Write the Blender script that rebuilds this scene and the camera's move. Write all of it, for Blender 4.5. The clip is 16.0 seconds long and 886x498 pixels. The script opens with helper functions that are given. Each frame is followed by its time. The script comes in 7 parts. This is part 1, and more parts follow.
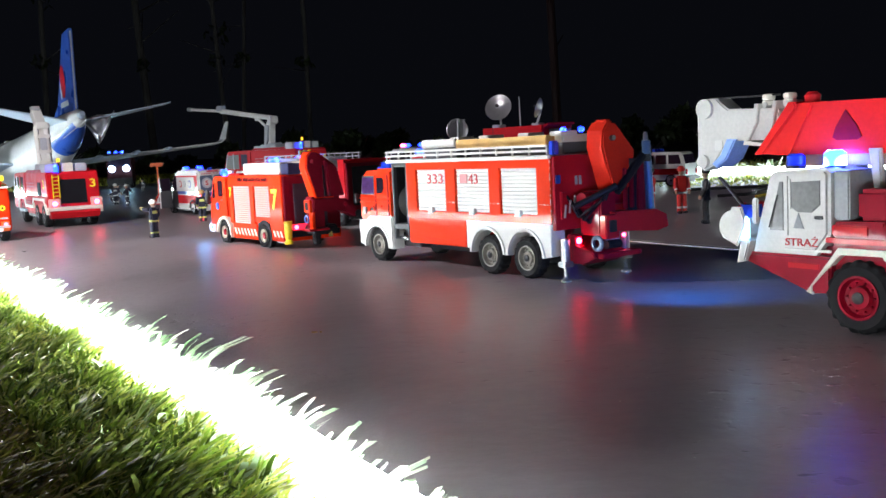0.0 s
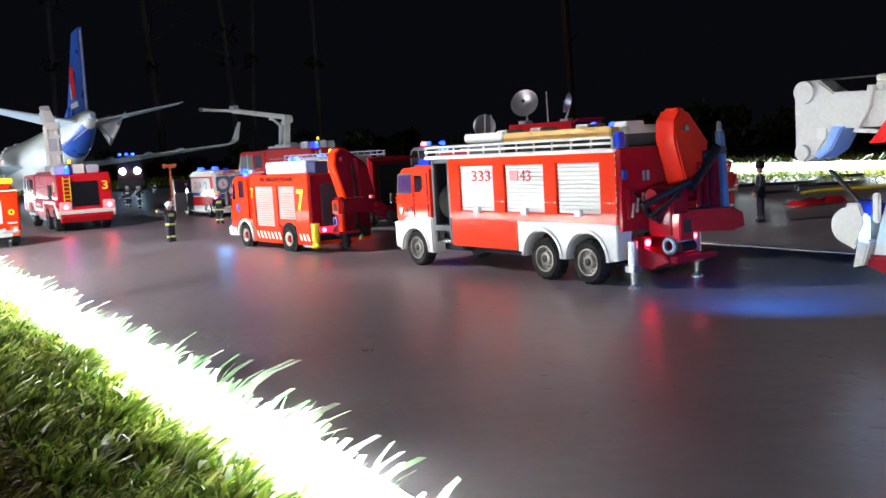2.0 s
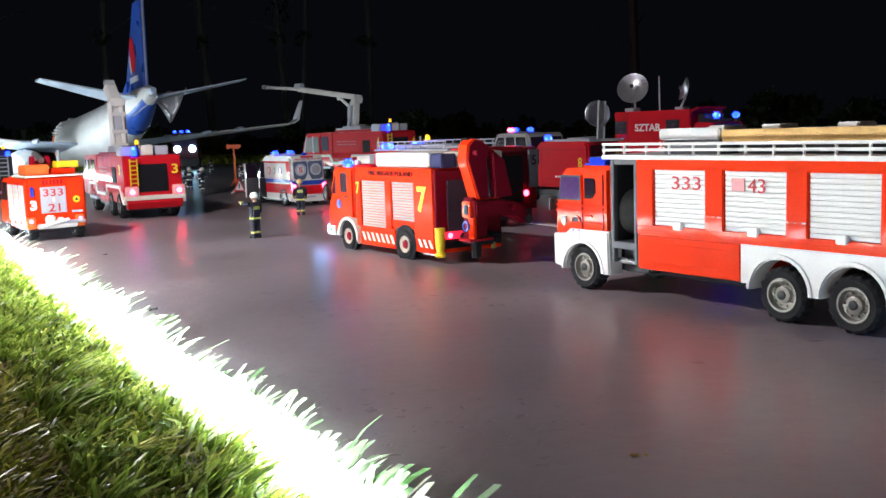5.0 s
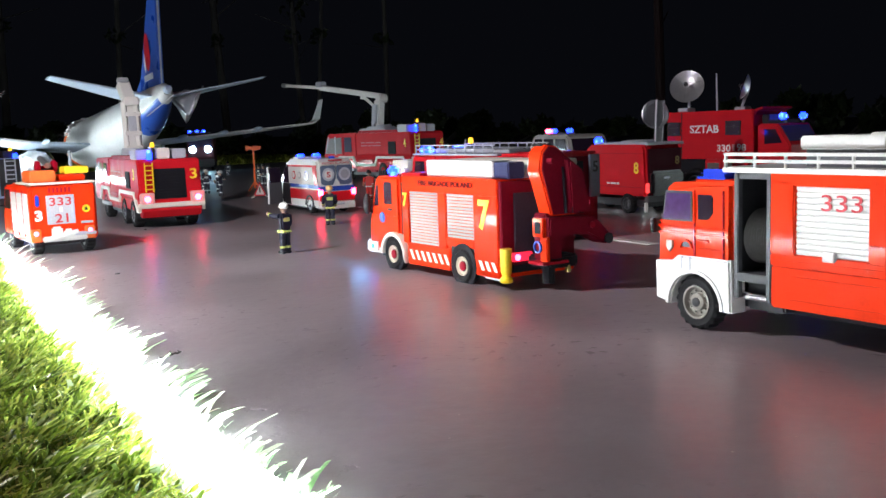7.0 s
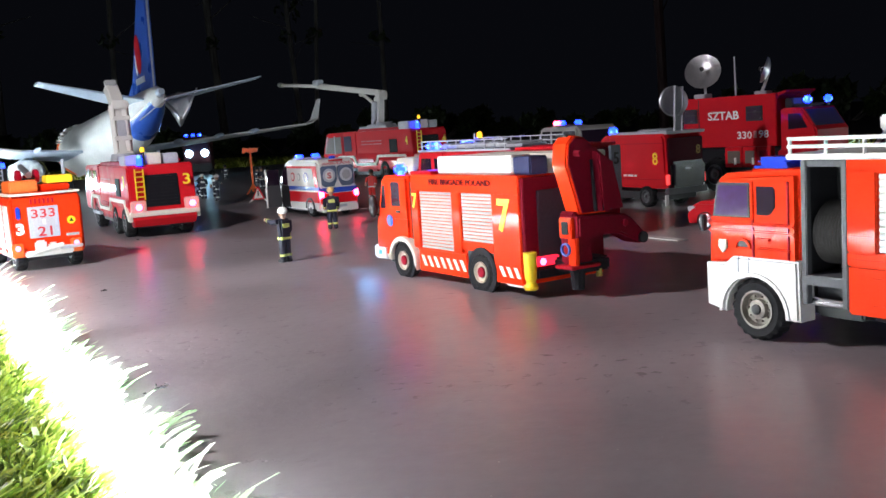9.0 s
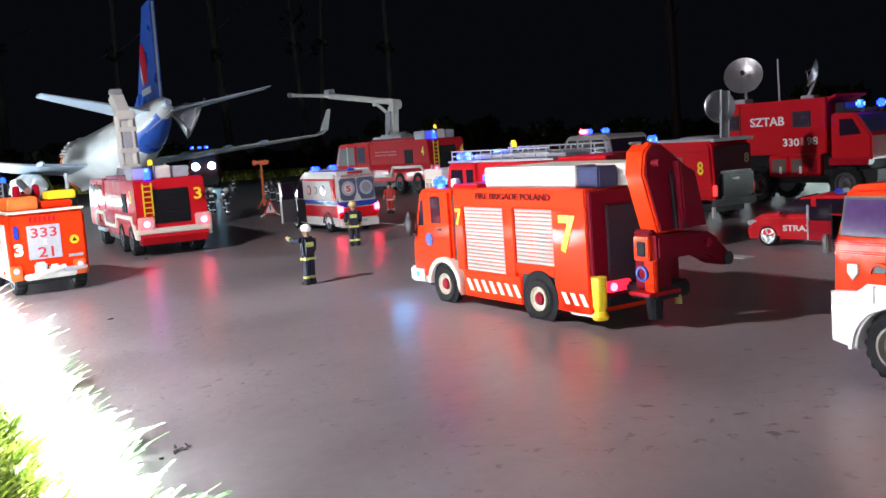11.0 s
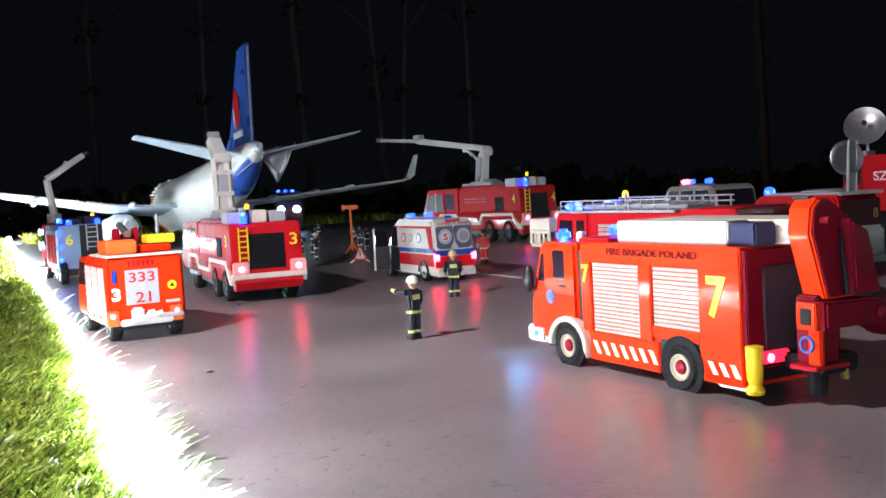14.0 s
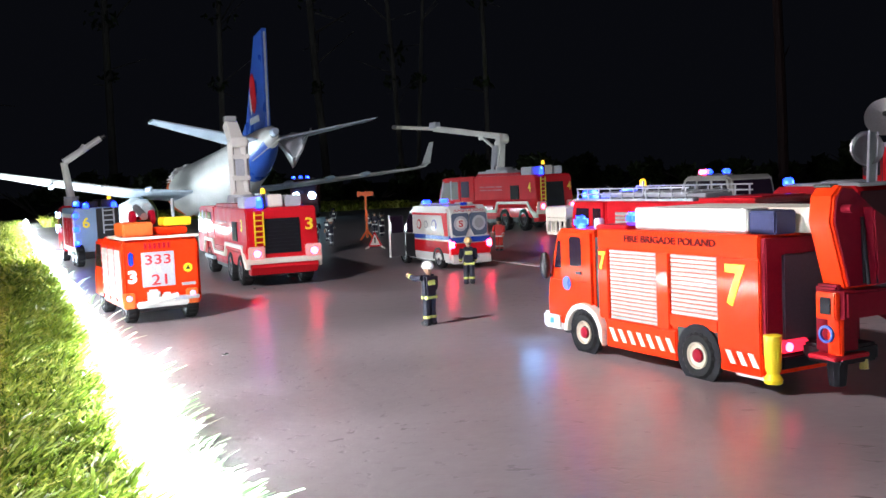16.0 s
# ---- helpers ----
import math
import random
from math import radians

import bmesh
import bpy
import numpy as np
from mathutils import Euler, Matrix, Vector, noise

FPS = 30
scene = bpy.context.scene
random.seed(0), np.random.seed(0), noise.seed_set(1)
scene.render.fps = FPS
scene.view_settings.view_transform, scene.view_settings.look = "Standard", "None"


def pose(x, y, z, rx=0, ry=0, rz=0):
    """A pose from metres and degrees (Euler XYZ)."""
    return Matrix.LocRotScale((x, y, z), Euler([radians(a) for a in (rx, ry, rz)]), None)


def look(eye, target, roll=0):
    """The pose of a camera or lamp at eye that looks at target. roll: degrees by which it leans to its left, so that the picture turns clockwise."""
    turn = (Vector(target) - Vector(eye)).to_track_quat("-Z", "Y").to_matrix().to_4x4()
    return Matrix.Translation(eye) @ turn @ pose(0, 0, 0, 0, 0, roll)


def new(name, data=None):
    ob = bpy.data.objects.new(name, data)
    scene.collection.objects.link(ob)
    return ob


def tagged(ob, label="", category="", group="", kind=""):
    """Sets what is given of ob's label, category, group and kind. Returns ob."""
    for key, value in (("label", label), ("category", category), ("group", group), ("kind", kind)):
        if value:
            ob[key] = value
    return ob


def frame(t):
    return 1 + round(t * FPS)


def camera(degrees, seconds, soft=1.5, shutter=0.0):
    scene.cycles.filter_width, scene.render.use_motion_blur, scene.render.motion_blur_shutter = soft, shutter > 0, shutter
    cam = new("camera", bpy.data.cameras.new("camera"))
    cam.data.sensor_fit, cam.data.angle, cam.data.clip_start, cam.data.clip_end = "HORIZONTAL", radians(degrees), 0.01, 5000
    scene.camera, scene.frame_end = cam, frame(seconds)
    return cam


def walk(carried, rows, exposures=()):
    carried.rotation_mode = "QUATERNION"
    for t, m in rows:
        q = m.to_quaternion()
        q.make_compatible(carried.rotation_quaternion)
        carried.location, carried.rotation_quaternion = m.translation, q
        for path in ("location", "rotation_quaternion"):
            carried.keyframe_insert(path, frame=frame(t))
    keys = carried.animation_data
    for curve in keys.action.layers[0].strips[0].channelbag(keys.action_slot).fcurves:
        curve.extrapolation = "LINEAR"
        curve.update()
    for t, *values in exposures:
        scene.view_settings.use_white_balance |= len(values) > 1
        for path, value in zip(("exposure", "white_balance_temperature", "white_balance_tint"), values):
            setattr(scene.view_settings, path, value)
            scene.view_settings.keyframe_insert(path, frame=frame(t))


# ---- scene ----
cam = camera(48.94, 16.0)
PATH = [
    (0, (0.14056, 0.32000, 0.06632), (-0.04306, 2.30032, -0.14490), -2.85),
    (0.5, (0.13651, 0.32820, 0.06700), (-0.05150, 2.30808, -0.14452), -3.24),
    (1, (0.12918, 0.33985, 0.06653), (-0.06127, 2.31943, -0.14562), -3.43),
    (1.5, (0.12502, 0.34938, 0.06497), (-0.07039, 2.32848, -0.14718), -3.39),
    (2, (0.11756, 0.36264, 0.06436), (-0.08400, 2.34137, -0.14536), -3.37),
    (2.5, (0.11267, 0.37241, 0.06294), (-0.09578, 2.34901, -0.15970), -3.13),
    (3, (0.10063, 0.38794, 0.06657), (-0.10973, 2.36300, -0.16766), -2.36),
    (3.5, (0.08431, 0.40999, 0.06930), (-0.15315, 2.38144, -0.16945), -2.27),
    (4, (0.07774, 0.42383, 0.06586), (-0.18245, 2.39247, -0.17245), -2.31),
    (4.5, (0.06321, 0.43928, 0.06935), (-0.20870, 2.40588, -0.17262), -2.19),
    (7, (0.01295, 0.52986, 0.07578), (-0.29133, 2.49141, -0.16860), -1.96),
    (7.5, (0.00875, 0.53917, 0.07447), (-0.29942, 2.49954, -0.17450), -2.57),
    (8, (0.00767, 0.55035, 0.07227), (-0.30073, 2.51123, -0.17237), -2.83),
    (8.5, (0.00432, 0.56138, 0.07433), (-0.30077, 2.52194, -0.17696), -3.37),
    (11, (-0.02663, 0.62256, 0.07403), (-0.34199, 2.58441, -0.15334), -4.11),
    (11.5, (-0.03643, 0.63194, 0.07402), (-0.36735, 2.59329, -0.13479), -3.73),
    (12, (-0.04419, 0.64424, 0.07553), (-0.39643, 2.60287, -0.12376), -3.78),
    (12.5, (-0.04881, 0.65207, 0.07652), (-0.43252, 2.60652, -0.10483), -3.88),
    (13, (-0.05007, 0.65164, 0.07710), (-0.46262, 2.60234, -0.07958), -3.55),
    (13.5, (-0.04993, 0.65028, 0.07682), (-0.49107, 2.59647, -0.05646), -3.79),
    (14, (-0.05153, 0.64950, 0.07635), (-0.51170, 2.59188, -0.04786), -3.15),
    (14.5, (-0.05307, 0.64961, 0.07536), (-0.52853, 2.58790, -0.05491), -2.33),
    (15, (-0.05297, 0.64968, 0.07526), (-0.53963, 2.58471, -0.06190), -2.40),
    (15.5, (-0.05281, 0.65018, 0.07500), (-0.54255, 2.58404, -0.06751), -2.53),
    (16, (-0.05288, 0.65039, 0.07486), (-0.54166, 2.58425, -0.07106), -2.51),
]
walk(cam, [(t, look(eye, target, roll)) for t, eye, target, roll in PATH],
     ((0, 0.1), (2, 0.08), (4.5, -0.1), (8, -0.07), (11, -0.02), (13, 0.03), (16, 0.12)))

# ---- night sky and lamps ----
world = bpy.data.worlds.new("night")
world.use_nodes = True
scene.world = world
bg = world.node_tree.nodes["Background"]
bg.inputs["Color"].default_value = (0.45, 0.5, 0.75, 1)
bg.inputs["Strength"].default_value = 0.0052


def point_lamp(name, at, watts, colour, radius):
    lamp = bpy.data.lights.new(name, "POINT")
    lamp.energy, lamp.color, lamp.shadow_soft_size = watts, colour, radius
    ob = new(name, lamp)
    ob.location = at
    return ob


# the garden lamp that stands over the lawn, off to the side
garden = bpy.data.lights.new("garden_lamp", "SPOT")
garden.energy, garden.color, garden.shadow_soft_size = 12.4, (1.0, 0.935, 0.99), 0.012
garden.spot_size, garden.spot_blend = radians(180), 1.0
new("garden_lamp", garden).matrix_basis = look((-0.40, 0.85, 0.315), (-0.22, 1.11, 0.0))
# blue flashing lamp at the crane's nose and the lamp ahead of the pump truck's bumper, placed to fit their blue patches
flasher = bpy.data.lights.new("crane_flasher", "SPOT")
flasher.energy, flasher.color, flasher.shadow_soft_size = 0.2, (0.01, 0.2, 1.0), 0.004
flasher.spot_size, flasher.spot_blend = radians(140), 1.0
new("crane_flasher", flasher).matrix_basis = look((0.196, 0.700, 0.034), (0.212, 0.752, 0.0))
point_lamp("bumper_flasher", (-0.121, 1.078, 0.012), 0.008, (0.14, 0.45, 1.0), 0.006)

# ---- materials ----
MATS = {}


def principled(name):
    m = bpy.data.materials.new(name)
    m.use_nodes = True
    nt = m.node_tree
    return m, nt, nt.nodes["Principled BSDF"]


def surface(name, colour, rough=0.4, metal=0.0, coat=0.0, vary=0.12, grain=60.0, bump=0.05, spec=0.5, trans=0.0):
    """A plain painted, moulded or metal surface: two scales of tone, worn gloss and fine relief."""
    if name in MATS:
        return MATS[name]
    m, nt, p = principled(name)
    co = nt.nodes.new("ShaderNodeTexCoord")
    big = nt.nodes.new("ShaderNodeTexNoise")
    big.inputs["Scale"].default_value, big.inputs["Detail"].default_value = grain, 3
    fine = nt.nodes.new("ShaderNodeTexNoise")
    fine.inputs["Scale"].default_value, fine.inputs["Detail"].default_value = grain * 14, 2
    for n in (big, fine):
        nt.links.new(co.outputs["Object"], n.inputs["Vector"])
    add = nt.nodes.new("ShaderNodeMath")
    add.operation = "ADD"
    nt.links.new(big.outputs["Fac"], add.inputs[0])
    nt.links.new(fine.outputs["Fac"], add.inputs[1])
    tone = nt.nodes.new("ShaderNodeMapRange")
    tone.inputs["From Min"].default_value, tone.inputs["From Max"].default_value = 0.7, 1.3
    tone.inputs["To Min"].default_value, tone.inputs["To Max"].default_value = 1 - vary, 1 + vary
    nt.links.new(add.outputs[0], tone.inputs["Value"])
    mix = nt.nodes.new("ShaderNodeVectorMath")
    mix.operation = "SCALE"
    mix.inputs[0].default_value = colour
    nt.links.new(tone.outputs["Result"], mix.inputs["Scale"])
    nt.links.new(mix.outputs["Vector"], p.inputs["Base Color"])
    gloss = nt.nodes.new("ShaderNodeMapRange")
    gloss.inputs["From Min"].default_value, gloss.inputs["From Max"].default_value = 0.3, 0.7
    gloss.inputs["To Min"].default_value, gloss.inputs["To Max"].default_value = max(0.03, rough * 0.8), min(1.0, rough * 1.25)
    nt.links.new(big.outputs["Fac"], gloss.inputs["Value"])
    nt.links.new(gloss.outputs["Result"], p.inputs["Roughness"])
    p.inputs["Metallic"].default_value = metal
    p.inputs["Coat Weight"].default_value = coat
    p.inputs["Coat Roughness"].default_value = 0.05
    p.inputs["Specular IOR Level"].default_value = spec
    p.inputs["Transmission Weight"].default_value = trans
    if bump:
        b = nt.nodes.new("ShaderNodeBump")
        b.inputs["Strength"].default_value, b.inputs["Distance"].default_value = bump, 0.0006
        nt.links.new(fine.outputs["Fac"], b.inputs["Height"])
        nt.links.new(b.outputs["Normal"], p.inputs["Normal"])
        if coat:
            lump = nt.nodes.new("ShaderNodeBump")
            lump.inputs["Strength"].default_value, lump.inputs["Distance"].default_value = 0.09, 0.001
            nt.links.new(big.outputs["Fac"], lump.inputs["Height"])
            nt.links.new(lump.outputs["Normal"], p.inputs["Coat Normal"])
    MATS[name] = m
    return m


def glow(name, colour, strength):
    if name in MATS:
        return MATS[name]
    m, nt, p = principled(name)
    p.inputs["Base Color"].default_value = (*colour, 1)
    p.inputs["Roughness"].default_value = 0.2
    p.inputs["Emission Color"].default_value = (*colour, 1)
    p.inputs["Emission Strength"].default_value = strength
    MATS[name] = m
    return m


def led_lens(name, lens, core, cell=150.0):
    """A moulded lens with bright diodes showing as hot spots behind it."""
    m, nt, p = principled(name)
    p.inputs["Base Color"].default_value = (0.02, 0.08, 0.5, 1)
    p.inputs["Roughness"].default_value = 0.15
    v = nt.nodes.new("ShaderNodeTexVoronoi")
    v.inputs["Scale"].default_value = cell
    nt.links.new(nt.nodes.new("ShaderNodeTexCoord").outputs["Object"], v.inputs["Vector"])
    near = nt.nodes.new("ShaderNodeMapRange")
    near.interpolation_type = "SMOOTHSTEP"
    near.inputs["From Min"].default_value, near.inputs["From Max"].default_value = 0.1, 0.5
    nt.links.new(v.outputs["Distance"], near.inputs["Value"])
    mix = nt.nodes.new("ShaderNodeMix")
    mix.data_type = "VECTOR"
    nt.links.new(near.outputs["Result"], mix.inputs["Factor"])
    mix.inputs[4].default_value, mix.inputs[5].default_value = core, lens
    nt.links.new(mix.outputs[1], p.inputs["Emission Color"])
    p.inputs["Emission Strength"].default_value = 1.0
    MATS[name] = m
    return m


RED_ORANGE = surface("signal_red_paint", (0.74, 0.036, 0.006), 0.4, coat=0.13, spec=0.035, vary=0.06)
RED = surface("fire_red_paint", (0.56, 0.012, 0.02), 0.4, coat=0.2, spec=0.08, vary=0.07)
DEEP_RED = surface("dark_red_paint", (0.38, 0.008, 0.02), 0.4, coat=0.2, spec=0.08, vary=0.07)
CRIMSON = surface("crimson_paint", (0.27, 0.004, 0.018), 0.4, coat=0.2, spec=0.08, vary=0.08)
WHITE = surface("white_plastic", (0.66, 0.65, 0.61), 0.35, vary=0.04)
OFF_WHITE = surface("off_white_plastic", (0.58, 0.565, 0.53), 0.4, vary=0.08)
CREAM = surface("cream_plastic", (0.72, 0.68, 0.58), 0.4, vary=0.06)
SILVER = surface("silver_shutter", (0.38, 0.372, 0.345), 0.6, metal=0.1, spec=0.25, vary=0.06)
GREY = surface("grey_plastic", (0.28, 0.29, 0.3), 0.45)
LIGHT_GREY = surface("light_grey_plastic", (0.42, 0.44, 0.48), 0.4)
BLACK = surface("black_plastic", (0.012, 0.012, 0.014), 0.42)
TYRE = surface("tyre_rubber", (0.011, 0.011, 0.012), 0.7, vary=0.2, spec=0.2)
CHROME = surface("chrome_metal", (0.75, 0.76, 0.78), 0.18, metal=1.0, vary=0.05)
STEEL = surface("dull_steel", (0.42, 0.43, 0.45), 0.38, metal=0.9, vary=0.1)
DARK_GREY = surface("dark_grey_plastic", (0.07, 0.072, 0.078), 0.45)
# Darker matt copy of the red, with the shade on rear faces in its colour.
SHADE_RED = surface("shade_toned_red_paint", (0.16, 0.004, 0.014), 0.6, spec=0.08, vary=0.1)
MATT_BLACK = surface("matt_black_plastic", (0.01, 0.01, 0.013), 0.6, spec=0.15)
GLASS = surface("dark_window_glass", (0.02, 0.012, 0.024), 0.06, vary=0.02, bump=0.0, spec=0.4)
# Purple-grey base colour that holds the reflections on cab windows.
CLEAR = surface("reflection_tinted_glass", (0.07, 0.06, 0.1), 0.08, vary=0.02, bump=0.0, spec=0.8)
# Opaque pane; the lit cab interior is put into its pale grey.
CAB_GLASS = surface("lit_cab_glass", (0.25, 0.25, 0.245), 0.08, vary=0.15, grain=40, bump=0.0, spec=0.8)
YELLOW = surface("yellow_plastic", (0.85, 0.6, 0.02), 0.4, vary=0.05)
ORANGE = surface("orange_plastic", (0.8, 0.14, 0.02), 0.4)
BLUE_PLASTIC = surface("blue_lens_plastic", (0.02, 0.06, 0.6), 0.15, coat=0.4)
BLUE_PAINT = surface("blue_paint", (0.015, 0.06, 0.38), 0.3, coat=0.4, vary=0.08)
FIN_BLUE = surface("airline_blue_paint", (0.03, 0.10, 0.46), 0.3, coat=0.4, vary=0.14, grain=30)
PLANE_WHITE = surface("airframe_white", (0.66, 0.65, 0.64), 0.35, vary=0.13, grain=26, bump=0.12)
PLANE_GREY = surface("airframe_grey", (0.52, 0.6, 0.72), 0.38, vary=0.1, grain=20)
INK_RED = surface("red_lettering", (0.5, 0.02, 0.03), 0.5, bump=0)
INK_WHITE = surface("white_lettering", (0.8, 0.8, 0.78), 0.5, bump=0)
INK_YELLOW = surface("yellow_lettering", (0.9, 0.66, 0.03), 0.45, bump=0)
CLOTH_DARK = surface("dark_coat_paint", (0.012, 0.014, 0.03), 0.6)
SKIN = surface("moulded_beige_plastic", (0.45, 0.27, 0.18), 0.5)
BLUE_LIT = led_lens("lit_blue_beacon", (0.08, 0.34, 20.0), (0.75, 2.1, 22.0))
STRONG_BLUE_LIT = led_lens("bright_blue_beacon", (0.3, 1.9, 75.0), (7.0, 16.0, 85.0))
BLUE_WHITE_LIT = glow("lit_blue_white_lamp", (0.35, 0.65, 1.0), 14.0)
WHITE_LIT = glow("lit_white_lamp", (0.92, 0.97, 1.0), 40.0)
RED_LIT = glow("lit_tail_lamp", (1.0, 0.06, 0.15), 13.0)
STRONG_RED_LIT = glow("bright_tail_lamp", (1.0, 0.022, 0.07), 52.0)
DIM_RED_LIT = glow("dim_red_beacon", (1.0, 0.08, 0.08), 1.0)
AMBER_LIT = glow("lit_amber_beacon", (1.0, 0.55, 0.03), 1.6)

# ---- mesh tools: lengths in millimetres, x to the right of a vehicle, y ahead, z up ----
MM = 0.001


def box(bm, x0, x1, y0, y1, z0, z1, bev=0.0, taper=(0, 0, 0, 0)):
    """A block; taper pulls the top edge in on the -x, +x, -y and +y sides."""
    a, b, c, d = taper
    v = [bm.verts.new(p) for p in ((x0, y0, z0), (x1, y0, z0), (x1, y1, z0), (x0, y1, z0),
                                   (x0 + a, y0 + c, z1), (x1 - b, y0 + c, z1), (x1 - b, y1 - d, z1), (x0 + a, y1 - d, z1))]
    f = [bm.faces.new([v[i] for i in q]) for q in ((3, 2, 1, 0), (4, 5, 6, 7), (0, 1, 5, 4), (1, 2, 6, 5), (2, 3, 7, 6), (3, 0, 4, 7))]
    if bev:
        edges = {e for g in f for e in g.edges}
        bmesh.ops.bevel(bm, geom=list(edges), offset=bev, segments=2, affect="EDGES", clamp_overlap=True)
    return bm


def prism(bm, pts, x0, x1, bev=0.0, axis="x"):
    """A side outline (y, z) drawn out across x (or, for axis 'y', an outline (x, z) along y; 'z': (x, y) along z)."""
    put = {"x": lambda p, w: (w, p[0], p[1]), "y": lambda p, w: (p[0], w, p[1]), "z": lambda p, w: (p[0], p[1], w)}[axis]
    a = [bm.verts.new(put(p, x0)) for p in pts]
    b = [bm.verts.new(put(p, x1)) for p in pts]
    n = len(pts)
    f = [bm.faces.new(a), bm.faces.new(b[::-1])]
    f += [bm.faces.new((a[(i + 1) % n], a[i], b[i], b[(i + 1) % n])) for i in range(n)]
    bmesh.ops.recalc_face_normals(bm, faces=f)
    if bev:
        edges = {e for g in f[:2] for e in g.edges}
        bmesh.ops.bevel(bm, geom=list(edges), offset=bev, segments=2, affect="EDGES", clamp_overlap=True)
    return bm


def rod(bm, p, q, r, r2=None, seg=10):
    """A round bar from p to q."""
    p, q = Vector(p), Vector(q)
    r2 = r if r2 is None else r2
    d = q - p
    m = Matrix.Translation((p + q) / 2) @ d.to_track_quat("Z", "Y").to_matrix().to_4x4()
    bmesh.ops.create_cone(bm, cap_ends=True, segments=seg, radius1=r, radius2=r2, depth=d.length, matrix=m)
    return bm


def ball(bm, c, r, sx=1, sy=1, sz=1, seg=12):
    bmesh.ops.create_uvsphere(bm, u_segments=seg, v_segments=max(6, seg // 2), radius=r, matrix=Matrix.Translation(c) @ Matrix.Diagonal((sx, sy, sz, 1)))
    return bm


def lathe(bm, profile, seg=28, m=Matrix(), caps=True):
    """Profile (radius, height) turned round z, then placed by m."""
    rings = []
    for r, h in profile:
        rings.append([bm.verts.new(m @ Vector((r * math.cos(2 * math.pi * i / seg), r * math.sin(2 * math.pi * i / seg), h))) for i in range(seg)])
    fs = []
    for a, b in zip(rings, rings[1:]):
        fs += [bm.faces.new((a[i], a[(i + 1) % seg], b[(i + 1) % seg], b[i])) for i in range(seg)]
    if caps:
        fs += [bm.faces.new(rings[0][::-1]), bm.faces.new(rings[-1])]
    bmesh.ops.recalc_face_normals(bm, faces=fs)
    return bm


def arc_band(c, z, r, n, thick, x0, x1):
    """A half-round lip over a wheel at c: outer and inner arc joined into one outline."""
    a = [(c + r * math.cos(math.pi * i / n), z + r * math.sin(math.pi * i / n)) for i in range(n + 1)]
    b = [(c + (r - thick) * math.cos(math.pi * i / n), z + (r - thick) * math.sin(math.pi * i / n)) for i in range(n + 1)]
    return prism(B(), a + b[::-1], x0, x1)


def link_mesh(name, bm, material):
    me = bpy.data.meshes.new(name)
    bmesh.ops.scale(bm, vec=(MM, MM, MM), verts=bm.verts)
    bm.to_mesh(me)
    bm.free()
    for m in material if isinstance(material, (list, tuple)) else [material]:
        me.materials.append(m)
    me.shade_smooth()
    me.set_sharp_from_angle(angle=radians(32))
    return new(name, me)


def part(name, bm, material, parent, label=""):
    ob = link_mesh(name, bm, material)
    ob.parent = parent
    if label:
        ob["label"] = label
    return ob


def share(name, mesh, parent, at, turn=(0, 0, 0), label=""):
    """One more part on a mesh that other parts use."""
    ob = new(name, mesh)
    ob.parent = parent
    ob.matrix_basis = pose(at[0] * MM, at[1] * MM, at[2] * MM, *turn)
    if label:
        ob["label"] = label
    return ob


def thing(name, label, category, x, y, yaw, group="", scale=1.0, z=0.0):
    ob = new(name)
    ob.empty_display_size = 0.02
    ob.matrix_basis = pose(x, y, z, 0, 0, yaw) @ Matrix.Diagonal((scale, scale, scale, 1))
    return tagged(ob, label, category, group)


def B():
    return bmesh.new()


SIDE = {"left": Matrix(((0, 0, -1), (-1, 0, 0), (0, 1, 0))).to_4x4(), "rear": Matrix(((1, 0, 0), (0, 0, -1), (0, 1, 0))).to_4x4(),
        "right": Matrix(((0, 0, 1), (1, 0, 0), (0, 1, 0))).to_4x4(), "top": Matrix()}


def lettering(words, side, at, width, height, material, parent, name="lettering", bold=0.0, slant=0.0, thick=0.25):
    """Words in the built-in font, fitted to a width and height in mm, their middle at a place on a side of the thing."""
    cu = bpy.data.curves.new("words", "FONT")
    cu.body, cu.resolution_u, cu.offset, cu.extrude = words, 3, bold, 0.02
    ob = bpy.data.objects.new("words", cu)
    scene.collection.objects.link(ob)
    me = bpy.data.meshes.new_from_object(ob.evaluated_get(bpy.context.evaluated_depsgraph_get()))
    bpy.data.objects.remove(ob)
    co = np.empty(len(me.vertices) * 3)
    me.vertices.foreach_get("co", co)
    co = co.reshape(-1, 3)
    lo, hi = co.min(0), co.max(0)
    co = (co - (lo + hi) / 2) / np.maximum(hi - lo, 1e-6) * (width, height, thick)
    co[:, 0] += slant * co[:, 1]
    me.vertices.foreach_set("co", (co * MM).ravel())
    me.name = name
    me.materials.clear()
    me.materials.append(material)
    ob = new(name, me)
    ob.parent = parent
    ob.matrix_basis = Matrix.Translation(Vector(at) * MM) @ SIDE[side]
    return ob


def bars(side, at, widths, height, gap, material, parent, name="lettering_bar"):
    """Short plain bars in a row, for writing too small to read."""
    total = sum(widths) + gap * (len(widths) - 1)
    bm, u = B(), -total / 2
    for w in widths:
        box(bm, u, u + w, -height / 2, height / 2, 0, 0.2)
        u += w + gap
    ob = part(name, bm, material, parent)
    ob.matrix_basis = Matrix.Translation(Vector(at) * MM) @ SIDE[side]
    return ob


WHEEL_MESHES = {}


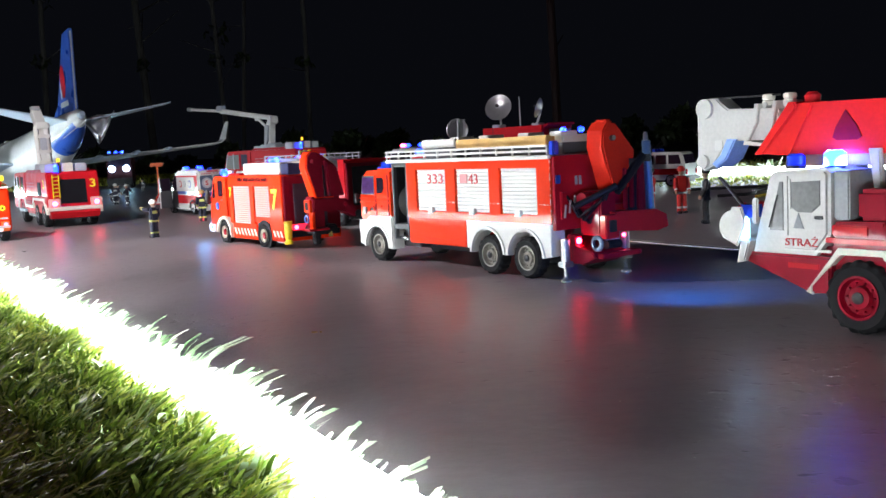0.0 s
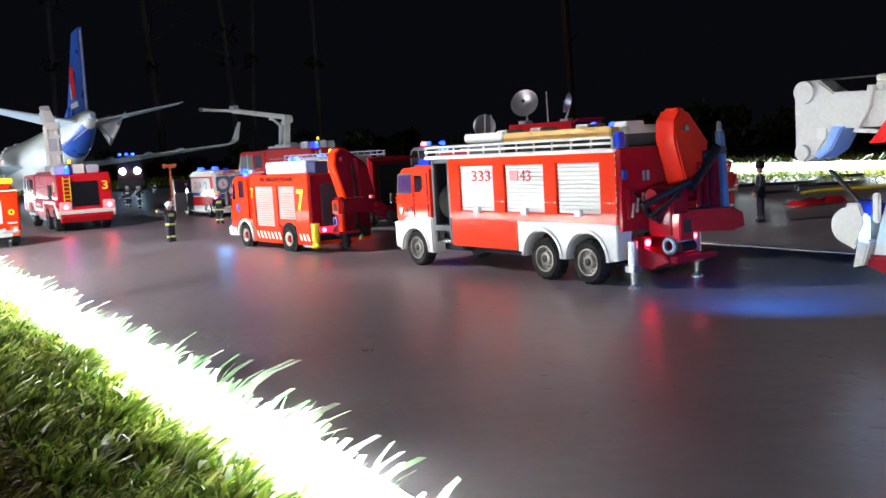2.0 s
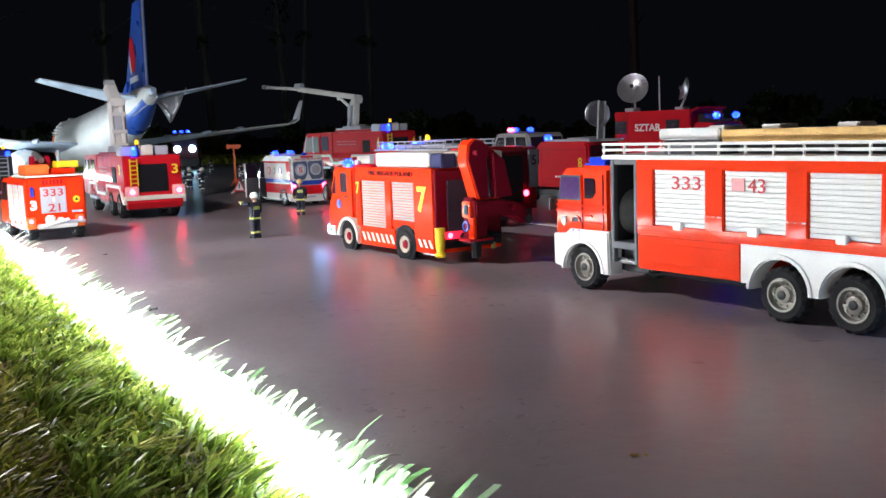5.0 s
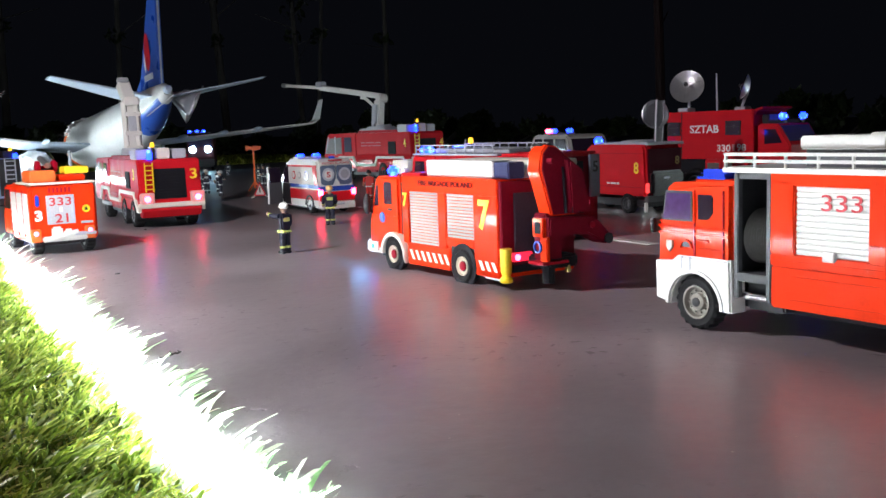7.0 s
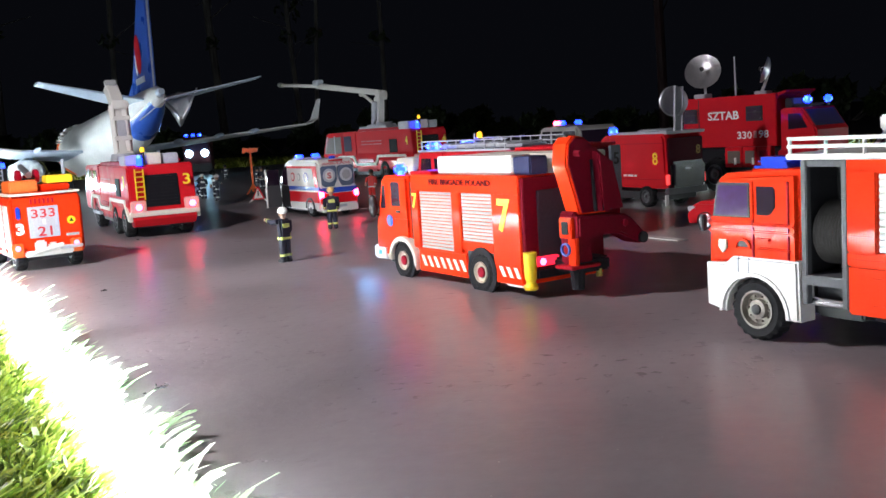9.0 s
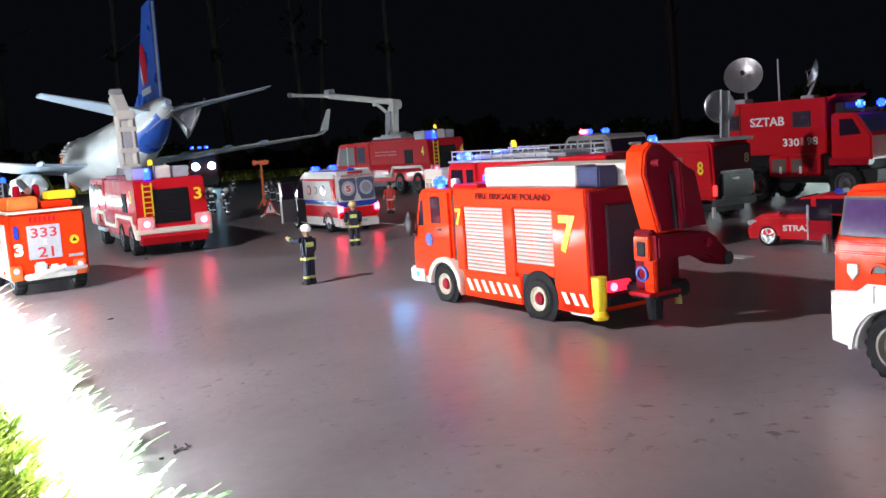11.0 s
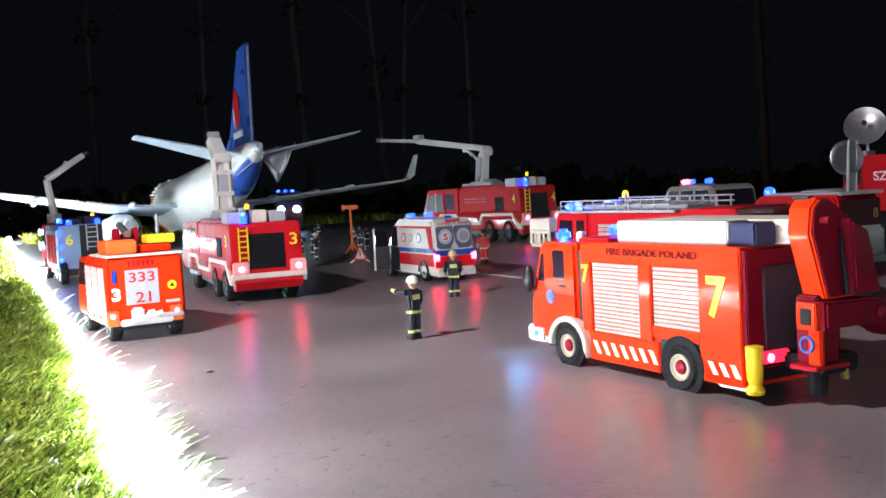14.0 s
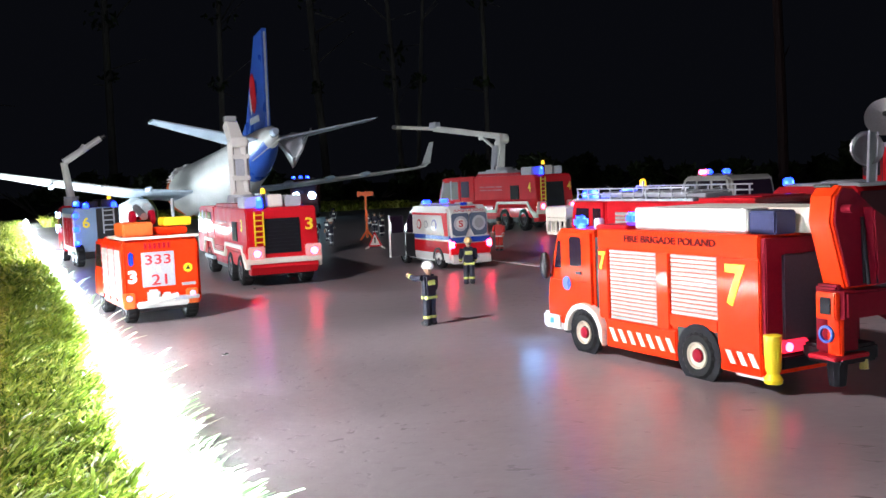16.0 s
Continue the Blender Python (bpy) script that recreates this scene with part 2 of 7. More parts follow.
def wheel(parent, x, y, r, w, rim=STEEL, out=-1, style="truck", rim_label=""):
    """A wheel whose outer face is at x; out -1: faces left. Tyre and rim are meshes of their own."""
    key = (r, w, rim.name, style)
    if key not in WHEEL_MESHES:
        turn = Matrix.Rotation(-math.pi / 2, 4, "Y")
        k = {"car": 0.7, "redhub": 0.56}.get(style, 0.62)
        bm = lathe(B(), [(r * k, 0.3), (r * k, w * 0.05 + 0.3), (r * 0.86, w * 0.0), (r * 0.97, w * 0.12), (r, w * 0.28), (r, w * 0.72), (r * 0.97, w * 0.88), (r * 0.86, w), (r * k, w - 0.3)][::-1], 36 if style == "car" else 72, turn, False)
        if style != "car":
            # tread: every other pair of outer points stands proud
            for v in bm.verts:
                rad = math.hypot(v.co.y, v.co.z)
                step = int(round(math.atan2(v.co.z, v.co.y) / (2 * math.pi) * 72)) % 4
                if rad > 0.96 * r:
                    v.co.yz = v.co.yz * (1.03 if step < 2 else 0.975)
        # x runs inward from 0 to w
        bmesh.ops.scale(bm, vec=(-1, 1, 1), verts=bm.verts)
        bmesh.ops.reverse_faces(bm, faces=bm.faces)
        tyre = link_mesh("tyre", bm, TYRE)
        q = Matrix.Rotation(math.pi / 2, 4, "Y")
        if style == "car":
            bm = lathe(B(), [(r * 0.7, w * 0.9), (r * 0.7, w * 0.02), (r * 0.63, w * 0.02), (r * 0.6, w * 0.3), (r * 0.1, w * 0.3)][::-1], 28, q)
            for i in range(5):
                a = 2 * math.pi * i / 5
                e = Vector((0, math.cos(a), math.sin(a)))
                for s in (-0.12, 0.12):
                    n = Vector((0, math.cos(a + s), math.sin(a + s)))
                    rod(bm, e * r * 0.1 + Vector((w * 0.1, 0, 0)), n * r * 0.66 + Vector((w * 0.08, 0, 0)), r * 0.07, seg=6)
        else:
            bm = lathe(B(), [(r * 0.62, w * 0.9), (r * 0.62, w * 0.03), (r * 0.55, w * 0.03), (r * 0.5, w * 0.28), (r * 0.32, w * 0.34), (r * 0.3, w * 0.12), (r * 0.2, w * 0.06)][::-1], 28, q)
            for i in range(10):
                a = 2 * math.pi * i / 10
                c = Vector((w * 0.28, math.cos(a) * r * 0.41, math.sin(a) * r * 0.41))
                rod(bm, c, c - Vector((w * 0.14, 0, 0)), r * 0.035, seg=6)
        if style == "redhub":
            bm = lathe(B(), [(r * 0.57, w * 0.9), (r * 0.57, -0.1), (r * 0.53, -0.2), (r * 0.48, w * 0.1), (r * 0.3, w * 0.14), (r * 0.27, w * 0.3)][::-1], 28, q)
        rimob = link_mesh("rim", bm, rim)
        big = 1.6 if style == "redhub" else 1.0
        bm = lathe(B(), [(r * 0.17 * big, w * 0.4), (r * 0.17 * big, 0.1), (r * 0.1 * big, -0.3), (r * 0.02, -0.35)], 18, q)
        hub = link_mesh("wheel", bm, BLACK if style == "car" else (CRIMSON if style == "redhub" else BLACK))
        WHEEL_MESHES[key] = tuple(o.data for o in (hub, tyre, rimob))
        for o in (hub, tyre, rimob):
            bpy.data.objects.remove(o)
    hub, tyre, rim_mesh = WHEEL_MESHES[key]
    h = share("wheel", hub, parent, (x, y, r), (0, 0, 0 if out < 0 else 180))
    share("tyre", tyre, h, (0, 0, 0))
    share("rim", rim_mesh, h, (0, 0, 0), label=rim_label)
    return h


def beacon(parent, x, y, z, material=BLUE_LIT, r=2.2, h=4.0, label="lit blue beacon"):
    bm = lathe(B(), [(r * 0.9, 0), (r, h * 0.15), (r * 0.92, h * 0.75), (r * 0.5, h)], 14, Matrix.Translation((x, y, z)))
    return part("beacon", bm, material, parent, label)


def lamp(parent, side, at, r, material, name="tail_lamp", label=""):
    bm = lathe(B(), [(r, -0.6), (r, 0.3), (r * 0.6, 0.8)], 16, Matrix.Translation(at) @ SIDE[side])
    return part(name, bm, material, parent, label)


def shutter(parent, y0, y1, z0, z1, n, material, x=1.1, handle=True):
    """A roller shutter in the left side between y0 (front) and y1: backing, slats and pull handle."""
    bm = box(B(), x + 0.4, x + 1.2, y1, y0, z0, z1)
    sh = part("roller_shutter", bm, material, parent)
    h = (z1 - z0) / n
    bm = prism(B(), [(x + 0.5, 0.04 * h), (x - 0.15, 0.2 * h), (x - 0.25, 0.55 * h), (x - 0.1, 0.85 * h), (x + 0.5, 0.96 * h)], y1 + 0.1, y0 - 0.1, axis="y")
    first = part("slat", bm, material, sh)
    first.matrix_basis = pose(0, 0, z0 * MM)
    for i in range(1, n):
        share("slat", first.data, sh, (0, 0, z0 + i * h))
    if handle:
        m = (y0 + y1) / 2
        part("handle", box(B(), -0.9, x, m - 2.2, m + 2.2, z0 - 1.2, z0 + 2.0, 0.3), WHITE, sh, "white pull handle")
    return sh


def arch(cy, r, z, n=9):
    """Points of a wheel arch over a wheel at cy, from back to front at height z and up."""
    return [(cy - r * math.cos(math.pi * i / n), z + r * math.sin(math.pi * i / n)) for i in range(n + 1)]

# ---- the ground: a painted slab between two lawns ----
EDGE = Vector((-0.13, 0.83, 0))          # a point on the near edge of the slab
AHEAD = Vector((-0.609, 0.793, 0))       # along the slab
ACROSS = Vector((0.793, 0.609, 0))       # from the near edge over to the far one
WIDTH, START, END = 0.97, -1.6, 2.25


def on_slab(s, w, z=0.0):
    p = EDGE + AHEAD * s + ACROSS * w
    return (p.x, p.y, z)


def ground_material(name, low, high, rough, scale, bump):
    m, nt, p = principled(name)
    co = nt.nodes.new("ShaderNodeTexCoord")
    noises = []
    for k, d in ((scale, 5), (scale * 22, 3)):
        n = nt.nodes.new("ShaderNodeTexNoise")
        n.inputs["Scale"].default_value, n.inputs["Detail"].default_value = k, d
        nt.links.new(co.outputs["Object"], n.inputs["Vector"])
        noises.append(n)
    add = nt.nodes.new("ShaderNodeMath")
    add.operation = "MULTIPLY_ADD"
    add.inputs[1].default_value = 0.2
    nt.links.new(noises[1].outputs["Fac"], add.inputs[0])
    nt.links.new(noises[0].outputs["Fac"], add.inputs[2])
    ramp = nt.nodes.new("ShaderNodeValToRGB")
    ramp.color_ramp.elements[0].position, ramp.color_ramp.elements[0].color = 0.45, (*low, 1)
    ramp.color_ramp.elements[1].position, ramp.color_ramp.elements[1].color = 0.9, (*high, 1)
    nt.links.new(add.outputs[0], ramp.inputs["Fac"])
    nt.links.new(ramp.outputs["Color"], p.inputs["Base Color"])
    gl = nt.nodes.new("ShaderNodeMapRange")
    gl.inputs["From Min"].default_value, gl.inputs["From Max"].default_value = 0.35, 0.7
    gl.inputs["To Min"].default_value, gl.inputs["To Max"].default_value = rough
    nt.links.new(noises[0].outputs["Fac"], gl.inputs["Value"])
    nt.links.new(gl.outputs["Result"], p.inputs["Roughness"])
    b = nt.nodes.new("ShaderNodeBump")
    b.inputs["Strength"].default_value, b.inputs["Distance"].default_value = bump
    nt.links.new(add.outputs[0], b.inputs["Height"])
    nt.links.new(b.outputs["Normal"], p.inputs["Normal"])
    return m


SLAB = ground_material("grey_coated_slab", (0.188, 0.164, 0.170), (0.318, 0.280, 0.290), (0.29, 0.40), 9.0, (0.3, 0.0016))


def scuffs(m):
    """Dark scratches and pits gathered in patches, pale dust specks, and a fine pebbled coat."""
    nt = m.node_tree
    p = nt.nodes["Principled BSDF"]
    co = nt.nodes.new("ShaderNodeTexCoord")

    def noise(scale, detail, low, high, stretch=None):
        n = nt.nodes.new("ShaderNodeTexNoise")
        n.inputs["Scale"].default_value, n.inputs["Detail"].default_value = scale, detail
        src = co.outputs["Object"]
        if stretch:
            mp = nt.nodes.new("ShaderNodeMapping")
            mp.inputs["Rotation"].default_value = (0, 0, stretch[0])
            mp.inputs["Scale"].default_value = (stretch[1], 1, 1)
            nt.links.new(src, mp.inputs["Vector"])
            src = mp.outputs["Vector"]
        nt.links.new(src, n.inputs["Vector"])
        r = nt.nodes.new("ShaderNodeMapRange")
        r.inputs["From Min"].default_value, r.inputs["From Max"].default_value = low, high
        nt.links.new(n.outputs["Fac"], r.inputs["Value"])
        return r.outputs["Result"]

    def times(a, b, op="MULTIPLY"):
        q = nt.nodes.new("ShaderNodeMath")
        q.operation = op
        nt.links.new(a, q.inputs[0])
        nt.links.new(b, q.inputs[1])
        return q.outputs[0]

    def blend(fac, colour):
        base = p.inputs["Base Color"].links[0].from_socket
        mix = nt.nodes.new("ShaderNodeMix")
        mix.data_type = "RGBA"
        nt.links.new(fac, mix.inputs["Factor"])
        nt.links.new(base, mix.inputs[6])
        mix.inputs[7].default_value = (*colour, 1)
        nt.links.new(mix.outputs[2], p.inputs["Base Color"])

    patch = noise(5.5, 3, 0.47, 0.60)
    pits = times(noise(200.0, 4, 0.61, 0.68), patch)
    scratch = times(noise(170.0, 4, 0.665, 0.715, (0.35, 0.5)), noise(7.0, 2, 0.45, 0.55))
    blend(noise(2.6, 4, 0.5, 0.75), (0.175, 0.143, 0.143))
    blend(pits, (0.115, 0.096, 0.096))
    blend(scratch, (0.09, 0.075, 0.075))
    blend(noise(420.0, 2, 0.76, 0.80), (0.55, 0.52, 0.46))
    # the coat is pebbled, and the marks are shallow hollows in it
    old = p.inputs["Normal"].links[0].from_socket
    b = nt.nodes.new("ShaderNodeBump")
    b.inputs["Strength"].default_value, b.inputs["Distance"].default_value = 0.2, 0.0011
    nt.links.new(times(noise(75.0, 4, 0.2, 0.8), times(pits, scratch, "ADD"), "SUBTRACT"), b.inputs["Height"])
    nt.links.new(old, b.inputs["Normal"])
    nt.links.new(b.outputs["Normal"], p.inputs["Normal"])


scuffs(SLAB)

SOIL = ground_material("dark_lawn_soil", (0.02, 0.016, 0.008), (0.05, 0.04, 0.018), (0.8, 0.95), 14.0, (0.6, 0.004))

bm = B()
box(bm, -40000, 40000, -40000, 40000, -14, -4)
tagged(link_mesh("ground", bm, SOIL), "dark lawn soil round the slab", "ground", kind="structure")
bm = B()
vs = [on_slab(s, w) for s, w in ((START, -0.036), (END, -0.036), (END, WIDTH), (START, WIDTH))]
prism(bm, [(x * 1000, y * 1000) for x, y, _ in vs], -9, 0, axis="z")
tagged(link_mesh("pavement", bm, SLAB), "grey coated concrete slab laid out as a runway", "pavement", kind="structure")
PAINT_WHITE = surface("worn_white_line_paint", (0.55, 0.53, 0.5), 0.5, vary=0.25, grain=90)
for s0, s1 in ((-0.86, -0.62), (-0.36, -0.10), (0.14, 0.36), (0.50, 0.585)):
    bm = B()
    c = [on_slab(s, w) for s, w in ((s0, 0.331), (s1, 0.331), (s1, 0.339), (s0, 0.339))]
    prism(bm, [(x * 1000, y * 1000) for x, y, _ in c], -2, 0.5, axis="z")
    tagged(link_mesh("road_marking", bm, PAINT_WHITE), "worn white centre line dash on the slab", "road marking", "centre line dashes", "structure")

# ---- lawns of artificial grass, and the light ropes in them ----
def grass_material(name="artificial_grass", low=(0.07, 0.10, 0.01), mean=(0.33, 0.38, 0.035), high=(0.6, 0.55, 0.16), gloss=0.32, rough=0.32):
    m, nt, p = principled(name)
    geo = nt.nodes.new("ShaderNodeNewGeometry")
    ramp = nt.nodes.new("ShaderNodeValToRGB")
    e = ramp.color_ramp.elements
    e[0].position, e[0].color = 0.0, (*low, 1)
    e[1].position, e[1].color = 1.0, (*high, 1)
    mid = e.new(0.55)
    mid.color = (*mean, 1)
    nt.links.new(geo.outputs["Random Per Island"], ramp.inputs["Fac"])
    nt.links.new(ramp.outputs["Color"], p.inputs["Base Color"])
    p.inputs["Roughness"].default_value = rough
    p.inputs["Specular IOR Level"].default_value = gloss
    tr = nt.nodes.new("ShaderNodeBsdfTranslucent")
    nt.links.new(ramp.outputs["Color"], tr.inputs["Color"])
    mx = nt.nodes.new("ShaderNodeMixShader")
    mx.inputs[0].default_value = 0.4
    nt.links.new(p.outputs[0], mx.inputs[1])
    nt.links.new(tr.outputs[0], mx.inputs[2])
    nt.links.new(mx.outputs[0], nt.nodes["Material Output"].inputs["Surface"])
    return m


GRASS = grass_material()
THATCH = grass_material("brown_thatch", (0.12, 0.09, 0.025), (0.40, 0.34, 0.09), (0.6, 0.5, 0.2), 0.25, 0.42)
# Darker copy of the lawn's green, offsetting the rope's glare in the colour.
ROPE_GRASS = grass_material("glare_toned_grass", (0.05, 0.085, 0.01), (0.18, 0.27, 0.03), (0.36, 0.40, 0.09))
# Glossy strands added for glints; part of the sparkle is painted in as pale colour.
SHINY = grass_material("shiny_glint_strand", (0.24, 0.17, 0.09), (0.45, 0.36, 0.22), (0.62, 0.54, 0.4), 1.0, 0.16)
# Near-white copy of the grass: the rope's glare is put into its colour.
LIT_EDGE_GRASS = grass_material("rope_lit_edge_grass", (0.3, 0.42, 0.24), (0.5, 0.58, 0.42), (0.68, 0.7, 0.56), 0.2, 0.3)
# Green paled likewise, for strands the rope shines through.
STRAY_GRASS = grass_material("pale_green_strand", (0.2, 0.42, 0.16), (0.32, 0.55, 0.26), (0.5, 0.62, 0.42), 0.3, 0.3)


def drift(s):
    """How far the lawn's edge and its rope stray from the slab's edge."""
    return np.interp(s, (-0.5, -0.3, -0.15, 0.03, 0.25, 0.58, 2.1), (-0.005, -0.003, -0.001, -0.004, -0.003, -0.004, -0.024))


def blades(name, s, w, length, lean, width, label, seed, material=None, spread=(0.15, 1.0), clump=0.0, arch=0.75):
    """One mesh of curved, blunt-ended grass blades rooted at slab places (s, w); blades of one clump lean alike."""
    rng = np.random.default_rng(seed)
    n = len(s)
    root = np.array(EDGE)[None, :] + np.outer(s, np.array(AHEAD)) + np.outer(w, np.array(ACROSS))
    root[:, 2] = -0.004
    a = rng.uniform(0, 2 * np.pi, n)
    out = np.stack([np.cos(a), np.sin(a), np.zeros(n)], 1) * rng.uniform(*spread, n)[:, None] + lean[None, :]
    if clump:
        table = rng.normal(0, 0.32, (4096, 3)) * (1, 1, 0)
        cell = (np.floor(s / clump).astype(int) * 61 + np.floor(w / clump).astype(int) * 17) % 4096
        out += table[cell]
        length = length * (1 + 0.5 * table[cell, 0])
    face = rng.uniform(0, 2 * np.pi, n)
    wide = np.stack([np.cos(face), np.sin(face), np.zeros(n)], 1)
    up = np.array((0, 0, 1.0))
    rows = []
    for k, taper in ((0.0, 0.9), (0.4, 1.0), (0.78, 1.0), (1.0, 0.78)):
        c = root + length[:, None] * (k * up[None, :] * (1 - 0.25 * k) + out * (k * k * arch))
        rows += [c - wide * (width * taper)[:, None], c + wide * (width * taper)[:, None]]
    co = np.stack(rows, 1).reshape(-1, 3)
    base = np.arange(n)[:, None] * 8
    quads = np.concatenate([base + np.array([0, 1, 3, 2]), base + np.array([2, 3, 5, 4]), base + np.array([4, 5, 7, 6])], 1).reshape(-1, 4)
    me = bpy.data.meshes.new(name)
    me.vertices.add(len(co))
    me.vertices.foreach_set("co", co.astype(np.float32).ravel())
    loops = quads.ravel()
    me.loops.add(len(loops))
    me.loops.foreach_set("vertex_index", loops.astype(np.int32))
    starts = np.arange(len(quads)) * 4
    me.polygons.add(len(starts))
    me.polygons.foreach_set("loop_start", starts.astype(np.int32))
    me.update(calc_edges=True)
    me.materials.append(material or GRASS)
    return tagged(new(name, me), label, "grass", kind="stuff")


COMBED = np.array((0.42, 0.26, 0))       # the pile lies over towards the slab
rng = np.random.default_rng(7)
n = 120000
s = rng.uniform(-0.52, 0.7, n)
w = -rng.uniform(0.020, 0.165, n) + drift(s)
blades("lawn", s, w, rng.uniform(0.0036, 0.0086, n), COMBED, rng.uniform(0.0003, 0.00052, n), "combed green artificial grass beside the slab", 1, spread=(0.0, 1.2), clump=0.006)
n = 64000
s = -0.52 + 1.12 * rng.power(0.62, n)
w = -0.045 - 0.12 * rng.power(0.9, n) + drift(s)
blades("lawn", s, w, rng.uniform(0.003, 0.0074, n), COMBED * 0.8, rng.uniform(0.00028, 0.00045, n), "brown curled thatch between the artificial grass", 5, THATCH, spread=(0.1, 1.3), clump=0.006)
n = 34000
s = -0.52 + 1.02 * rng.power(0.7, n)
w = -rng.uniform(0.052, 0.165, n) + drift(s)
blades("lawn", s, w, rng.uniform(0.0035, 0.0068, n), COMBED, rng.uniform(0.00032, 0.0005, n), "shiny strands in the artificial grass, coloured pale to add to its glints", 6, SHINY, spread=(0.2, 1.7), arch=1.2)
n = 22000
s = rng.uniform(-0.75, 0.7, n)
w = -rng.uniform(0.165, 0.36, n) + drift(s)
blades("lawn", s, w, rng.uniform(0.008, 0.016, n), COMBED, rng.uniform(0.0005, 0.0009, n), "green artificial grass away from the slab", 14, spread=(0.0, 0.6), clump=0.012)


def thinned(s, w, keep_far):
    """Fewer strands where the light rope runs bare past the tanker."""
    keep = rng.uniform(0, 1, len(s)) < np.interp(s, (0.12, 0.34), (1.0, keep_far))
    return s[keep], w[keep]


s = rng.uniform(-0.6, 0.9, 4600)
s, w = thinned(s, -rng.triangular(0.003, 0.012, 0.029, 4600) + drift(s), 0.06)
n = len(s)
blades("lawn", s, w, rng.triangular(0.007, 0.011, 0.0145, n), np.array((0.33, 0.34, 0)), rng.uniform(0.0008, 0.0014, n), "fringe of artificial grass along the slab edge, coloured pale for the rope's light", 9, LIT_EDGE_GRASS, spread=(0.0, 0.7), clump=0.006)
s = rng.uniform(-0.34, 0.25, 420)
w = -rng.triangular(0.002, 0.006, 0.012, 420) + drift(s)
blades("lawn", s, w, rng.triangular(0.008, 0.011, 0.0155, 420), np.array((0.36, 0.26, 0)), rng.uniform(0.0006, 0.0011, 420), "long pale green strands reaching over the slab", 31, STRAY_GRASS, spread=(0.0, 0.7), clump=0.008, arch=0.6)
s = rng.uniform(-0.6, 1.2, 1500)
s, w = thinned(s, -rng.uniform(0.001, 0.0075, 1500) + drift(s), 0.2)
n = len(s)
blades("lawn", s, w, rng.uniform(0.0045, 0.0065, n), np.array((0.2, 0.15, 0)), rng.uniform(0.0005, 0.0009, n), "short artificial grass at the slab edge, coloured pale for the rope's light", 12, LIT_EDGE_GRASS)
n = 40000
s = rng.uniform(-0.55, 0.9, n)
w = -rng.uniform(0.023, 0.056, n) + drift(s)
blades("lawn", s, w, rng.uniform(0.006, 0.0115, n), COMBED * 0.4, rng.uniform(0.0003, 0.0006, n), "dense artificial grass beside the light rope", 13, ROPE_GRASS, spread=(0.0, 0.8), clump=0.01)
n = 26000
s = rng.uniform(0.6, 3.0, n)
w = -rng.power(0.8, n) * 0.75 - 0.024 + drift(s)
blades("lawn", s, w, rng.uniform(0.008, 0.015, n), np.array((0.1, -0.1, 0)), rng.uniform(0.0008, 0.0014, n), "green artificial grass farther along the slab", 2)
n = 26000
s = rng.uniform(-0.9, 2.4, n)
w = WIDTH + 0.012 + rng.beta(1, 3, n) * 0.6
blades("lawn", s, w, rng.uniform(0.010, 0.024, n), np.array((0, 0, 0)), rng.uniform(0.0008, 0.0015, n), "green artificial grass on the far side", 3)
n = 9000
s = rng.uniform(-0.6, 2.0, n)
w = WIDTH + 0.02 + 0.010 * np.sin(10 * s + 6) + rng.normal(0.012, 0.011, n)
blades("lawn", s, w, rng.triangular(0.010, 0.020, 0.034, n), np.array((-0.2, -0.15, 0)), rng.uniform(0.0007, 0.0014, n), "tufts of artificial grass along the far light rope, coloured pale for its light", 21, LIT_EDGE_GRASS, clump=0.012)
# Clippings, thickly strewn to stand also for the rope's greenish light on the slab.
n = 5200
s = rng.uniform(-0.6, 0.5, n)
w = WIDTH - 0.19 * rng.beta(0.8, 1.8, n)
blades("grass_clippings", s, w, rng.uniform(0.0065, 0.0105, n), np.array((0, 0, 0)), rng.uniform(0.0005, 0.0009, n), "loose grass clippings that also stand for green light on the far slab", 44, spread=(0.6, 1.8))
n = 9000
s = END + rng.uniform(0, 0.7, n)
w = rng.uniform(0, WIDTH, n)
blades("lawn", s, w, rng.uniform(0.014, 0.03, n), np.array((0, 0, 0)), rng.uniform(0.001, 0.0018, n), "green artificial grass past the slab's end", 4)


ROPE = glow("lit_white_rope", (0.84, 0.92, 1.0), 64.0)
FAR_ROPE = glow("lit_far_rope", (0.82, 0.95, 1.0), 25.0)


def light_rope(places, r, label, material=ROPE):
    cu = bpy.data.curves.new("light_rope", "CURVE")
    cu.dimensions, cu.bevel_depth, cu.bevel_resolution, cu.resolution_u = "3D", r, 2, 4
    sp = cu.splines.new("POLY")
    sp.points.add(len(places) - 1)
    for p, c in zip(sp.points, places):
        p.co = (*c, 1)
    tmp = bpy.data.objects.new("rope", cu)
    scene.collection.objects.link(tmp)
    me = bpy.data.meshes.new_from_object(tmp.evaluated_get(bpy.context.evaluated_depsgraph_get()))
    bpy.data.objects.remove(tmp)
    me.materials.clear()
    me.materials.append(material)
    me.shade_smooth()
    return tagged(new("light_rope", me), label, "light rope")


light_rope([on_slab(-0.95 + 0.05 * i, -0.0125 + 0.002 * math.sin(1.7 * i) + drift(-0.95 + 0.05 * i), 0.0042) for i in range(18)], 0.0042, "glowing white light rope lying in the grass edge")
# Same rope in stretches; strengths are stepped to brighten the slab and the airliner.
MID_ROPE = glow("strong_white_rope", (0.84, 0.92, 1.0), 150.0)
